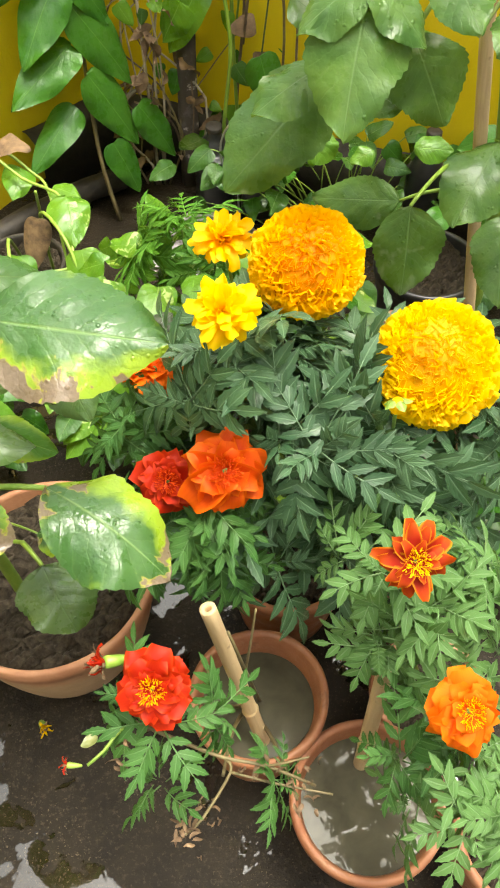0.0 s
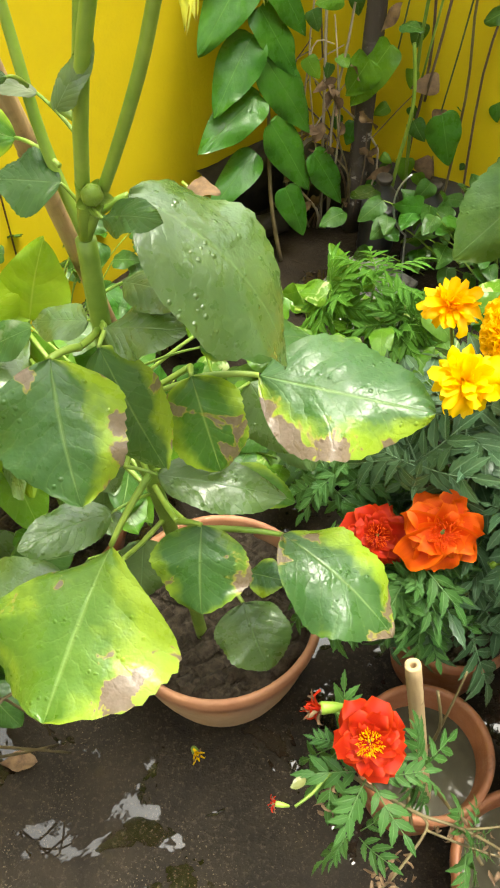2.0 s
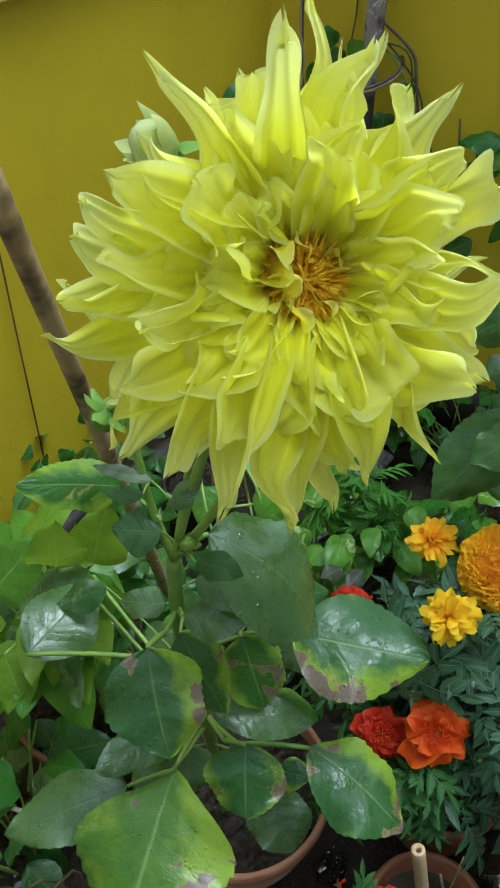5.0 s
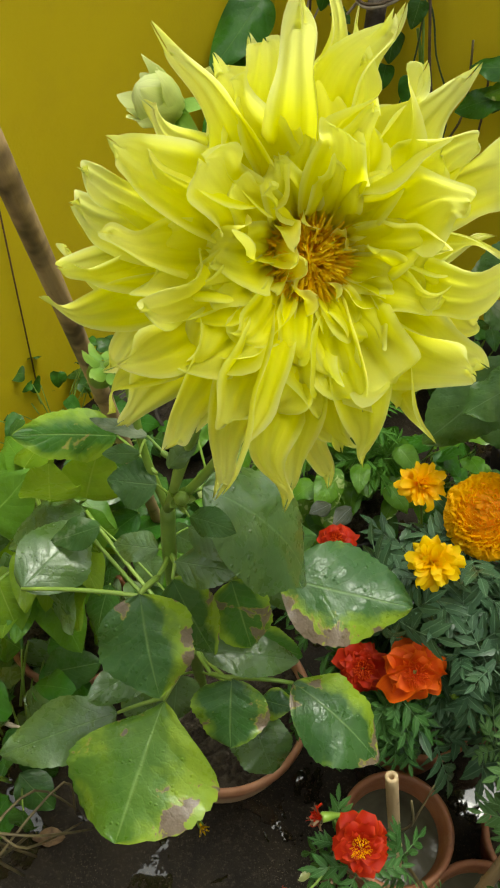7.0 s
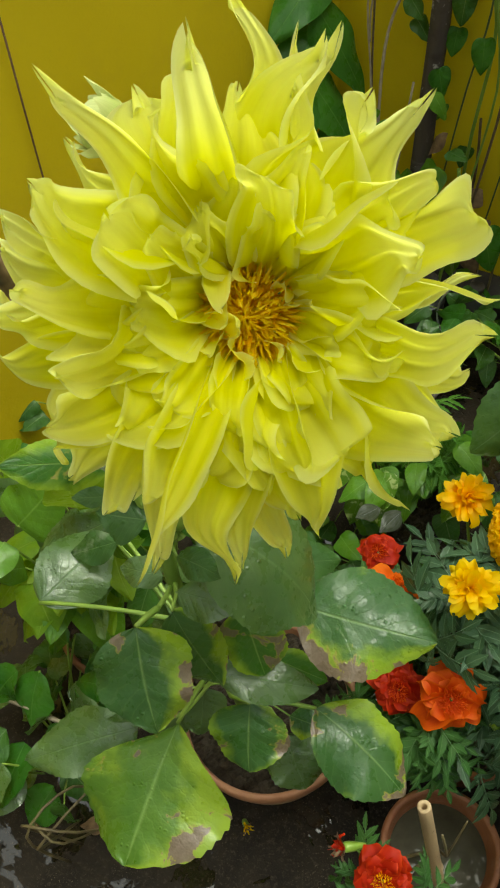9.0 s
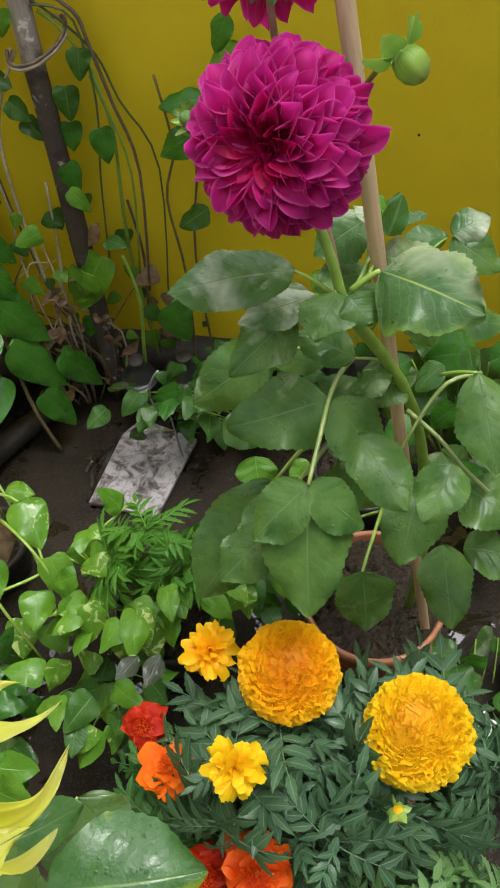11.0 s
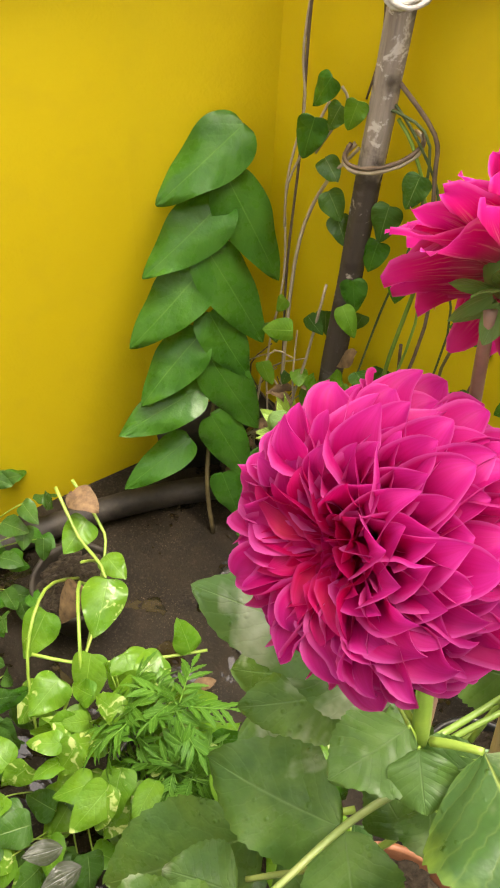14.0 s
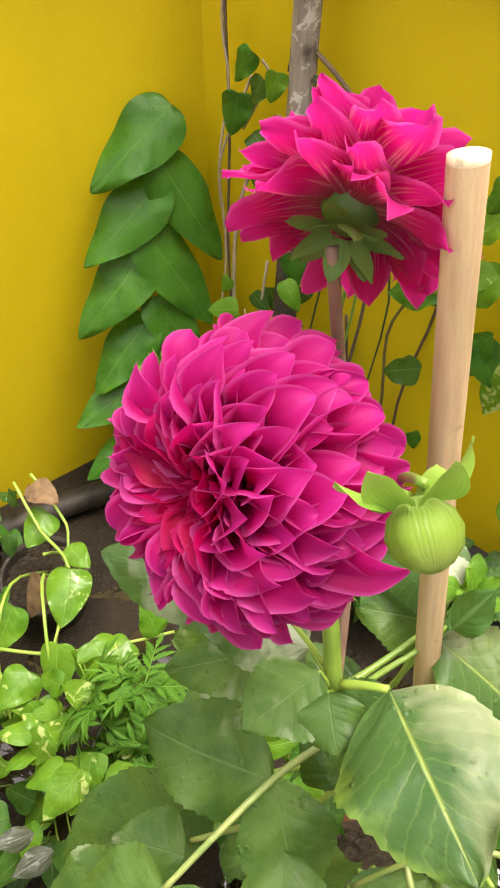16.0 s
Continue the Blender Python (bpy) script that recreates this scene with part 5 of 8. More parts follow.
# half-open bud behind the bloom
bud(dahlia, (-0.322, 0.500, 1.256), (-0.72, -0.25, 0.62), 0.0165, CREAM, 9, 5, "pale half-open yellow-green bud", 0.55, 1.9, 62, CREAM)
for a, ln, lift in ((0.3, 0.030, -30), (2.2, 0.026, -20), (4.2, 0.030, -35), (5.3, 0.026, -25)):
    v, f, uv = petal(ln, 0.014, radians(lift), 0.4, 0.3, 0.7, rng, 0.05)
    put("sepal", mesh_ob("sepal", v, f, BUDLEAF, uv), dahlia, bloom_pose((-0.312, 0.503, 1.248), (-0.72, -0.25, 0.62)) @ Matrix.Rotation(a, 4, "Z"))
bud(dahlia, (-0.300, 0.392, 0.955), (0.2, -0.5, 0.8), 0.007, BUD, 5, 6, "tiny green bud")
cane((-0.433, 0.880, 0.0), (-0.420, 0.441, 1.273), 0.0090, BAMBOO, "weathered brown bamboo stake behind the yellow dahlia", "bamboo_stake")

# ---------------------------------------------------------------- magenta dahlia
mag = thing("magenta_dahlia_plant", (0.235, 0.850, 0.17), "magenta dahlia with two blooms, a green bud and broad leaves", "flower")
MN = (0.165, 0.838, 0.985)
stem("stem", [(0.325, 0.850, 0.165), (0.318, 0.845, 0.45), (0.262, 0.845, 0.78), MN], 0.0085, 0.0062, STALK, mag, "thick green stem")
stem("stem", [MN, (0.150, 0.858, 1.05), (0.130, 0.880, 1.11), (0.116, 0.862, 1.172)], 0.0056, 0.0045, STALK, mag)
stem("stem", [MN, (0.150, 0.885, 1.08), (0.126, 0.918, 1.17), (0.114, 0.916, 1.258)], 0.0042, 0.0030, STALK_PURPLE, mag, "purplish flower stalk")
stem("stem", [(0.145, 0.868, 1.075), (0.160, 0.874, 1.14), (0.170, 0.856, 1.195), (0.181, 0.815, 1.252)], 0.0026, 0.0020, STALK, mag)
MC = Vector((0.107, 0.846, 1.174))
MAX_ = (Vector((0.083, 0.812, 1.192)) - MC)
mm = bloom_pose(MC, MAX_)
rng = np.random.default_rng(21)
bm = bmesh.new()
bmesh.ops.create_uvsphere(bm, u_segments=20, v_segments=12, radius=0.022)
mhead = part("flower_head", bm, MAGENTA_HEART, mag, "full magenta bloom with neat pointed petals", mm, True)
for i in range(225):
    t = (i + 0.5) / 225
    pol = math.acos(1 - 1.62 * t ** 1.02)
    turn = i * 2.39996 + 0.05 * rng.normal()
    reach = (0.041 + 0.0290 * min(1.0, pol / 0.85)) * (1 + 0.05 * rng.normal())
    low = 0.72 * pol
    base = mm @ Vector((0.021 * math.sin(low) * math.cos(turn), 0.021 * math.sin(low) * math.sin(turn), 0.019 * math.cos(low)))
    tip = mm @ Vector((reach * math.sin(pol) * math.cos(turn), reach * math.sin(pol) * math.sin(turn), reach * math.cos(pol) * (0.78 if pol < 0.5 else 0.92)))
    v, f, uv = ribbon(base, tip, MAX_, (0.0105 + 0.0235 * min(1.0, pol / 0.9)) * (1 + 0.10 * rng.normal()), rng, rise=math.pi / 2 - 0.80 * pol + 0.06 * rng.normal(), hook=0.85 * min(1.0, pol) + 0.20 * rng.normal(),
                      neck=0.50, roll=1.05, fold=0.40 * rng.normal(), twist=0.34 * rng.normal(), wave=0.24, lip=0.05 * rng.normal(), frill=0.0, nu=15, nv=8, sway=0.04, point=0.94, claw=0.035 * rng.normal())
    put("petal", mesh_ob("petal", [q - base for q in v], f, MAGENTA_HEART if pol < 0.70 else MAGENTA, uv), mhead, Matrix.Translation(base))
M2, M2AX = Vector((0.118, 0.930, 1.271)), Vector((-0.03, 0.93, 0.32))
rows = [(15, 0.006, -0.004, 0.049, 0.026, -8, 0.5, 0.6, 0.58, 0.12, 0.3), (16, 0.006, 0.001, 0.051, 0.026, 2, 0.4, 0.6, 0.58, 0.12, 0.3), (15, 0.006, 0.006, 0.046, 0.025, 14, 0.4, 0.6, 0.58, 0.12, 0.3),
        (12, 0.006, 0.010, 0.038, 0.026, 32, 0.3, 0.6, 0.5, 0.10, 0.2), (10, 0.005, 0.013, 0.028, 0.022, 50, 0.1, 0.7, 0.5, 0.10, 0.2), (8, 0.004, 0.015, 0.020, 0.016, 66, -0.2, 0.8, 0.5, 0.10, 0.2)]
back = dahlia_bloom(mag, M2, M2AX, MAGENTA_B, SEPAL, 23, rows, "magenta bloom seen from behind, with a green calyx")
rng = np.random.default_rng(4)
for i in range(11):
    v, f, uv = petal(0.021 * (0.8 + 0.3 * rng.random()), 0.012, radians(-35 if i % 2 else -5), 0.5, -0.3, 0.6, rng, 0.05)
    put("sepal", mesh_ob("sepal", v, f, SEPAL, uv), back, bloom_pose(M2, M2AX) @ Matrix.Rotation(6.2832 * i / 11, 4, "Z") @ Matrix.Translation((0.006, 0, -0.014)))
bud(mag, (0.186, 0.797, 1.250), (0.50, -0.70, -0.50), 0.0125, BUDSKIN, 6, 8, "plump lime-green bud with reflexed sepals", 1.10, 1.55, -34, BUDLEAF, 1.5, 0.08)
bud(mag, (0.040, 0.878, 1.184), (-0.7, -0.2, 0.6), 0.0062, SEPAL, 9, 9, "small leafy green bud behind the bloom", 0.7, 2.1, 40)
stem("stem", [(0.130, 0.875, 1.12), (0.09, 0.890, 1.15), (0.046, 0.882, 1.178)], 0.0030, 0.0028, STALK, mag)
cane((0.360, 0.790, 0.06), (0.161, 0.918, 1.311), 0.0080, STAKE, "pale peeled wooden stake with sawn top beside the magenta dahlia", "wooden_stake", False, 0, 0.8)

stem("petiole", [(0.184, 0.860, 0.880), (0.163, 0.830, 0.900), (0.142, 0.797, 0.905), (0.120, 0.752, 0.903), (0.099, 0.711, 0.888)], 0.0032, 0.0022, PETIOLE, mag, "", 7)
stem("petiole", [(0.161, 0.793, 0.862), (0.129, 0.777, 0.835), (0.093, 0.759, 0.806)], 0.0028, 0.0022, PETIOLE, mag, "", 7)
stem("petiole", [(0.318, 0.820, 0.866), (0.276, 0.812, 0.870), (0.242, 0.793, 0.841), (0.216, 0.775, 0.800)], 0.0026, 0.0021, PETIOLE, mag, "", 7)
stem("petiole", [(0.237, 0.814, 0.832), (0.260, 0.774, 0.827), (0.274, 0.735, 0.822), (0.290, 0.700, 0.821)], 0.0028, 0.0022, PETIOLE, mag, "", 7)

# ---------------------------------------------------------------- canes in the pots
cane((0.040, 0.285, 0.060), (-0.037, 0.331, 0.465), 0.0085, CANE, "short hollow bamboo cane stuck in the water-filled pot", "bamboo_cane", True, 1)
cane((0.150, 0.262, 0.050), (0.143, 0.294, 0.415), 0.0090, CANE, "short hollow bamboo cane stuck in the muddy pot", "bamboo_cane", True, 1)


# ---------------------------------------------------------------- marigolds
def marigold_meshes(mat, n, length, pairs, leaflet, serr=0.1, slim=0.33):
    return [pinnate(length * (0.85 + 0.05 * k), pairs + k % 2, leaflet, mat, 31 * k + int(length * 1000), serr, slim=slim) for k in range(n)]


BLOOMS = [(0.056, 0.613, 0.660, 0.06), (-0.024, 0.523, 0.690, 0.04), (-0.029, 0.665, 0.648, 0.035), (0.186, 0.533, 0.609, 0.065), (-0.022, 0.440, 0.548, 0.05), (-0.082, 0.457, 0.500, 0.042),
          (-0.080, 0.238, 0.505, 0.042), (0.143, 0.320, 0.594, 0.042), (0.194, 0.222, 0.505, 0.042)]
FRONT = Vector((0, -0.55, 0.83))


def foliage(plant, meshes, center, radii, count, seed, lean=(0, -0.25, 0.6), low=-0.5, scale=(0.75, 1.10)):
    """Rosettes of feathery leaves spread over an uneven mound, each opening outwards and upwards."""
    rng = np.random.default_rng(seed)
    c = Vector(center)
    made = 0
    for i in range(max(1, round(count / 7))):
        while True:
            d = Vector(rng.normal(size=3))
            d.normalize()
            if d.z > low:
                break
        p = c + Vector((d.x * radii[0], d.y * radii[1], d.z * radii[2])) * (0.40 + 0.55 * rng.random() ** 0.5)
        axis = (Vector((d.x * 0.8, d.y * 0.8, 0.4 * d.z)) + Vector(lean) + Vector(rng.normal(size=3)) * 0.22).normalized()
        e1 = axis.orthogonal().normalized()
        e2 = axis.cross(e1)
        start = rng.random() * 6.28
        for j in range(8):
            inner = j > 5
            az = start + (6.2832 * j / 6 if not inner else 3.14 * j + 0.5) + 0.22 * rng.normal()
            el = (0.95 if inner else 0.16) + 0.20 * rng.normal()
            flat = e1 * math.cos(az) + e2 * math.sin(az)
            out = flat * math.cos(el) + axis * math.sin(el)
            face = axis * math.cos(el) - flat * math.sin(el)
            size = (0.55 if inner else 1.0) * (scale[0] + (scale[1] - scale[0]) * rng.random())
            root = p + out * 0.004 + axis * (0.012 * rng.random() - 0.012)
            near = False
            for bx, by, bz, br in BLOOMS:
                for q in (root, root + out * 0.035, root + out * 0.075 * size):
                    w = q - Vector((bx, by, bz))
                    along = w.dot(FRONT)
                    near = near or (along > -0.012 and (w - FRONT * along).length < br and along < 0.2)
            made += 1
            if not near:
                put("leaf", meshes[made % len(meshes)], plant, axes_pose(root, out, face + Vector(rng.normal(size=3)) * 0.12) @ Matrix.Scale(size, 4))


def stalks(plant, base, tips, r=0.003, mat=None):
    for t in tips:
        b = Vector(base) + Vector((RNG.normal() * 0.012, RNG.normal() * 0.012, 0))
        t = Vector(t)
        stem("stem", [b, b.lerp(t, 0.45) + Vector((RNG.normal() * 0.012, RNG.normal() * 0.012, 0.02)), t], r, r * 0.65, mat or STALK, plant)


dark = marigold_meshes(MARI_DARK, 6, 0.086, 3, 0.033, 0.12)
mid = marigold_meshes(MARI_MID, 6, 0.062, 3, 0.023, 0.14)
light = marigold_meshes(MARI_LIGHT, 6, 0.066, 3, 0.023, 0.10, 0.36)
fresh = marigold_meshes(MARI_FRESH, 5, 0.062, 4, 0.026, 0.18, 0.22)

g1 = thing("golden_marigold_plant", (0.060, 0.545, 0.16), "bushy African marigold with golden pompon blooms over dark leaves", "flower")
foliage(g1, dark, (0.030, 0.520, 0.520), (0.12, 0.10, 0.15), 170, 1)
foliage(g1, dark, (0.010, 0.470, 0.380), (0.10, 0.08, 0.12), 80, 12)
pompon(g1, (0.056, 0.613, 0.660), (-0.02, -0.50, 0.86), 0.055, 0.037, MARI_O, 41, 900, "large golden-orange pompon bloom")
ragged(g1, (-0.024, 0.523, 0.681), (0.0, -0.55, 0.84), 0.034, MARI_Y, 43, "small ragged golden bloom")
ragged(g1, (-0.029, 0.665, 0.641), (0.1, -0.15, 0.98), 0.031, MARI_O, 44, "small ragged orange bloom", 50)
stalks(g1, (0.060, 0.545, 0.16), [(0.056, 0.621, 0.643), (-0.024, 0.533, 0.681), (-0.029, 0.667, 0.641), (0.03, 0.47, 0.55), (0.09, 0.50, 0.52)])
g2 = thing("golden_marigold_plant", (0.200, 0.620, 0.16), "tall African marigold with one large golden pompon bloom", "flower")
foliage(g2, dark, (0.190, 0.520, 0.480), (0.12, 0.11, 0.13), 150, 2)
foliage(g2, dark, (0.16, 0.45, 0.40), (0.09, 0.06, 0.1), 35, 22)
pompon(g2, (0.186, 0.533, 0.603), (0.03, -0.55, 0.84), 0.062, 0.036, MARI_Y, 42, 950, "large golden-yellow pompon bloom")
bud(g2, (0.134, 0.452, 0.638), (0.1, -0.4, -0.9), 0.008, MARI_Y, 5, 14, "small yellow bud with hanging petals")
stalks(g2, (0.200, 0.620, 0.16), [(0.186, 0.542, 0.590), (0.134, 0.456, 0.633), (0.22, 0.53, 0.5)])
g3 = thing("red_marigold_plant", (-0.020, 0.500, 0.16), "French marigold with orange-red crinkled blooms over feathery leaves", "flower")
foliage(g3, mid, (-0.060, 0.440, 0.420), (0.085, 0.06, 0.10), 120, 3)
foliage(g3, mid, (-0.105, 0.560, 0.420), (0.07, 0.08, 0.12), 60, 33)
french(g3, (-0.022, 0.440, 0.546), (0.05, -0.62, 0.78), 0.042, MARI_R, MARI_R, 51, label="orange-red crinkled bloom")
french(g3, (-0.082, 0.457, 0.499), (-0.1, -0.6, 0.79), 0.034, MARI_RED, MARI_R, 52, label="scarlet crinkled bloom")
french(g3, RED_A, (0.0, 0.25, 0.97), 0.036, MARI_OR, MARI_OR, 53, label="orange bloom seen from the side")
french(g3, RED_B, (0.0, -0.3, 0.95), 0.030, MARI_RED, MARI_R, 63, label="scarlet bloom among the leaves")
stalks(g3, (-0.020, 0.500, 0.16), [(-0.022, 0.446, 0.538), (-0.082, 0.463, 0.493), RED_A, RED_B], 0.0025)
g4 = thing("straggling_marigold_plant", (0.020, 0.345, 0.12), "straggling French marigold with one scarlet bloom and bare brown stalks", "flower")
foliage(g4, mid, (-0.085, 0.245, 0.440), (0.085, 0.045, 0.04), 18, 4, (0, -0.3, 0.8), -0.2, (0.6, 0.95))
foliage(g4, mid, (-0.020, 0.190, 0.380), (0.06, 0.03, 0.04), 9, 44, scale=(0.5, 0.8))
foliage(g4, mid, (-0.075, 0.165, 0.400), (0.03, 0.03, 0.05), 6, 46, scale=(0.5, 0.8))
french(g4, (-0.080, 0.238, 0.505), (0.0, -0.55, 0.84), 0.033, MARI_RED, MARI_O, 54, ((16, 1.0, -6), (17, 0.90, 3), (17, 0.80, 14), (15, 0.68, 26), (13, 0.54, 40)), "scarlet bloom with a yellow eye")
stalks(g4, (0.020, 0.345, 0.12), [(-0.080, 0.244, 0.49), (-0.02, 0.20, 0.36), (0.055, 0.185, 0.33), (-0.12, 0.21, 0.42)], 0.0028, STALK_BROWN)
g5 = thing("red_marigold_plant", (0.250, 0.370, 0.10), "French marigold with a yellow-edged red bloom over pale green leaves", "flower")
foliage(g5, light, (0.165, 0.345, 0.470), (0.10, 0.07, 0.11), 60, 5, scale=(0.6, 0.95))
foliage(g5, light, (0.205, 0.310, 0.430), (0.085, 0.065, 0.10), 44, 55, scale=(0.6, 0.95))
french(g5, (0.143, 0.320, 0.594), (0.05, -0.6, 0.79), 0.034, MARI_EDGED, MARI_Y, 55, ((11, 1.0, 4), (10, 0.84, 22), (8, 0.62, 42)), "dark red bloom with yellow-edged petals", True)
stalks(g5, (0.250, 0.370, 0.10), [(0.143, 0.324, 0.581), (0.16, 0.33, 0.46), (0.22, 0.30, 0.44)], 0.0025)
g6 = thing("orange_marigold_plant", (0.340, 0.185, 0.13), "French marigold with an orange bloom and light feathery leaves", "flower")
foliage(g6, light, (0.215, 0.175, 0.400), (0.075, 0.055, 0.07), 34, 6, scale=(0.6, 0.9))
foliage(g6, mid, (0.185, 0.215, 0.385), (0.05, 0.05, 0.06), 18, 66)
french(g6, (0.194, 0.222, 0.505), (0.1, -0.5, 0.86), 0.034, MARI_OR, MARI_O, 56, label="orange crinkled bloom")
stalks(g6, (0.340, 0.185, 0.13), [(0.194, 0.226, 0.495), (0.22, 0.18, 0.40)], 0.0025)
g7 = thing("young_marigold_plant", (-0.090, 0.950, 0.15), "young marigold with fresh bright green feathery leaves and no flowers", "plant")
foliage(g7, fresh, (-0.095, 0.930, 0.380), (0.085, 0.06, 0.085), 34, 7, (0, -0.25, 0.7), -0.2, (0.85, 1.2))
foliage(g7, fresh, (-0.075, 0.920, 0.300), (0.07, 0.06, 0.10), 20, 77, scale=(0.8, 1.15))
stalks(g7, (-0.090, 0.950, 0.14), [(-0.10, 0.94, 0.42), (-0.05, 0.92, 0.40), (-0.14, 0.94, 0.36)], 0.0025)


# ---------------------------------------------------------------- dahlia leaves, one by one
stem("petiole", [(-0.316, 0.424, 0.671), (-0.304, 0.398, 0.677), (-0.291, 0.373, 0.690)], 0.0030, 0.0026, STALK_PALE, dahlia, "", 6)
leaf(dahlia, (-0.321, 0.330, 0.640), (-0.343, 0.190, 0.588), 0.165, DAHLIA_GOLD, (-0.200, -0.280, 1.000), "obovate", arch=.22, stalk=(-0.291, 0.373, 0.690), stalk_mat=STALK_PALE)
stem("petiole", [(-0.320, 0.412, 0.826), (-0.322, 0.394, 0.830), (-0.325, 0.376, 0.838)], 0.0030, 0.0026, STALK_PALE, dahlia, "", 6)
leaf(dahlia, (-0.336, 0.350, 0.852), (-0.316, 0.280, 0.780), 0.096, DAHLIA_FAR, (0.162, -0.365, 1.168), stalk=(-0.325, 0.376, 0.838), stalk_mat=STALK_PALE)
stem("petiole", [(-0.320, 0.412, 0.830), (-0.315, 0.403, 0.833), (-0.311, 0.394, 0.837)], 0.0030, 0.0026, STALK_PALE, dahlia, "", 6)
leaf(dahlia, (-0.310, 0.374, 0.842), (-0.272, 0.346, 0.738), 0.058, DAHLIA_FAR, (0.126, -0.385, 1.162), stalk=(-0.311, 0.394, 0.837), stalk_mat=STALK_PALE)
stem("petiole", [(-0.319, 0.418, 0.733), (-0.291, 0.430, 0.740), (-0.264, 0.443, 0.754)], 0.0030, 0.0026, STALK_PALE, dahlia, "", 6)
leaf(dahlia, (-0.258, 0.420, 0.768), (-0.231, 0.376, 0.704), 0.074, DAHLIA_LIME, (0.064, -0.381, 1.179), "round", stalk=(-0.264, 0.443, 0.754), stalk_mat=STALK_PALE)
stem("petiole", [(-0.319, 0.418, 0.733), (-0.288, 0.424, 0.741), (-0.257, 0.430, 0.755)], 0.0030, 0.0026, STALK_PALE, dahlia, "", 6)
leaf(dahlia, (-0.206, 0.437, 0.758), (-0.063, 0.416, 0.744), 0.112, DAHLIA_NEAR, (0.030, -0.300, 1.000), arch=.12, stalk=(-0.257, 0.430, 0.755), stalk_mat=STALK_PALE)
leaf(dahlia, (-0.286, 0.418, 0.938), (-0.184, 0.415, 0.838), 0.118, DAHLIA, (0.300, -0.100, 1.000), arch=.52, stalk=(-0.312, 0.412, 0.920), stalk_mat=STALK_PALE)
leaf(dahlia, (-0.311, 0.396, 0.839), (-0.249, 0.380, 0.856), 0.043, DAHLIA, (0.125, -0.397, 1.152), "round", stalk=(-0.320, 0.412, 0.832), stalk_mat=STALK_PALE)
leaf(dahlia, (-0.332, 0.416, 0.824), (-0.382, 0.424, 0.806), 0.034, DAHLIA, (0.137, -0.396, 1.149), stalk=(-0.320, 0.412, 0.830), stalk_mat=STALK_PALE)
leaf(dahlia, (-0.291, 0.378, 0.950), (-0.248, 0.361, 0.969), 0.025, DAHLIA_PALE, (0.124, -0.448, 1.099), stalk=(-0.311, 0.406, 0.938), stalk_mat=STALK_PALE)
leaf(dahlia, (-0.324, 0.406, 0.952), (-0.368, 0.404, 0.950), 0.042, DAHLIA_PALE, (0.142, -0.462, 1.075), stalk=(-0.314, 0.410, 0.930), stalk_mat=STALK_PALE)
stem("petiole", [(-0.317, 0.423, 0.679), (-0.314, 0.399, 0.684), (-0.311, 0.376, 0.695)], 0.0030, 0.0026, STALK_PALE, dahlia, "", 6)
leaf(dahlia, (-0.284, 0.375, 0.690), (-0.176, 0.387, 0.659), 0.052, DAHLIA, (0.084, -0.323, 1.218), stalk=(-0.311, 0.376, 0.695), stalk_mat=STALK_PALE)
leaf(dahlia, (-0.233, 0.420, 0.642), (-0.170, 0.410, 0.612), 0.040, DAHLIA_LIME, (0.038, -0.334, 1.217), stalk=(-0.313, 0.430, 0.613), stalk_mat=STALK_PALE)
stem("petiole", [(-0.312, 0.433, 0.590), (-0.293, 0.405, 0.598), (-0.274, 0.377, 0.614)], 0.0030, 0.0026, STALK_PALE, dahlia, "", 6)
leaf(dahlia, (-0.249, 0.368, 0.628), (-0.246, 0.309, 0.572), 0.088, DAHLIA_SICK, (0.070, -0.290, 1.241), "round", stalk=(-0.274, 0.377, 0.614), stalk_mat=STALK_PALE)
stem("petiole", [(-0.311, 0.436, 0.566), (-0.285, 0.410, 0.574), (-0.259, 0.384, 0.592)], 0.0030, 0.0026, STALK_PALE, dahlia, "", 6)
leaf(dahlia, (-0.177, 0.384, 0.600), (-0.070, 0.328, 0.556), 0.104, DAHLIA_FAR, (0.300, -0.140, 1.000), arch=.34, wave=.09, stalk=(-0.259, 0.384, 0.592), stalk_mat=STALK_PALE)
stem("petiole", [(-0.302, 0.452, 0.390), (-0.275, 0.442, 0.396), (-0.248, 0.431, 0.410)], 0.0030, 0.0026, STALK_PALE, dahlia, "", 6)
leaf(dahlia, (-0.220, 0.400, 0.416), (-0.190, 0.345, 0.362), 0.088, DAHLIA, (0.026, -0.253, 1.263), "round", stalk=(-0.248, 0.431, 0.410), stalk_mat=STALK_PALE)
stem("petiole", [(-0.308, 0.443, 0.511), (-0.323, 0.405, 0.520), (-0.337, 0.368, 0.539)], 0.0030, 0.0026, STALK_PALE, dahlia, "", 6)
leaf(dahlia, (-0.385, 0.340, 0.550), (-0.525, 0.290, 0.500), 0.082, DAHLIA, (0.145, -0.245, 1.248), stalk=(-0.337, 0.368, 0.539), stalk_mat=STALK_PALE)
leaf(dahlia, (-0.345, 0.394, 0.587), (-0.414, 0.334, 0.614), 0.051, DAHLIA, (0.118, -0.295, 1.229), stalk=(-0.311, 0.436, 0.568), stalk_mat=STALK_PALE)
stem("petiole", [(-0.311, 0.437, 0.556), (-0.388, 0.493, 0.578), (-0.465, 0.548, 0.623)], 0.0030, 0.0026, STALK_PALE, dahlia, "", 6)
leaf(dahlia, (-0.465, 0.548, 0.623), (-0.551, 0.526, 0.617), 0.076, DAHLIA, (0.187, -0.369, 1.155))
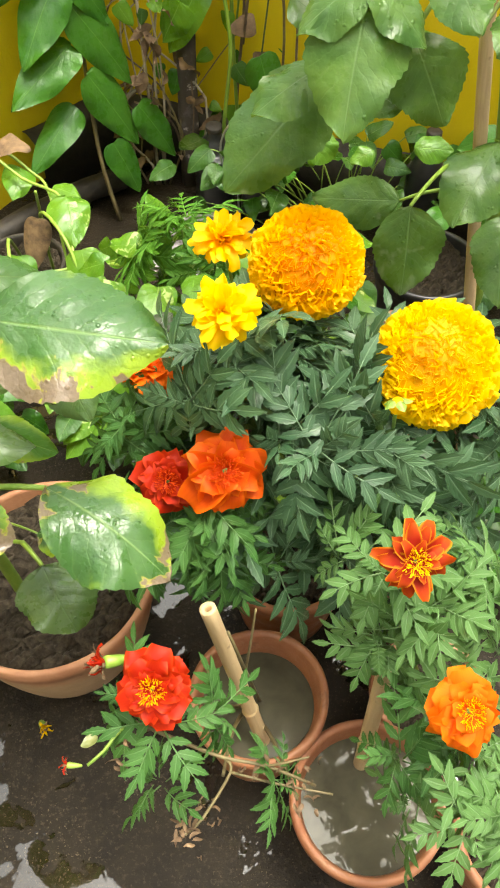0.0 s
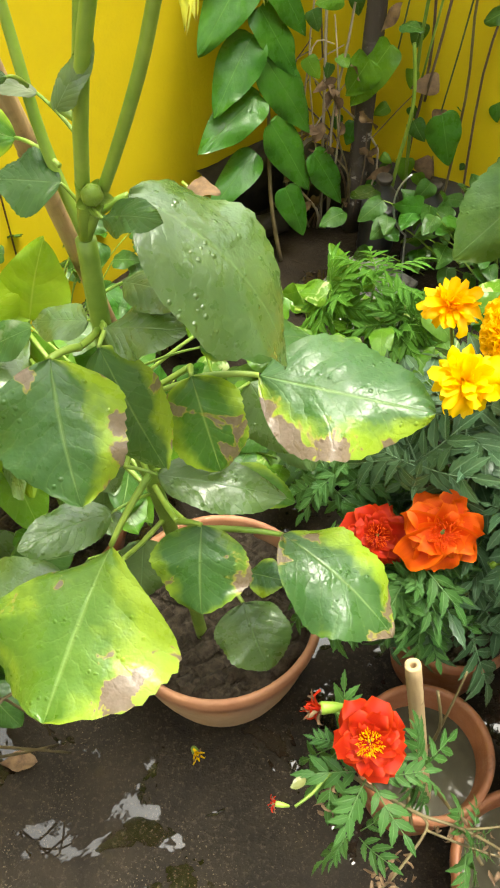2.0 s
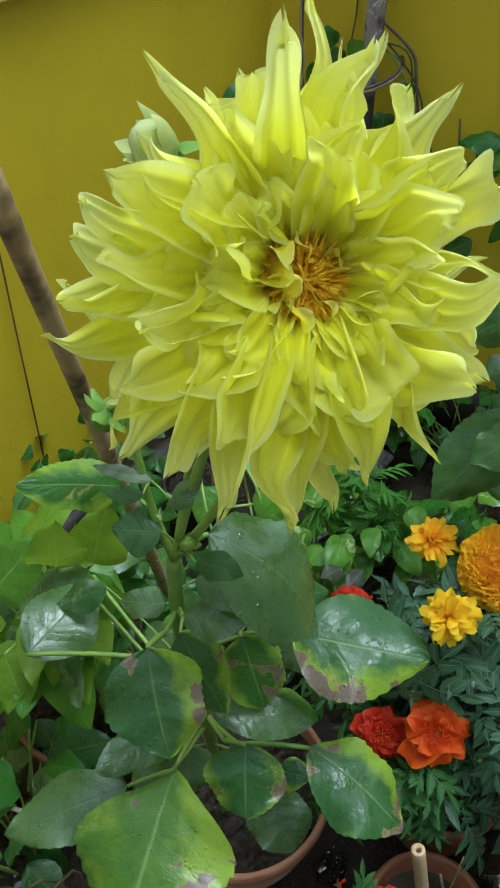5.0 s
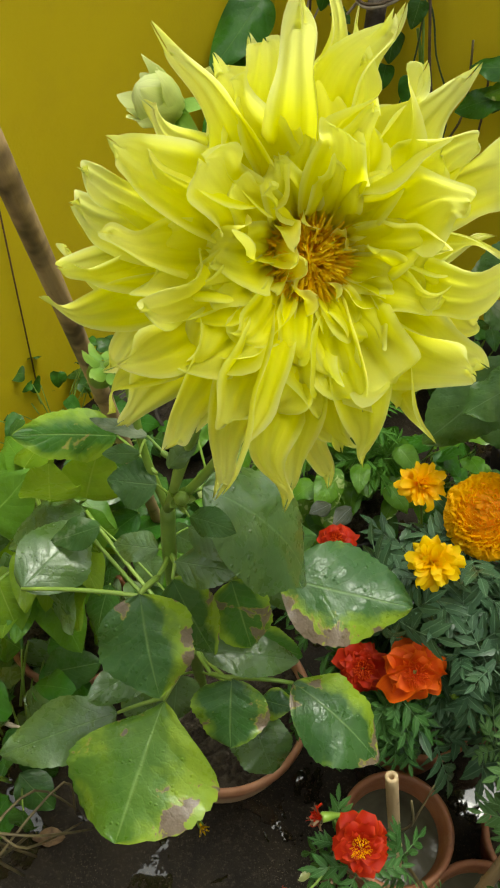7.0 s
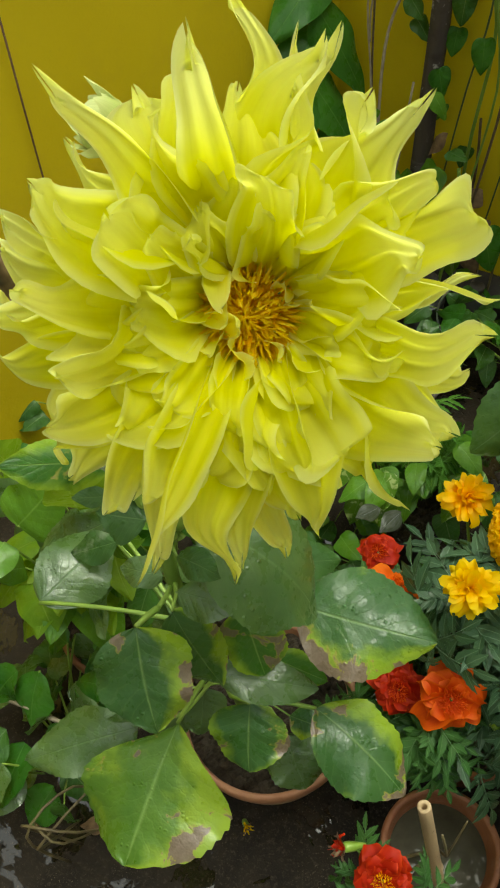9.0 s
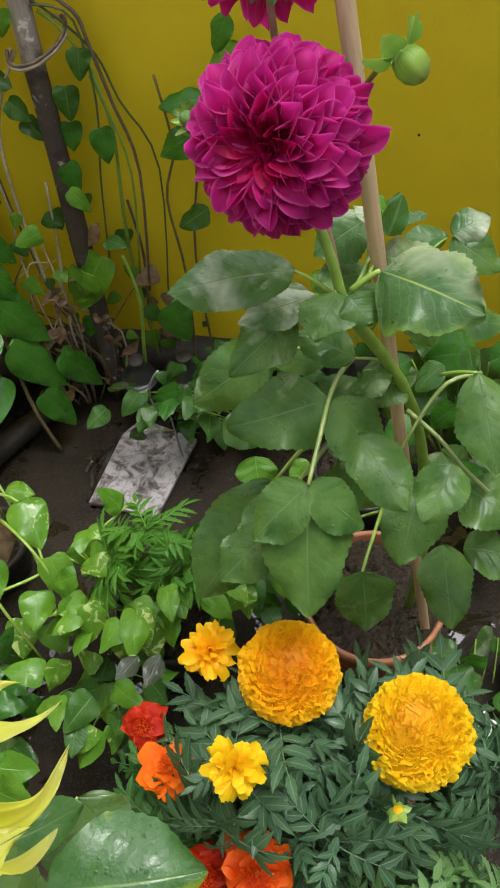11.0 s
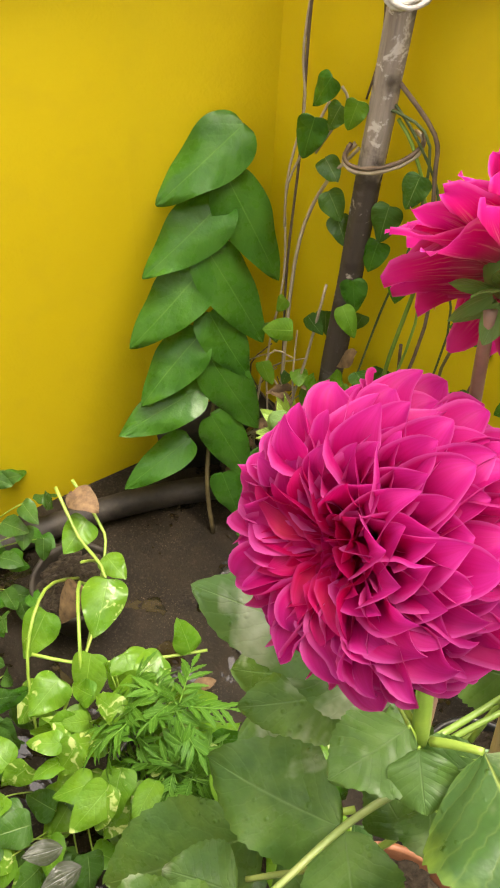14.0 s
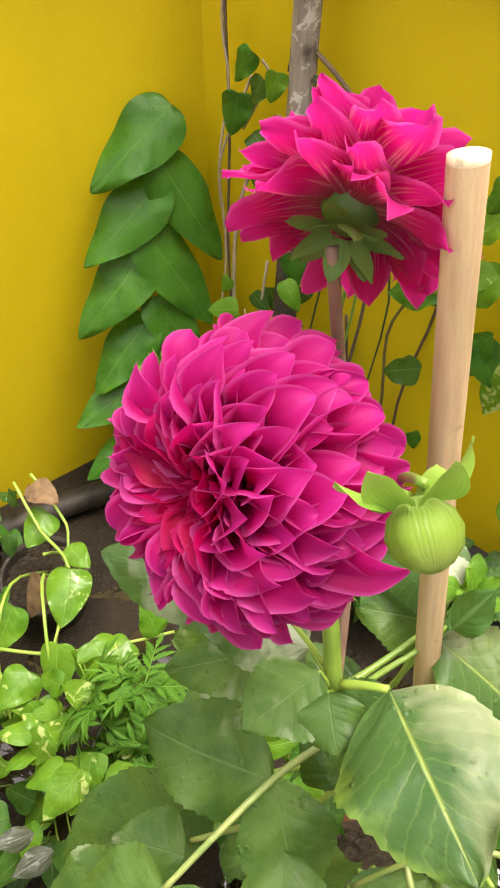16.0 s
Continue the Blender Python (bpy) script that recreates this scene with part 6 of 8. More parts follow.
stem("petiole", [(-0.298, 0.393, 1.003), (-0.307, 0.397, 1.005), (-0.316, 0.400, 1.009)], 0.0030, 0.0026, STALK_PALE, dahlia, "", 6)
leaf(dahlia, (-0.372, 0.460, 0.945), (-0.450, 0.420, 0.985), 0.050, DAHLIA_LIME, (0.182, -0.484, 1.024), stalk=(-0.325, 0.412, 0.960), stalk_mat=STALK_PALE)
leaf(dahlia, (-0.327, 0.376, 1.036), (-0.353, 0.366, 1.044), 0.014, DAHLIA_PALE, (0.182, -0.484, 1.024), stalk=(-0.330, 0.405, 1.015), stalk_mat=STALK_PALE)
leaf(dahlia, (-0.500, 0.420, 0.690), (-0.446, 0.520, 0.690), 0.085, DAHLIA, (0.10, -0.5, 0.9), stalk=(-0.318, 0.421, 0.700), stalk_mat=STALK_PALE)
leaf(dahlia, (-0.306, 0.379, 1.017), (-0.282, 0.391, 1.048), 0.017, DAHLIA, (0.151, -0.482, 1.043), stalk=(-0.296, 0.392, 1.012), stalk_mat=STALK_PALE)
leaf(dahlia, (-0.332, 0.420, 1.002), (-0.383, 0.429, 1.004), 0.012, DAHLIA_PALE, (0.168, -0.485, 1.031), stalk=(-0.301, 0.396, 0.988), stalk_mat=STALK_PALE)
leaf(dahlia, (-0.302, 0.423, 0.859), (-0.239, 0.386, 0.885), 0.034, DAHLIA, (0.116, -0.422, 1.131), stalk=(-0.319, 0.412, 0.852), stalk_mat=STALK_PALE)
leaf(dahlia, (-0.324, 0.408, 0.518), (-0.322, 0.368, 0.461), 0.066, DAHLIA, (0.096, -0.284, 1.240), stalk=(-0.308, 0.443, 0.505), stalk_mat=STALK_PALE)
leaf(dahlia, (-0.225, 0.512, 0.662), (-0.183, 0.476, 0.602), 0.059, DAHLIA, (0.030, -0.386, 1.178), stalk=(-0.314, 0.430, 0.619), stalk_mat=STALK_PALE)
leaf(dahlia, (-0.253, 0.436, 0.785), (-0.216, 0.442, 0.785), 0.023, DAHLIA_LIME, (0.062, -0.399, 1.164), stalk=(-0.319, 0.416, 0.761), stalk_mat=STALK_PALE)
leaf(dahlia, (-0.255, 0.476, 0.766), (-0.168, 0.499, 0.733), 0.052, DAHLIA_PALE, (0.059, -0.410, 1.154), stalk=(-0.319, 0.418, 0.735), stalk_mat=STALK_PALE)
leaf(dahlia, (-0.354, 0.407, 0.675), (-0.334, 0.389, 0.632), 0.047, DAHLIA, (0.136, -0.331, 1.202), stalk=(-0.316, 0.425, 0.660), stalk_mat=STALK_PALE)
leaf(dahlia, (-0.214, 0.407, 0.475), (-0.171, 0.396, 0.486), 0.042, DAHLIA_SICK, (0.019, -0.274, 1.253), stalk=(-0.305, 0.450, 0.440), stalk_mat=STALK_PALE)
leaf(dahlia, (-0.419, 0.488, 0.735), (-0.478, 0.478, 0.697), 0.037, DAHLIA_PALE, (0.183, -0.385, 1.142), stalk=(-0.318, 0.421, 0.692), stalk_mat=STALK_PALE)
leaf(dahlia, (-0.197, 0.543, 0.618), (-0.157, 0.490, 0.558), 0.065, DAHLIA, (0.009, -0.384, 1.181), stalk=(-0.311, 0.436, 0.563), stalk_mat=STALK_PALE)
leaf(dahlia, (-0.390, 0.402, 0.472), (-0.350, 0.379, 0.422), 0.057, DAHLIA, (0.133, -0.264, 1.242), stalk=(-0.304, 0.450, 0.437), stalk_mat=STALK_PALE)
stem("petiole", [(-0.312, 0.433, 0.588), (-0.387, 0.495, 0.611), (-0.462, 0.556, 0.656)], 0.0030, 0.0026, STALK_PALE, dahlia, "", 6)
leaf(dahlia, (-0.462, 0.556, 0.656), (-0.562, 0.518, 0.591), 0.075, DAHLIA, (0.156, -0.338, 1.191))
leaf(mag, (0.195, 0.834, 1.030), (0.262, 0.752, 1.039), 0.096, DAHLIA_SHEEN, (-0.104, -0.373, 1.193), serr=0.035, arch=.17, wave=.08, stalk=(0.169, 0.835, 1.010), stalk_mat=STALK_PALE)
leaf(mag, (0.202, 0.840, 1.003), (0.169, 0.818, 0.984), 0.042, MAGENTA_LEAF, (-0.108, -0.364, 1.197), serr=0.035, stalk=(0.165, 0.838, 0.985), stalk_mat=STALK_PALE)
leaf(mag, (0.216, 0.893, 0.992), (0.304, 0.878, 0.950), 0.066, DAHLIA_SHEEN, (-0.127, -0.383, 1.182), serr=0.05, arch=.24, wave=.1, stalk=(0.172, 0.842, 0.975), stalk_mat=STALK)
leaf(mag, (0.226, 0.960, 0.985), (0.163, 0.950, 0.955), 0.060, DAHLIA_PALE, (-0.05, -0.45, 1.1), serr=0.04, stalk=(0.200, 0.880, 0.930), stalk_mat=STALK)
leaf(mag, (0.224, 0.940, 0.925), (0.160, 0.930, 0.935), 0.058, MAGENTA_LEAF, (-0.05, -0.45, 1.1), serr=0.04, stalk=(0.190, 0.870, 0.900), stalk_mat=STALK)
leaf(mag, (0.268, 0.930, 0.920), (0.292, 0.890, 0.840), 0.070, MAGENTA_LEAF, (-0.05, -0.6, 0.9), serr=0.04, stalk=(0.210, 0.880, 0.900), stalk_mat=STALK)
# a fresh side shoot beside the stake
stem("stem", [MN, (0.195, 0.880, 0.985), (0.226, 0.922, 1.000)], 0.0026, 0.0020, STALK, mag)
rng = np.random.default_rng(61)
for k in range(11):
    a, el = 2.4 * k, 0.25 + 0.09 * k
    out = Vector((math.cos(a) * math.cos(el), math.sin(a) * math.cos(el), math.sin(el)))
    size = 0.042 - 0.0022 * k
    b = Vector((0.229, 0.922, 1.000 + 0.0012 * k))
    leaf(mag, b, b + out * size, size * 0.5, (DAHLIA_PALE, LIME, LIME)[min(2, k // 4)], Vector((-out.x, -out.y, 1.0)), "ovate", 0.2, 0.1, 0.07, 0.1)
leaf(mag, (0.262, 0.886, 0.966), (0.304, 0.865, 0.939), 0.042, MAGENTA_LEAF, (-0.166, -0.381, 1.175), serr=0.035)
leaf(mag, (0.121, 0.861, 1.022), (0.004, 0.858, 1.030), 0.060, DAHLIA_PALE, (-0.009, -0.45, 1.15), serr=0.035, arch=.26, stalk=(0.160, 0.846, 0.992), stalk_mat=STALK_PALE)
leaf(mag, (0.141, 0.859, 0.989), (0.064, 0.853, 0.968), 0.040, DAHLIA_PALE, (-0.030, -0.378, 1.197), serr=0.035, stalk=(0.169, 0.838, 0.977), stalk_mat=STALK_PALE)
leaf(mag, (0.121, 0.868, 0.958), (0.050, 0.829, 0.923), 0.055, MAGENTA_LEAF, (-0.005, -0.370, 1.202), serr=0.035)
leaf(mag, (0.181, 0.843, 0.902), (0.127, 0.874, 0.924), 0.048, MAGENTA_LEAF, (-0.071, -0.320, 1.225), serr=0.035, stalk=(0.209, 0.841, 0.893), stalk_mat=STALK_PALE)
leaf(mag, (0.141, 0.798, 0.901), (0.036, 0.800, 0.868), 0.082, MAGENTA_LEAF, (-0.032, -0.40, 1.15), serr=0.035, arch=.12)
leaf(mag, (0.105, 0.911, 0.862), (0.009, 0.905, 0.795), 0.074, MAGENTA_LEAF, (-0.05, -0.5, 1.05), serr=0.035, stalk=(0.180, 0.862, 0.885), stalk_mat=STALK_PALE)
leaf(mag, (0.144, 0.796, 0.901), (0.186, 0.742, 0.848), 0.070, MAGENTA_LEAF, (-0.042, -0.274, 1.247), serr=0.035)
leaf(mag, (0.163, 0.764, 0.877), (0.194, 0.682, 0.853), 0.062, MAGENTA_LEAF, (-0.051, -0.235, 1.260), serr=0.035)
leaf(mag, (0.089, 0.752, 0.775), (0.028, 0.747, 0.768), 0.061, MAGENTA_LEAF, (0.027, -0.195, 1.274), serr=0.035)
leaf(mag, (0.100, 0.712, 0.885), (0.036, 0.690, 0.848), 0.058, MAGENTA_LEAF, (0.011, -0.178, 1.279), serr=0.035)
leaf(mag, (0.099, 0.712, 0.885), (0.146, 0.676, 0.842), 0.056, MAGENTA_LEAF, (0.009, -0.178, 1.279), serr=0.035)
leaf(mag, (0.065, 0.722, 0.801), (0.001, 0.686, 0.769), 0.059, MAGENTA_LEAF, (0.053, -0.173, 1.278), serr=0.035)
leaf(mag, (0.252, 0.719, 0.860), (0.210, 0.668, 0.843), 0.057, MAGENTA_LEAF, (-0.147, -0.181, 1.263), serr=0.035)
leaf(mag, (0.292, 0.785, 0.914), (0.286, 0.694, 0.867), 0.061, MAGENTA_LEAF, (-0.197, -0.261, 1.225), serr=0.035, stalk=(0.267, 0.814, 0.884), stalk_mat=STALK_PALE)
leaf(mag, (0.350, 1.024, 0.875), (0.299, 1.035, 0.881), 0.034, DAHLIA_PALE, (-0.212, -0.427, 1.129), serr=0.035, stalk=(0.304, 0.981, 0.890), stalk_mat=STALK_PALE)
leaf(mag, (0.356, 1.027, 0.878), (0.406, 1.035, 0.887), 0.047, DAHLIA_PALE, (-0.217, -0.430, 1.125), serr=0.035)
leaf(mag, (0.356, 1.024, 0.875), (0.404, 0.980, 0.844), 0.058, MAGENTA_LEAF, (-0.217, -0.426, 1.128), serr=0.035)
leaf(mag, (0.344, 1.040, 0.824), (0.398, 0.988, 0.773), 0.062, MAGENTA_LEAF, (-0.195, -0.418, 1.141), serr=0.035)
leaf(mag, (0.345, 0.946, 0.814), (0.403, 0.928, 0.803), 0.047, MAGENTA_LEAF, (-0.205, -0.353, 1.179), serr=0.035)
leaf(mag, (0.329, 0.840, 0.793), (0.385, 0.815, 0.776), 0.049, MAGENTA_LEAF, (-0.198, -0.267, 1.222), serr=0.035)
leaf(mag, (0.221, 0.890, 1.018), (0.237, 0.902, 1.053), 0.025, MARI_MID, (-0.128, -0.415, 1.161), serr=0.035)
leaf(mag, (0.272, 0.685, 0.732), (0.334, 0.667, 0.721), 0.058, MAGENTA_LEAF, (-0.144, -0.122, 1.276), serr=0.035)
leaf(mag, (0.241, 0.859, 0.842), (0.201, 0.837, 0.823), 0.055, MAGENTA_LEAF, (-0.125, -0.307, 1.223), serr=0.035, stalk=(0.236, 0.843, 0.836), stalk_mat=STALK_PALE)
leaf(mag, (0.368, 0.779, 0.684), (0.394, 0.726, 0.643), 0.067, MAGENTA_LEAF, (-0.210, -0.189, 1.245), serr=0.035)
leaf(mag, (0.156, 0.777, 0.721), (0.109, 0.799, 0.737), 0.058, MAGENTA_LEAF, (-0.035, -0.203, 1.271), serr=0.035)
leaf(mag, (0.041, 0.889, 0.779), (0.083, 0.862, 0.760), 0.054, MAGENTA_LEAF, (0.071, -0.311, 1.229), serr=0.035)
leaf(mag, (0.099, 0.712, 0.880), (0.074, 0.621, 0.791), 0.084, MAGENTA_LEAF, (-0.10, -0.62, 0.85), serr=0.035)
leaf(mag, (0.085, 0.806, 0.755), (-0.022, 0.723, 0.653), 0.100, MAGENTA_LEAF, (-0.10, -0.62, 0.85), serr=0.035, stalk=(0.150, 0.850, 0.775), stalk_mat=STALK_PALE)
leaf(mag, (0.159, 0.800, 0.788), (0.201, 0.770, 0.708), 0.086, MAGENTA_LEAF, (-0.05, -0.66, 0.80), serr=0.035, stalk=(0.190, 0.842, 0.815), stalk_mat=STALK_PALE)
leaf(mag, (0.173, 0.724, 0.641), (0.177, 0.685, 0.547), 0.078, MAGENTA_LEAF, (-0.131, -0.75, 0.70), serr=0.035, stalk=(0.240, 0.834, 0.620), stalk_mat=STALK_PALE)
leaf(mag, (0.185, 0.838, 0.558), (0.080, 0.883, 0.516), 0.069, MAGENTA_LEAF, (-0.127, -0.581, 1.006), serr=0.035, stalk=(0.240, 0.834, 0.579), stalk_mat=STALK_PALE)
leaf(mag, (0.287, 0.839, 0.643), (0.230, 0.741, 0.599), 0.085, MAGENTA_LEAF, (-0.203, -0.596, 0.957), serr=0.035, stalk=(0.286, 0.845, 0.641), stalk_mat=STALK_PALE)
leaf(mag, (0.291, 0.753, 0.607), (0.277, 0.661, 0.555), 0.071, MAGENTA_LEAF, (-0.215, -0.559, 1.002), serr=0.035)
leaf(mag, (0.086, 0.966, 0.574), (0.083, 0.926, 0.546), 0.060, LIME, (-0.054, -0.623, 0.964), "round", serr=0.035)
leaf(mag, (0.164, 0.960, 0.545), (0.134, 0.944, 0.534), 0.027, LIME, (-0.103, -0.609, 0.975), serr=0.035)
leaf(mag, (0.218, 0.963, 0.548), (0.271, 0.958, 0.544), 0.038, LIME, (-0.136, -0.606, 0.970), serr=0.035)
leaf(mag, (0.183, 0.898, 0.863), (0.102, 0.898, 0.858), 0.046, MAGENTA_LEAF, (-0.238, -0.547, 1.005), serr=0.035)
leaf(mag, (0.197, 0.858, 0.859), (0.227, 0.842, 0.850), 0.045, MAGENTA_LEAF, (-0.254, -0.529, 1.018), serr=0.035, stalk=(0.231, 0.843, 0.846), stalk_mat=STALK_PALE)
leaf(mag, (0.154, 0.837, 1.011), (0.126, 0.790, 1.000), 0.053, MAGENTA_LEAF, (-0.088, -0.357, 1.203), serr=0.035, stalk=(0.165, 0.838, 0.985), stalk_mat=STALK_PALE)
leaf(mag, (0.163, 0.826, 1.014), (0.178, 0.797, 1.002), 0.040, MAGENTA_LEAF, (-0.102, -0.347, 1.207), serr=0.035, stalk=(0.165, 0.838, 0.985), stalk_mat=STALK_PALE)
leaf(mag, (0.134, 0.881, 0.983), (0.101, 0.861, 0.955), 0.047, MAGENTA_LEAF, (-0.058, -0.385, 1.191), serr=0.035)
leaf(mag, (0.194, 0.844, 0.878), (0.206, 0.814, 0.868), 0.047, MAGENTA_LEAF, (-0.083, -0.310, 1.228), serr=0.035, stalk=(0.220, 0.842, 0.869), stalk_mat=STALK_PALE)
leaf(mag, (0.189, 0.830, 0.842), (0.148, 0.855, 0.859), 0.046, MAGENTA_LEAF, (-0.074, -0.284, 1.240), serr=0.035)
leaf(mag, (0.345, 0.902, 0.588), (0.311, 0.852, 0.547), 0.056, MAGENTA_LEAF, (-0.169, -0.258, 1.234), serr=0.035)
leaf(mag, (0.271, 0.720, 0.811), (0.311, 0.672, 0.800), 0.068, MAGENTA_LEAF, (-0.156, -0.170, 1.264), serr=0.035)
leaf(mag, (0.346, 0.732, 0.772), (0.305, 0.687, 0.761), 0.062, MAGENTA_LEAF, (-0.216, -0.168, 1.248), serr=0.035)
leaf(mag, (0.336, 0.710, 0.729), (0.359, 0.674, 0.727), 0.064, DAHLIA_PALE, (-0.199, -0.141, 1.259), serr=0.035)
# ---------------------------------------------------------------- climber on the canted wall
vine = thing("climber", (-0.300, 1.480, 0.02), "climbing plant with two ranks of glossy leaves against the yellow wall", "plant")
VA, VB = Vector((-0.325, 1.500, 0.17)), Vector((-0.365, 1.690, 0.79))
stem("stem", [(-0.295, 1.47, 0.0), VA, VA.lerp(VB, 0.5) + Vector((0, 0.01, 0)), VB], 0.005, 0.003, STALK_BROWN, vine)
# ---------------------------------------------------------------- pole with coiled roots
PA, PB = Vector(POLE_A), Vector(POLE_B)
v, f = tube([PA.lerp(PB, i / 14) for i in range(15)], [0.0215 - 0.0003 * i for i in range(15)], 14, True, 0.10)
pole = put("wooden_pole", mesh_ob("wooden_pole", v, f, POLE))
tagged(pole, "grey mildew-stained wooden pole leaning at the wall", "pole")
PD = (PB - PA).normalized()


def on_pole(z):
    return PA + PD * ((z - PA.z) / PD.z)


# a slack loop of white cloth strands, low in front and high behind the pole
c = on_pole(1.11)
tie = None
for k in range(4):
    ring = []
    for a in np.linspace(0.0, 6.2832, 30):
        low = 0.5 - 0.5 * math.sin(a)
        ring.append(c + Vector(((0.036 + 0.002 * k) * math.cos(a) + 0.002 * k, (0.030 + 0.002 * k) * math.sin(a), 0.045 - 0.088 * low ** 1.3 + 0.004 * math.sin(2 * a + 2 * k))))
    v, f = tube(ring, 0.0036, 7, False, 0.3)
    if tie is None:
        tie = put("cloth_tie", mesh_ob("cloth_tie", v, f, CLOTH))
        tagged(tie, "slack loop of white twisted cloth tied round the pole", "cloth")
    else:
        put("strand", mesh_ob("strand", v, f, CLOTH), tie)

creeper = thing("wall_creeper", (-0.10, 1.64, 0.0), "creeper with twisted stems and scattered leaves round the pole", "plant")
rngc = np.random.default_rng(9)


def rope(pts, r, mat, parent, name="runner"):
    return stem(name, pts, r, r * 0.8, mat, parent, "", 7)


for pts, r, mat in (
    ([(-0.02, 1.60, 0.0), (-0.035, 1.61, 0.20), (-0.02, 1.625, 0.40), (-0.03, 1.62, 0.55)], 0.0035, ROOT),
    ([(-0.03, 1.605, 0.10), (-0.045, 1.61, 0.45), (-0.03, 1.625, 0.7), (-0.05, 1.635, 0.80)], 0.004, STALK),
    ([(-0.215, 1.60, 0.0), (-0.225, 1.61, 0.30), (-0.235, 1.64, 0.62), (-0.215, 1.66, 0.75), (-0.16, 1.65, 0.85)], 0.0035, BARK_PALE),
    ([(-0.20, 1.59, 0.05), (-0.205, 1.60, 0.28), (-0.185, 1.61, 0.45), (-0.17, 1.62, 0.62)], 0.003, BARK_PALE),
    ([(-0.265, 1.70, 1.12), (-0.270, 1.70, 0.98), (-0.262, 1.69, 0.80), (-0.255, 1.66, 0.60), (-0.235, 1.63, 0.40)], 0.0025, ROOT),
    ([(-0.18, 1.70, 1.10), (-0.165, 1.70, 0.98), (-0.172, 1.69, 0.90)], 0.002, ROOT),
    ([(0.10, 1.58, 0.05), (0.085, 1.60, 0.40), (0.11, 1.605, 0.62), (0.10, 1.61, 0.75)], 0.0028, ROOT),
    ([(0.05, 1.57, 0.0), (0.06, 1.59, 0.35), (0.045, 1.60, 0.55), (0.07, 1.60, 0.66), (0.055, 1.605, 0.80)], 0.003, STALK_BROWN),
    ([(-0.07, 1.56, 0.02), (-0.06, 1.55, 0.20), (-0.045, 1.54, 0.36), (-0.06, 1.55, 0.48)], 0.0045, STALK_PALE),
):
    rope(pts, r, mat, creeper)
c = on_pole(0.868)
for k, (mat, r) in enumerate(((BARK_PALE, 0.0034), (ROOT, 0.0030))):
    v, f = tube([c + Vector((0.012 + 0.052 * math.cos(a), 0.034 * math.sin(a), 0.006 * k + 0.016 * math.sin(a + 0.5) + 0.014 * math.cos(a))) for a in np.linspace(2.6 + 0.2 * k, 7.2 - 0.5 * k, 24)], r, 7, True, 0.3)
    put("coil", mesh_ob("coil", v, f, mat), creeper)
for k in range(4):
    j = 0.022 * rngc.normal(size=6)
    w = 0.013 * k - 0.03
    rope([(c.x + 0.015 + j[0], c.y, c.z + 0.045 + j[1]), (c.x + 0.06 + j[2], c.y - 0.01, c.z + 0.050 + j[3] - 0.004 * k), (c.x + 0.095 + w * 0.6, c.y - 0.02, c.z + 0.012 + j[4]), (c.x + 0.115 + w, c.y - 0.03, c.z - 0.10), (c.x + 0.110 + w * 1.2 + j[5], c.y - 0.04, c.z - 0.24), (c.x + 0.085 + w + j[5], c.y - 0.05, c.z - 0.42 - 0.05 * k)], 0.0022 + 0.0006 * (k % 3), (SHADE_STALK, STALK, ROOT, SHADE_STALK)[k % 4], creeper)
for k in range(5):
    c = Vector((-0.245 + 0.012 * rngc.normal(), 1.60, 0.20 + 0.02 * rngc.normal()))
    v, f = tube([c + Vector((0.040 * math.cos(a) * (1 + 0.1 * k), 0.015 * math.sin(2 * a), 0.060 * math.sin(a))) for a in np.linspace(0.8, 4.6, 16)], 0.0035, 6, True, 0.2)
    put("coil", mesh_ob("coil", v, f, BARK_PALE if k % 2 else DEAD), creeper)
for k in range(34):
    z = 0.10 + 0.50 * rngc.random()
    x = -0.10 + 0.11 * rngc.normal() * (1 if z < 0.5 else 0.75)
    y = 1.60 + 0.02 * rngc.normal() + 0.05 * z
    size = 0.026 + 0.030 * rngc.random()
    b = Vector((x, y, z))
    d = Vector((rngc.normal() * 0.6, -0.15, -0.8 + 0.4 * rngc.normal())).normalized() * size
    leaf(creeper, b, b + d, size * 0.75, (SHADE_LEAF, LIME, VINE)[k % 3] if z > 0.45 else (LIME, VINE, SHADE_LEAF, DEAD)[k % 4], (0.2 * rngc.normal(), -0.9, 0.4), "heart", 0.12, 0.1, 0, 0.03, nu=10, nv=6)
hang = put("hanging_string", mesh_ob("hanging_string", *tube([(-0.757, 1.187, 1.09), (-0.766, 1.180, 0.80), (-0.772, 1.170, 0.50), (-0.778, 1.163, 0.20)], 0.0017, 6), STRING))
tagged(hang, "thin brown string hanging down the yellow wall", "string")

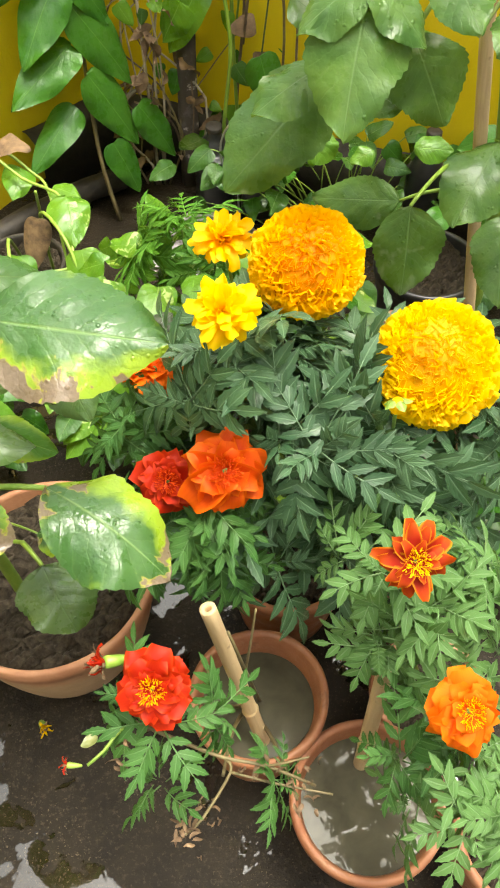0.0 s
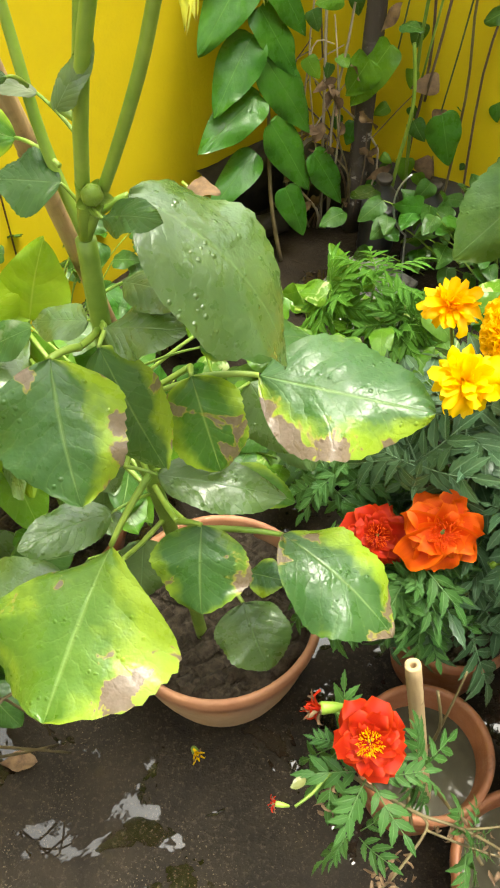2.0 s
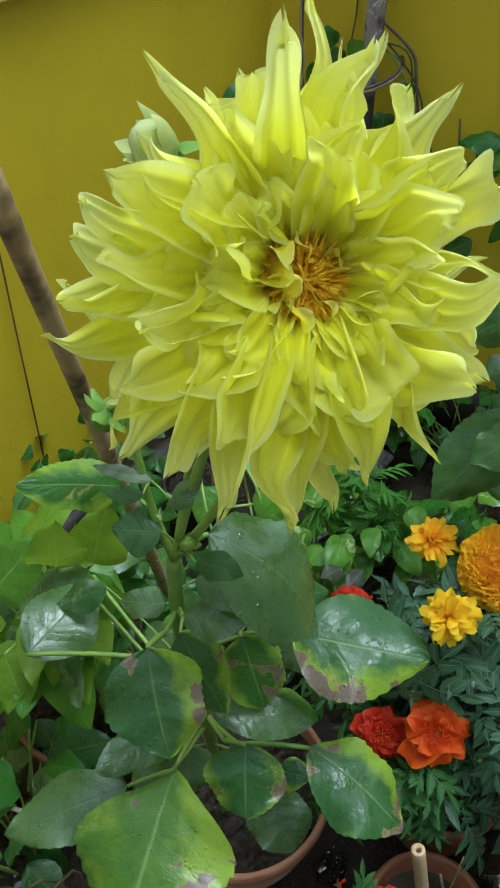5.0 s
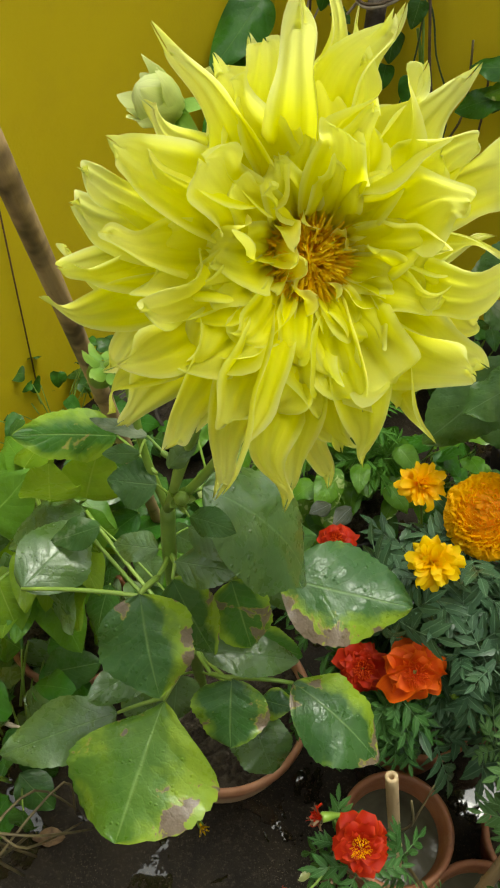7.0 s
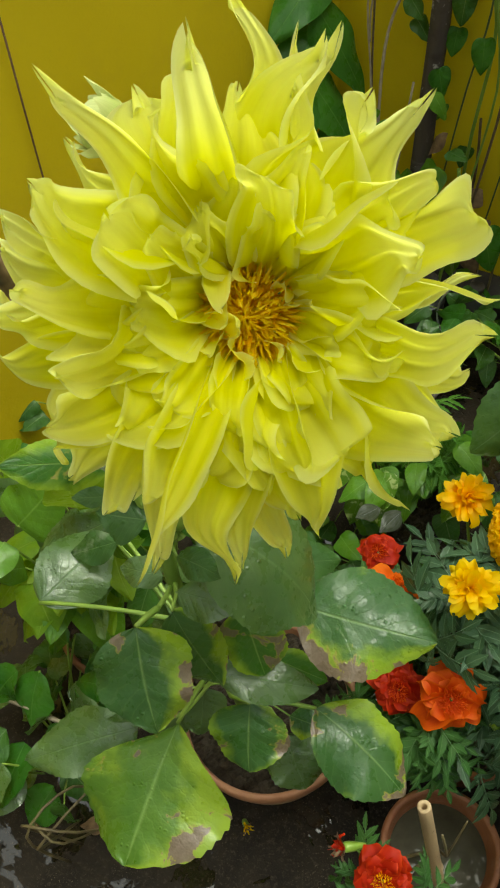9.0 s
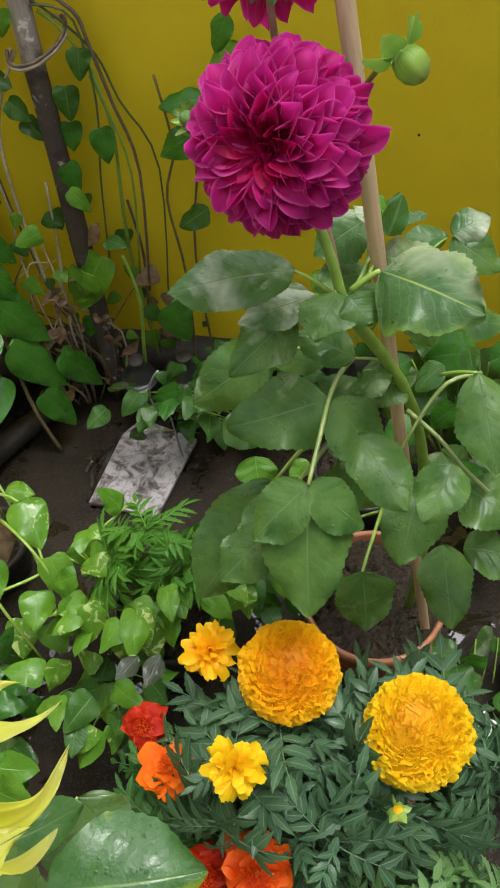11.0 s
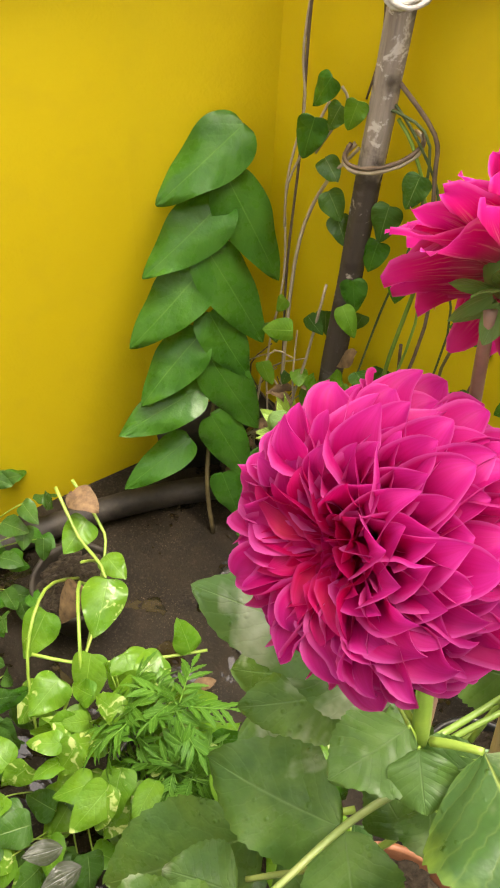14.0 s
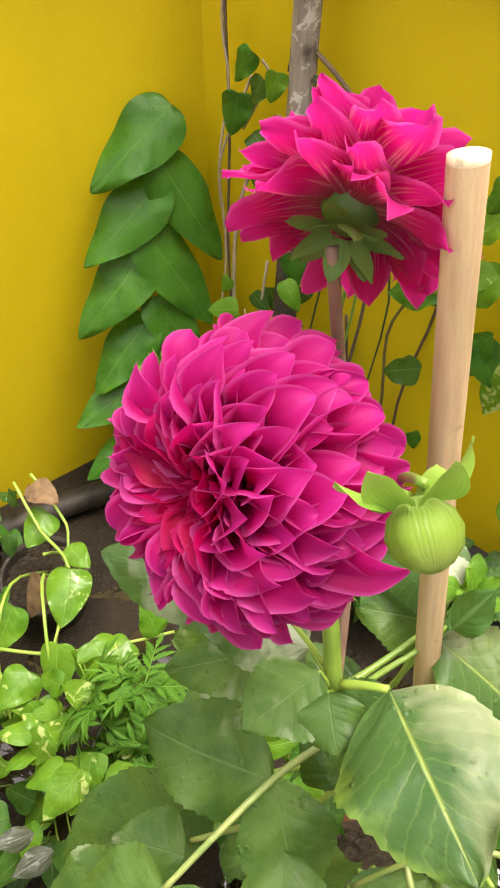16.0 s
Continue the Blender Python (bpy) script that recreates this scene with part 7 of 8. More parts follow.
# ---------------------------------------------------------------- low growth
def scatter_plant(name, at, label, center, radii, count, mats, size, seed, shape="heart", up=(0, -0.45, 0.9), ratio=0.72, category="plant", stalked=True, low=-1.0):
    """A leafy plant: stalked single leaves spread through an uneven mound."""
    rng = np.random.default_rng(seed)
    p = thing(name, at, label, category)
    c, base = Vector(center), Vector(at)
    for k in range(count):
        d = Vector(rng.normal(size=3))
        d.normalize()
        d.z = max(d.z, low)
        q = c + Vector((d.x * radii[0], d.y * radii[1], d.z * radii[2])) * (0.35 + 0.65 * rng.random() ** 0.6)
        s = size[0] + (size[1] - size[0]) * rng.random()
        out = Vector((d.x + 0.5 * rng.normal(), d.y - 0.4 + 0.5 * rng.normal(), -0.35 + 0.4 * rng.normal())).normalized() * s
        leaf(p, q, q + out, s * ratio * (0.85 + 0.3 * rng.random()), mats[int(rng.random() * len(mats))], Vector(up) + Vector(rng.normal(size=3)) * 0.35, shape, 0.22, 0.22, 0.02 if shape == "ovate" else 0.0, 0.06, 0.5 * rng.normal(),
             (base.lerp(q, 0.55) + Vector(rng.normal(size=3)) * 0.012) if stalked and k % 2 == 0 else None, stalk_mat=STALK_PALE, nu=14, nv=6)
    return p


scatter_plant("pothos", (-0.130, 0.960, 0.13), "variegated pothos with cream-splashed heart-shaped leaves", (-0.115, 0.930, 0.330), (0.15, 0.10, 0.10), 44, (POTHOS, POTHOS, LIME), (0.045, 0.075), 81)
scatter_plant("pothos", (-0.230, 0.860, 0.05), "pothos trailing over the wet ground", (-0.220, 0.830, 0.200), (0.11, 0.10, 0.10), 34, (POTHOS, LIME, SHADE_LEAF), (0.045, 0.07), 82)
scatter_plant("pothos", (0.060, 1.060, 0.05), "pothos growing between the pots", (0.060, 0.960, 0.280), (0.16, 0.10, 0.12), 50, (SHADE_LEAF, VINE, POTHOS), (0.045, 0.075), 83)
lime_plant = scatter_plant("leafy_plant", (-0.560, 0.620, 0.15), "leafy plant with rounded lime-green leaves", (-0.590, 0.640, 0.480), (0.12, 0.12, 0.13), 40, (YLIME, DAHLIA, YLIME, LIME), (0.07, 0.115), 84, "heart", (0, -0.5, 0.85), 0.66)
for base, tip, w, mat, up in (
    ((-0.510, 0.565, 0.655), (-0.486, 0.535, 0.785), 0.075, YLIME, (0.25, -0.9, 0.3)), ((-0.466, 0.575, 0.655), (-0.450, 0.612, 0.735), 0.080, YLIME, (0.1, -0.9, 0.5)), ((-0.610, 0.560, 0.592), (-0.540, 0.600, 0.660), 0.090, LIME, (0.1, -0.8, 0.6)),
    ((-0.560, 0.560, 0.560), (-0.505, 0.520, 0.610), 0.085, YLIME, (0.1, -0.7, 0.7)), ((-0.480, 0.560, 0.600), (-0.420, 0.540, 0.640), 0.070, LIME, (0.2, -0.7, 0.7)), ((-0.600, 0.520, 0.500), (-0.560, 0.470, 0.450), 0.085, YLIME, (0.0, -0.6, 0.8)),
):
    leaf(lime_plant, base, tip, w, mat, up, "heart", 0.15, 0.15, 0.0, 0.05, stalk=(-0.56, 0.61, 0.45), stalk_mat=STALK_PALE)
scatter_plant("ground_ivy", (-0.740, 1.100, 0.0), "ground ivy with small dark leaves below the yellow wall", (-0.70, 1.10, 0.16), (0.22, 0.26, 0.15), 120, (SHADE_LEAF, VINE, SHADE_LEAF), (0.035, 0.06), 85)
scatter_plant("leafy_plant", (0.560, 1.120, 0.0), "green plants crowding the foot of the yellow wall", (0.540, 1.150, 0.300), (0.20, 0.14, 0.18), 70, (MAGENTA_LEAF, VINE, SHADE_LEAF), (0.06, 0.11), 86, "ovate")
scatter_plant("ground_ivy", (0.20, 1.42, 0.0), "dark ivy leaves along the foot of the yellow wall", (0.15, 1.42, 0.17), (0.32, 0.07, 0.12), 80, (SHADE_LEAF, VINE, SHADE_LEAF), (0.035, 0.065), 87)
scatter_plant("leafy_plant", (-0.62, 0.38, 0.0), "dark low leaves beside the pots", (-0.62, 0.42, 0.20), (0.12, 0.16, 0.12), 45, (SHADE_LEAF, VINE, DAHLIA), (0.06, 0.10), 88, "ovate")

# bare trailing runners of the pothos
trail = thing("pothos_runner", (-0.30, 1.10, 0.0), "long pale runners with a few yellowing pothos leaves", "plant")
for pts in (
    [(-0.38, 1.18, 0.10), (-0.36, 1.12, 0.30), (-0.30, 1.03, 0.32), (-0.27, 0.97, 0.24), (-0.25, 0.88, 0.12)],
    [(-0.44, 1.20, 0.12), (-0.42, 1.10, 0.26), (-0.39, 1.00, 0.24), (-0.34, 0.92, 0.12)],
    [(-0.17, 0.95, 0.34), (-0.22, 0.97, 0.33), (-0.10, 0.97, 0.36), (-0.07, 0.98, 0.35)],
    [(-0.40, 1.24, 0.06), (-0.385, 1.20, 0.22), (-0.365, 1.14, 0.33)],
):
    stem("runner", pts, 0.0032, 0.0026, STALK_PALE, trail, "", 7)
for base, tip, w, mat in (
    ((-0.365, 1.12, 0.29), (-0.385, 1.08, 0.20), 0.05, DEAD), ((-0.275, 1.02, 0.31), (-0.255, 0.96, 0.25), 0.06, LIME), ((-0.40, 1.07, 0.25), (-0.40, 1.0, 0.20), 0.065, POTHOS),
    ((-0.15, 0.99, 0.37), (-0.125, 0.975, 0.42), 0.045, POTHOS), ((-0.20, 0.98, 0.35), (-0.17, 0.96, 0.37), 0.055, POTHOS), ((-0.36, 0.98, 0.18), (-0.37, 0.92, 0.14), 0.06, POTHOS), ((-0.31, 0.95, 0.20), (-0.29, 0.90, 0.17), 0.055, POTHOS)):
    leaf(trail, base, tip, w, mat, (0, -0.5, 0.85), "heart", 0.1, 0.1, 0, 0.03)
scatter_plant("ground_ivy", (-0.520, 0.860, 0.0), "dark low ivy on the wet ground", (-0.50, 0.86, 0.13), (0.14, 0.16, 0.10), 60, (SHADE_LEAF, VINE, SHADE_LEAF), (0.04, 0.07), 91)
scatter_plant("leafy_plant", (-0.450, 0.700, 0.0), "leafy plant with dark and lime leaves beside the dahlia", (-0.47, 0.68, 0.34), (0.10, 0.10, 0.12), 46, (DAHLIA, VINE, LIME, SHADE_LEAF), (0.06, 0.09), 92, "ovate")
# left runners
for pts in ([(-0.469, 1.229, 0.359), (-0.396, 1.179, 0.328), (-0.321, 1.138, 0.316), (-0.296, 1.040, 0.278), (-0.284, 0.942, 0.242)], [(-0.461, 1.263, 0.343), (-0.395, 1.232, 0.303), (-0.356, 1.187, 0.286), (-0.296, 0.999, 0.211)], [(-0.364, 0.988, 0.284), (-0.288, 1.012, 0.280), (-0.195, 1.061, 0.290), (-0.123, 1.111, 0.293)]):
    stem("runner", pts, 0.0030, 0.0024, STALK_PALE, trail, "", 7)
scatter_plant("ground_ivy", (0.440, 0.680, 0.0), "low green leaves between the pots", (0.45, 0.68, 0.10), (0.12, 0.14, 0.09), 46, (SHADE_LEAF, VINE, MAGENTA_LEAF), (0.05, 0.08), 93)

leaf(vine, (-0.357, 1.688, 0.811), (-0.439, 1.566, 0.704), 0.098, VINE, (0.308, -0.573, 0.923), "heart", serr=0, arch=.14, cup=.12)
leaf(vine, (-0.364, 1.645, 0.702), (-0.444, 1.522, 0.585), 0.097, VINE, (0.305, -0.538, 0.974), "heart", serr=0, arch=.14, cup=.12)
leaf(vine, (-0.377, 1.592, 0.596), (-0.449, 1.473, 0.465), 0.098, VINE, (0.305, -0.498, 1.021), "heart", serr=0, arch=.14, cup=.12)
leaf(vine, (-0.367, 1.559, 0.475), (-0.436, 1.448, 0.364), 0.091, VINE, (0.289, -0.462, 1.066), "heart", serr=0, arch=.14, cup=.12)
leaf(vine, (-0.366, 1.645, 0.747), (-0.271, 1.657, 0.558), 0.091, VINE, (0.312, -0.548, 0.957), "heart", serr=0, arch=.14, cup=.12)
leaf(vine, (-0.375, 1.596, 0.634), (-0.273, 1.614, 0.447), 0.095, VINE, (0.309, -0.508, 1.008), "heart", serr=0, arch=.14, cup=.12)
leaf(vine, (-0.357, 1.571, 0.521), (-0.287, 1.576, 0.376), 0.084, VINE, (0.289, -0.477, 1.051), "heart", serr=0, arch=.14, cup=.12)
leaf(vine, (-0.352, 1.532, 0.369), (-0.457, 1.404, 0.305), 0.090, VINE, (0.137, -0.647, 0.905), "heart", serr=0, arch=.14, cup=.12)
leaf(vine, (-0.355, 1.490, 0.265), (-0.438, 1.377, 0.182), 0.072, VINE, (0.137, -0.623, 0.945), "heart", serr=0, arch=.14, cup=.12)
leaf(vine, (-0.345, 1.551, 0.434), (-0.249, 1.570, 0.267), 0.092, VINE, (0.135, -0.660, 0.880), "heart", serr=0, arch=.14, cup=.12)
leaf(vine, (-0.328, 1.522, 0.315), (-0.243, 1.534, 0.152), 0.083, VINE, (0.126, -0.638, 0.924), "heart", serr=0, arch=.14, cup=.12)
leaf(vine, (-0.293, 1.503, 0.174), (-0.245, 1.498, 0.058), 0.065, VINE, (0.107, -0.611, 0.971), "heart", serr=0, arch=.14, cup=.12)
leaf(vine, (-0.240, 1.557, 0.228), (-0.168, 1.570, 0.101), 0.069, VINE, (0.085, -0.630, 0.947), "heart", serr=0, arch=.14, cup=.12)
leaf(creeper, (-0.208, 1.638, 0.947), (-0.229, 1.640, 0.898), 0.035, VINE, (0.182, -0.636, 0.902), "heart", serr=0)
leaf(creeper, (-0.229, 1.646, 0.879), (-0.239, 1.644, 0.813), 0.047, VINE, (0.188, -0.618, 0.930), "heart", serr=0)
leaf(creeper, (-0.192, 1.643, 0.909), (-0.206, 1.643, 0.868), 0.031, SHADE_LEAF, (0.170, -0.630, 0.920), "heart", serr=0)
leaf(creeper, (-0.161, 1.616, 0.936), (-0.168, 1.613, 0.894), 0.032, LIME, (0.156, -0.635, 0.916), "heart", serr=0)
leaf(creeper, (-0.195, 1.644, 0.772), (-0.165, 1.633, 0.735), 0.040, SHADE_LEAF, (0.162, -0.595, 0.977), "heart", serr=0)
leaf(creeper, (-0.212, 1.661, 0.813), (-0.181, 1.639, 0.795), 0.036, SHADE_LEAF, (0.173, -0.607, 0.955), "heart", serr=0)
leaf(creeper, (-0.179, 1.649, 0.731), (-0.150, 1.628, 0.699), 0.036, SHADE_LEAF, (0.150, -0.587, 0.992), "heart", serr=0)
leaf(creeper, (-0.058, 1.605, 0.864), (-0.065, 1.597, 0.814), 0.039, SHADE_LEAF, (0.091, -0.623, 0.958), "heart", serr=0)
leaf(creeper, (-0.094, 1.618, 0.797), (-0.098, 1.609, 0.739), 0.045, SHADE_LEAF, (0.109, -0.605, 0.980), "heart", serr=0)
leaf(creeper, (-0.051, 1.592, 0.728), (-0.048, 1.580, 0.664), 0.044, VINE, (0.082, -0.582, 1.016), "heart", serr=0)
leaf(creeper, (-0.100, 1.620, 0.731), (-0.105, 1.612, 0.679), 0.040, VINE, (0.109, -0.587, 1.005), "heart", serr=0)
leaf(creeper, (-0.130, 1.589, 0.617), (-0.103, 1.579, 0.571), 0.033, LIME, (0.121, -0.546, 1.050), "heart", serr=0, arch=.4)
leaf(creeper, (-0.091, 1.585, 0.536), (-0.125, 1.598, 0.476), 0.028, DEAD, (0.096, -0.526, 1.076), "lance")
leaf(creeper, (-0.102, 1.579, 0.460), (-0.169, 1.582, 0.326), 0.079, LIME, (0.099, -0.504, 1.097), "heart", serr=0)
leaf(creeper, (-0.084, 1.572, 0.503), (-0.049, 1.538, 0.507), 0.034, SHADE_LEAF, (0.092, -0.514, 1.089), "heart", serr=0)
leaf(creeper, (-0.197, 1.613, 0.418), (-0.181, 1.586, 0.405), 0.032, LIME, (0.141, -0.498, 1.093), "heart", serr=0)
leaf(creeper, (0.185, 1.507, 0.794), (0.086, 1.532, 0.738), 0.051, POTHOS, (-0.062, -0.595, 1.003), "ovate")
leaf(creeper, (0.241, 1.487, 0.853), (0.232, 1.480, 0.679), 0.058, POTHOS, (-0.101, -0.605, 0.982), "ovate")
leaf(creeper, (0.129, 1.527, 0.747), (0.108, 1.524, 0.704), 0.025, SHADE_LEAF, (-0.026, -0.587, 1.016), "ovate")
leaf(creeper, (0.173, 1.511, 0.933), (0.146, 1.511, 0.878), 0.036, VINE, (0.017, -0.631, 0.955), "ovate")
leaf(creeper, (0.186, 1.507, 0.888), (0.132, 1.516, 0.832), 0.040, POTHOS, (0.007, -0.615, 0.979), "ovate")
leaf(creeper, (0.203, 1.501, 0.804), (0.130, 1.516, 0.732), 0.057, POTHOS, (-0.005, -0.585, 1.019), "ovate")
leaf(creeper, (0.200, 1.502, 0.698), (0.154, 1.508, 0.577), 0.050, VINE, (-0.003, -0.550, 1.060), "ovate")
leaf(creeper, (0.239, 1.488, 0.678), (0.222, 1.483, 0.563), 0.052, POTHOS, (-0.028, -0.539, 1.071), "ovate")
leaf(creeper, (0.291, 1.437, 0.456), (0.340, 1.398, 0.415), 0.051, POTHOS, (-0.055, -0.453, 1.145), "ovate")
leaf(creeper, (0.137, 1.524, 0.746), (0.043, 1.548, 0.686), 0.060, VINE, (-0.132, -0.651, 0.899), "ovate")
leaf(creeper, (0.133, 1.526, 0.794), (0.053, 1.544, 0.773), 0.048, VINE, (-0.132, -0.660, 0.881), "ovate")
leaf(creeper, (0.116, 1.532, 0.570), (0.060, 1.541, 0.525), 0.049, SHADE_LEAF, (-0.115, -0.618, 0.959), "ovate")
leaf(creeper, (0.185, 1.507, 0.687), (0.223, 1.483, 0.618), 0.051, VINE, (-0.152, -0.633, 0.922), "ovate")
leaf(creeper, (-0.140, 1.571, 0.433), (-0.176, 1.584, 0.343), 0.077, LIME, (-0.000, -0.603, 0.996), "heart", serr=0)
leaf(creeper, (0.012, 1.516, 0.360), (0.041, 1.506, 0.253), 0.073, VINE, (-0.064, -0.577, 1.025), "heart", serr=0)
leaf(creeper, (-0.125, 1.608, 0.657), (-0.112, 1.604, 0.600), 0.043, VINE, (-0.007, -0.652, 0.920), "heart", serr=0)
leaf(trail, (-0.314, 1.135, 0.325), (-0.288, 1.055, 0.286), 0.072, POTHOS, (0.283, -0.265, 1.192), "heart", serr=0)
leaf(trail, (-0.405, 1.217, 0.320), (-0.413, 1.153, 0.302), 0.057, LIME, (0.317, -0.295, 1.162), "heart", serr=0)
leaf(trail, (-0.441, 1.236, 0.356), (-0.383, 1.220, 0.354), 0.047, DEAD, (0.337, -0.307, 1.145), "heart", serr=0)
leaf(trail, (-0.234, 1.045, 0.301), (-0.176, 1.016, 0.289), 0.065, POTHOS, (0.245, -0.221, 1.223), "heart", serr=0)
leaf(trail, (-0.178, 1.068, 0.302), (-0.197, 1.011, 0.292), 0.052, POTHOS, (0.215, -0.237, 1.228), "heart", serr=0)
leaf(trail, (-0.281, 0.940, 0.252), (-0.219, 0.907, 0.236), 0.064, POTHOS, (0.265, -0.157, 1.234), "heart", serr=0)
leaf(trail, (-0.305, 0.974, 0.283), (-0.317, 0.910, 0.265), 0.060, POTHOS, (0.281, -0.178, 1.222), "heart", serr=0)
leaf(trail, (-0.143, 1.094, 0.299), (-0.174, 1.117, 0.348), 0.043, POTHOS, (0.195, -0.251, 1.229), "heart", serr=0)
leaf(trail, (-0.344, 1.176, 0.312), (-0.295, 1.154, 0.307), 0.042, LIME, (0.292, -0.280, 1.182), "heart", serr=0)

# ---------------------------------------------------------------- small things
# bare and withered shoots of the straggling marigold
for pts, r in (
    ([(0.020, 0.345, 0.14), (0.001, 0.294, 0.396), (-0.016, 0.299, 0.486)], 0.0022), ([(0.001, 0.294, 0.396), (0.006, 0.306, 0.45), (0.010, 0.317, 0.498)], 0.0016),
    ([(-0.10, 0.225, 0.45), (-0.058, 0.214, 0.427), (-0.018, 0.205, 0.407), (0.023, 0.199, 0.402), (0.070, 0.187, 0.380)], 0.0024), ([(0.023, 0.199, 0.402), (0.04, 0.200, 0.412), (0.062, 0.204, 0.418)], 0.0014),
    ([(-0.018, 0.205, 0.407), (-0.012, 0.194, 0.399), (-0.037, 0.156, 0.386), (-0.052, 0.139, 0.398)], 0.0017), ([(-0.012, 0.194, 0.399), (0.03, 0.186, 0.392), (0.085, 0.176, 0.395)], 0.0015),
):
    stem("shoot", pts, r, r * 0.7, STALK_BROWN, g4, "", 6)
rng = np.random.default_rng(61)
V, F, U = [], [], []
for k in range(60):
    c = Vector([(-0.035, 0.165, 0.385), (0.02, 0.195, 0.400), (0.055, 0.185, 0.392), (-0.05, 0.142, 0.398), (-0.108, 0.205, 0.43)][k % 5]) + Vector(rng.normal(size=3)) * 0.010
    v, f, uv = petal(0.010 + 0.008 * rng.random(), 0.0045, 0.6 * rng.normal(), 1.6 * rng.normal(), 0.8, 0.8, rng, 0.1, rng.normal(), 5, 2)
    m = axes_pose(c, rng.normal(size=3), rng.normal(size=3))
    o = len(V)
    V += [m @ Vector(p) for p in v]
    F += [tuple(o + j for j in p) for p in f]
    U += uv
tagged(put("withered_litter", mesh_ob("withered_litter", V, F, DEAD, U), g4), "shrivelled brown leaf bits", kind="stuff")


def spent(parent, at, axis, r, mat, seed, label, n=16):
    """A withered flower: a narrow green cup and a twisted brush of shrunken petals."""
    rng = np.random.default_rng(seed)
    m = bloom_pose(at, axis)
    v, f = lathe([(0.0, -3.2 * r), (0.30 * r, -3.0 * r), (0.60 * r, -1.5 * r), (0.70 * r, -0.2 * r), (0.55 * r, 0.1 * r), (0.0, 0.1 * r)], 12)
    b = put("spent_flower", mesh_ob("spent_flower", v, f, STALK_PALE), parent, m, label)
    for i in range(n):
        v, f, uv = petal(r * (1.4 + 0.9 * rng.random()), r * 0.6, radians(55 + 25 * rng.normal()), 1.5 * rng.normal(), 0.9, 0.7, rng, 0.25, 1.5 * rng.normal(), 6, 3)
        put("petal", mesh_ob("petal", v, f, mat if i % 3 else DEAD, uv), b, m @ Matrix.Rotation(6.2832 * i / n, 4, "Z") @ Matrix.Translation((r * 0.3, 0, 0)))
    return b


spent(g4, (-0.126, 0.264, 0.497), (-0.75, -0.25, 0.3), 0.009, MARI_RED, 62, "withered flower with red and tan shrunken petals", 22)
spent(g4, (-0.158, 0.187, 0.446), (-0.98, 0.0, 0.1), 0.0042, MARI_RED, 63, "closed red bud in a green cup")
stem("shoot", [(-0.140, 0.187, 0.446), (-0.125, 0.20, 0.45), (-0.114, 0.215, 0.453), (-0.100, 0.228, 0.44)], 0.0015, 0.0018, STALK, g4, "", 6)
stem("shoot", [(-0.110, 0.264, 0.492), (-0.098, 0.255, 0.47), (-0.090, 0.245, 0.43)], 0.0015, 0.0018, STALK, g4, "", 6)
leaf(g4, (-0.132, 0.210, 0.455), (-0.146, 0.201, 0.458), 0.009, LIMEBUD, (0, -0.5, 0.85), "ovate", name="leaf")
for at, axis in (((-0.002, 0.500, 0.590), (0.1, -0.5, 0.8)), ((0.035, 0.425, 0.520), (0.0, -0.6, 0.8)), ((0.105, 0.440, 0.545), (0.2, -0.5, 0.8)), ((0.150, 0.430, 0.520), (0.2, -0.5, 0.8))):
    bud(g1, at, axis, 0.0055, BUD, 6, int(at[0] * 1000) + 70, "small closed green bud", 0.6, 1.5, 60)

# fallen blossom and litter
fallen = spent(None, (-0.291, 0.346, 0.010), (0.3, -0.4, 0.5), 0.008, MARI_Y, 64, "", 14)
fallen.name = "fallen_flower"
tagged(fallen, "withered yellow flower fallen on the wet ground", "flower")
for k, (x, y, L, a, mat) in enumerate(((-0.02, 1.18, 0.05, 0.4, DEAD), (-0.17, 1.14, 0.05, 1.0, DEAD), (-0.52, 0.30, 0.06, 3.3, DEAD))):
    v, f, uv = blade(L, L * 0.5, "ovate", 0.2, 0.35, 0.02, 0.10, 0.4, 12, 6)
    ob = put("fallen_leaf", mesh_ob("fallen_leaf", v, f, mat, uv), None, Matrix.Translation((x, y, 0.014)) @ Matrix.Rotation(a, 4, "Z"))
    tagged(ob, "curled dry brown leaf on the wet ground", "leaf", "fallen leaves")
v, f = tube([(-0.70, 0.425, 0.235), (-0.640, 0.410, 0.262), (-0.576, 0.397, 0.25), (-0.54, 0.40, 0.22), (-0.50, 0.42, 0.0)], [0.0042, 0.0042, 0.0038, 0.0032, 0.003], 8, True, 0.15)
tagged(put("dry_stick", mesh_ob("dry_stick", v, f, BARK_PALE)), "bent dry brown stick among the leaves", "stick")
tangle = thing("root_tangle", (-0.56, 0.26, 0.0), "tangle of thin pale dry roots at the pots", "root")
for k in range(4):
    p = [Vector((-0.60 + 0.03 * rng.normal(), 0.25 + 0.03 * rng.normal(), 0.02)), Vector((-0.57 + 0.04 * rng.normal(), 0.26 + 0.03 * rng.normal(), 0.24)), Vector((-0.53 + 0.03 * rng.normal(), 0.28 + 0.03 * rng.normal(), 0.25)), Vector((-0.51 + 0.03 * rng.normal(), 0.33 + 0.04 * rng.normal(), 0.02))]
    stem("root", p, 0.0026, 0.0018, STALK_BROWN, tangle, "", 6)

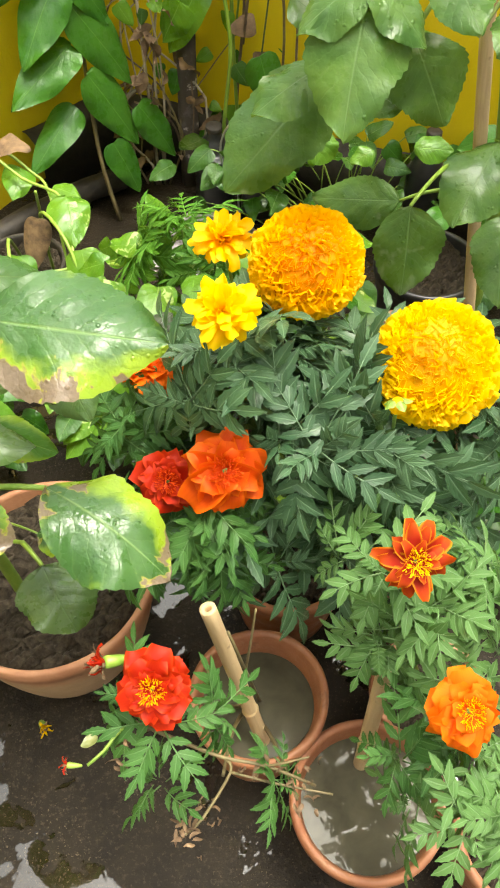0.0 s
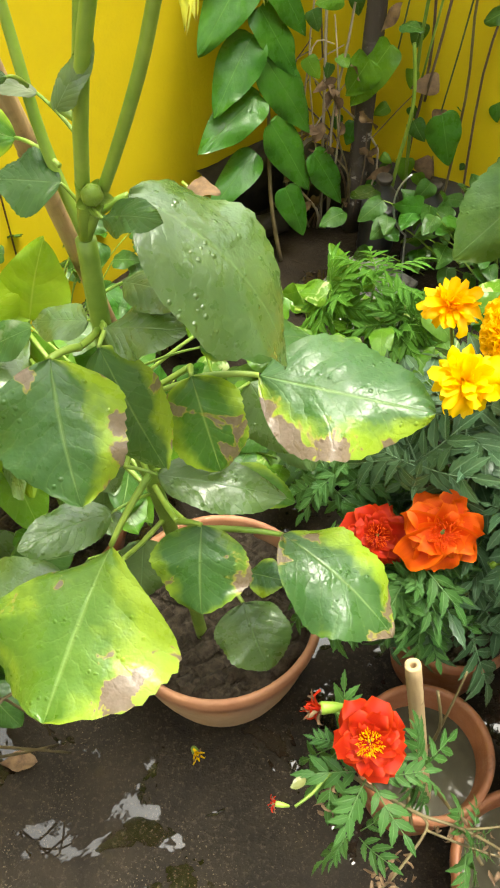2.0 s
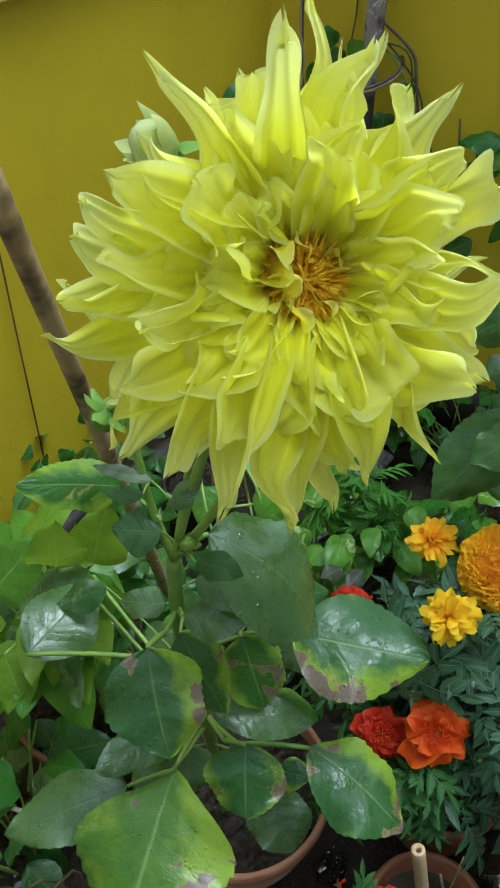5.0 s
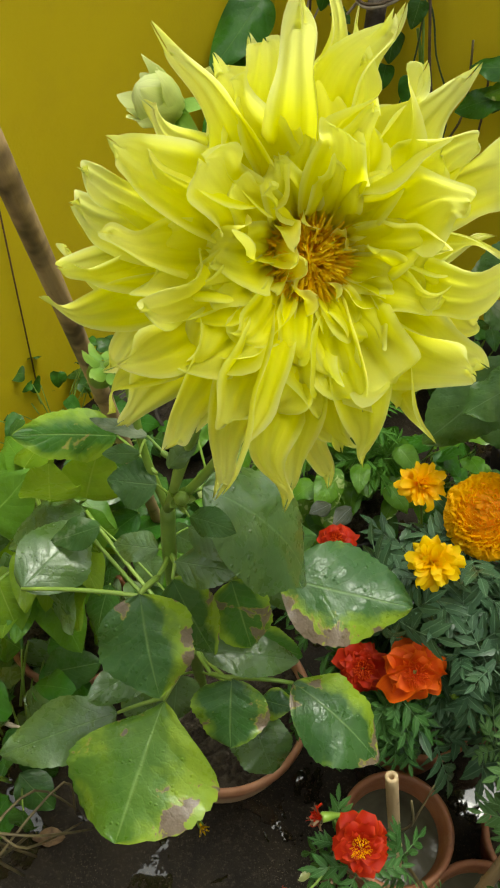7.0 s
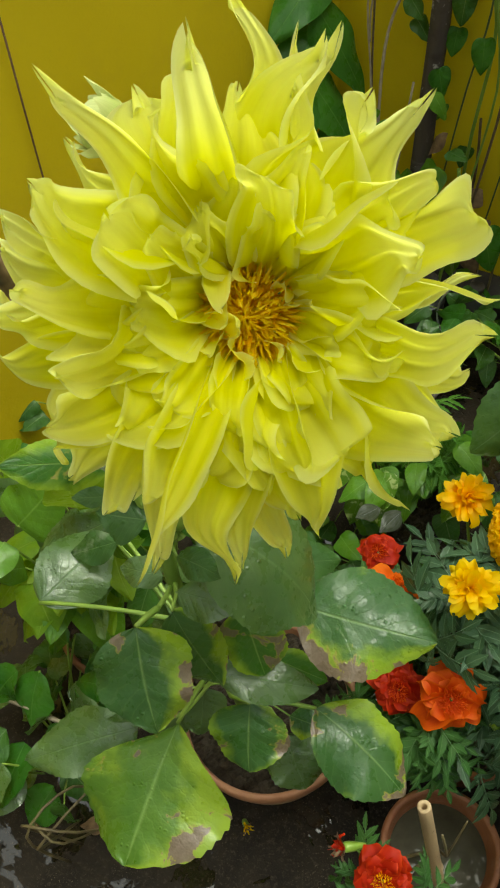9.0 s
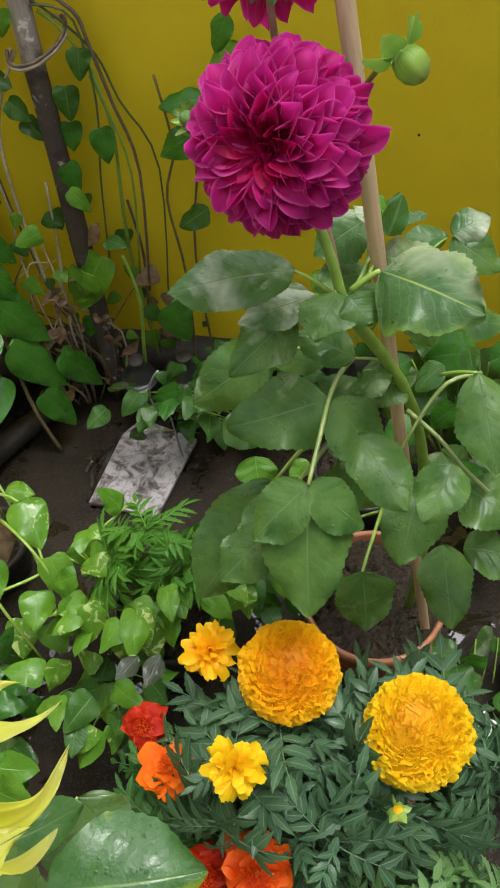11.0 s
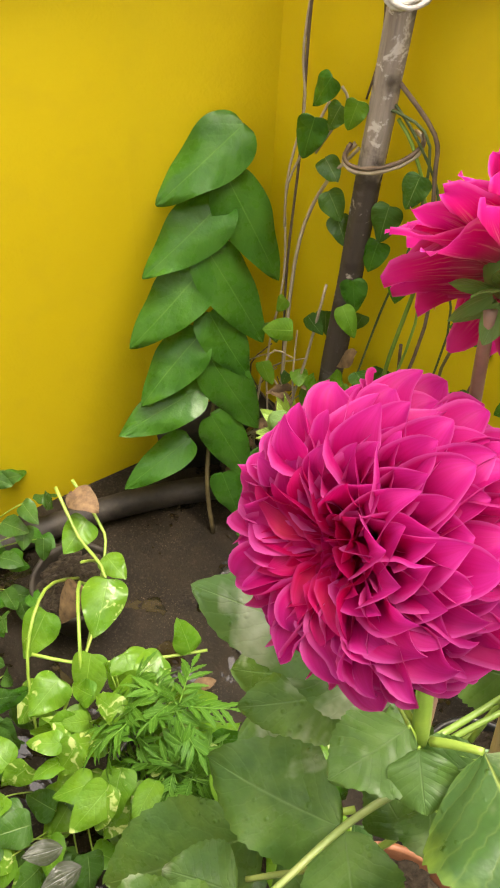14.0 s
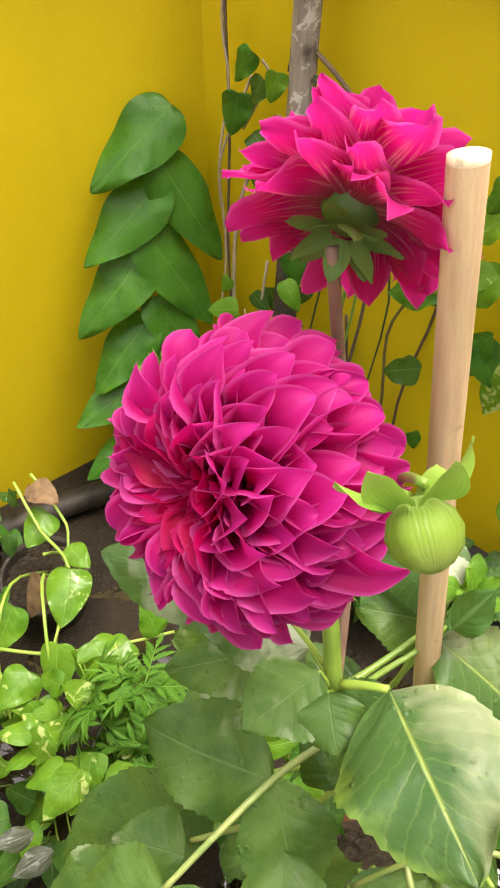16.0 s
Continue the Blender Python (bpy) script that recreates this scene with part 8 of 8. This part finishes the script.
# wire, cable and loose roots in the dark corner
hook = put("wire_hook", mesh_ob("wire_hook", *tube(bezier((-0.035, 1.40, 0.30), (-0.075, 1.39, 0.27), (-0.070, 1.38, 0.20), (-0.030, 1.38, 0.17), 16) + [Vector((-0.02, 1.38, 0.0))], 0.0022, 6), WIRE))
tagged(hook, "bent steel wire hook stuck in the ground", "wire")
tw = thing("dry_creeper", (-0.19, 1.62, 0.0), "tangle of dry brown creeper stems and curled dead leaves", "plant")
for k in range(16):
    x0 = -0.20 + 0.05 * rng.normal()
    z0 = 0.10 + 0.35 * rng.random()
    p = [Vector((x0, 1.60, 0.0)), Vector((x0 + 0.03 * rng.normal(), 1.60 + 0.012 * rng.normal(), z0 * 0.6)), Vector((x0 + 0.04 * rng.normal(), 1.615 + 0.012 * rng.normal(), z0)), Vector((x0 + 0.05 * rng.normal(), 1.63 + 0.01 * rng.normal(), z0 + 0.15 * rng.random()))]
    stem("stem", p, 0.0020 + 0.002 * rng.random(), 0.0012, (ROOT, BARK_PALE, STALK_BROWN)[k % 3], tw, "", 6)
for k in range(26):
    b = Vector((-0.19 + 0.06 * rng.normal(), 1.585 + 0.02 * rng.normal(), 0.06 + 0.36 * rng.random()))
    d = Vector((rng.normal(), -0.4, rng.normal() - 0.6)).normalized() * (0.03 + 0.03 * rng.random())
    leaf(tw, b, b + d, 0.018 + 0.01 * rng.random(), DEAD, rng.normal(size=3), "lance", 0.3, 0.5, 0.03, 0.12, 0.8, nu=10, nv=4)
for pts in (
    [(-0.262, 1.70, 1.10), (-0.275, 1.70, 0.95), (-0.262, 1.69, 0.86), (-0.272, 1.67, 0.74), (-0.255, 1.65, 0.58), (-0.262, 1.62, 0.40), (-0.235, 1.60, 0.20)],
    [(-0.215, 1.66, 0.90), (-0.235, 1.65, 0.84), (-0.262, 1.65, 0.76), (-0.262, 1.65, 0.68)],
    [(-0.20, 1.66, 0.925), (-0.19, 1.66, 0.90), (-0.225, 1.655, 0.82)],
):
    stem("stem", pts, 0.0022, 0.0018, BARK_PALE, tw, "", 6)

# a small dark spot on the wall and one striped leaf among the pothos
bm = bmesh.new()
bmesh.ops.create_uvsphere(bm, u_segments=10, v_segments=6, radius=0.0026)
tagged(part("wall_nail", bm, BLACK, None, "", Matrix.Translation((0.485, 1.474, 0.695)), True), "small dark spot on the yellow wall", "nail")
leaf(trail, (-0.100, 0.753, 0.441), (-0.131, 0.712, 0.445), 0.030, STRIPED, (0, -0.5, 0.85), "lance", serr=0, label="grey-green striped leaf")
leaf(trail, (-0.134, 0.762, 0.431), (-0.165, 0.728, 0.441), 0.028, STRIPED, (0, -0.5, 0.85), "lance", serr=0, label="grey-green striped leaf")
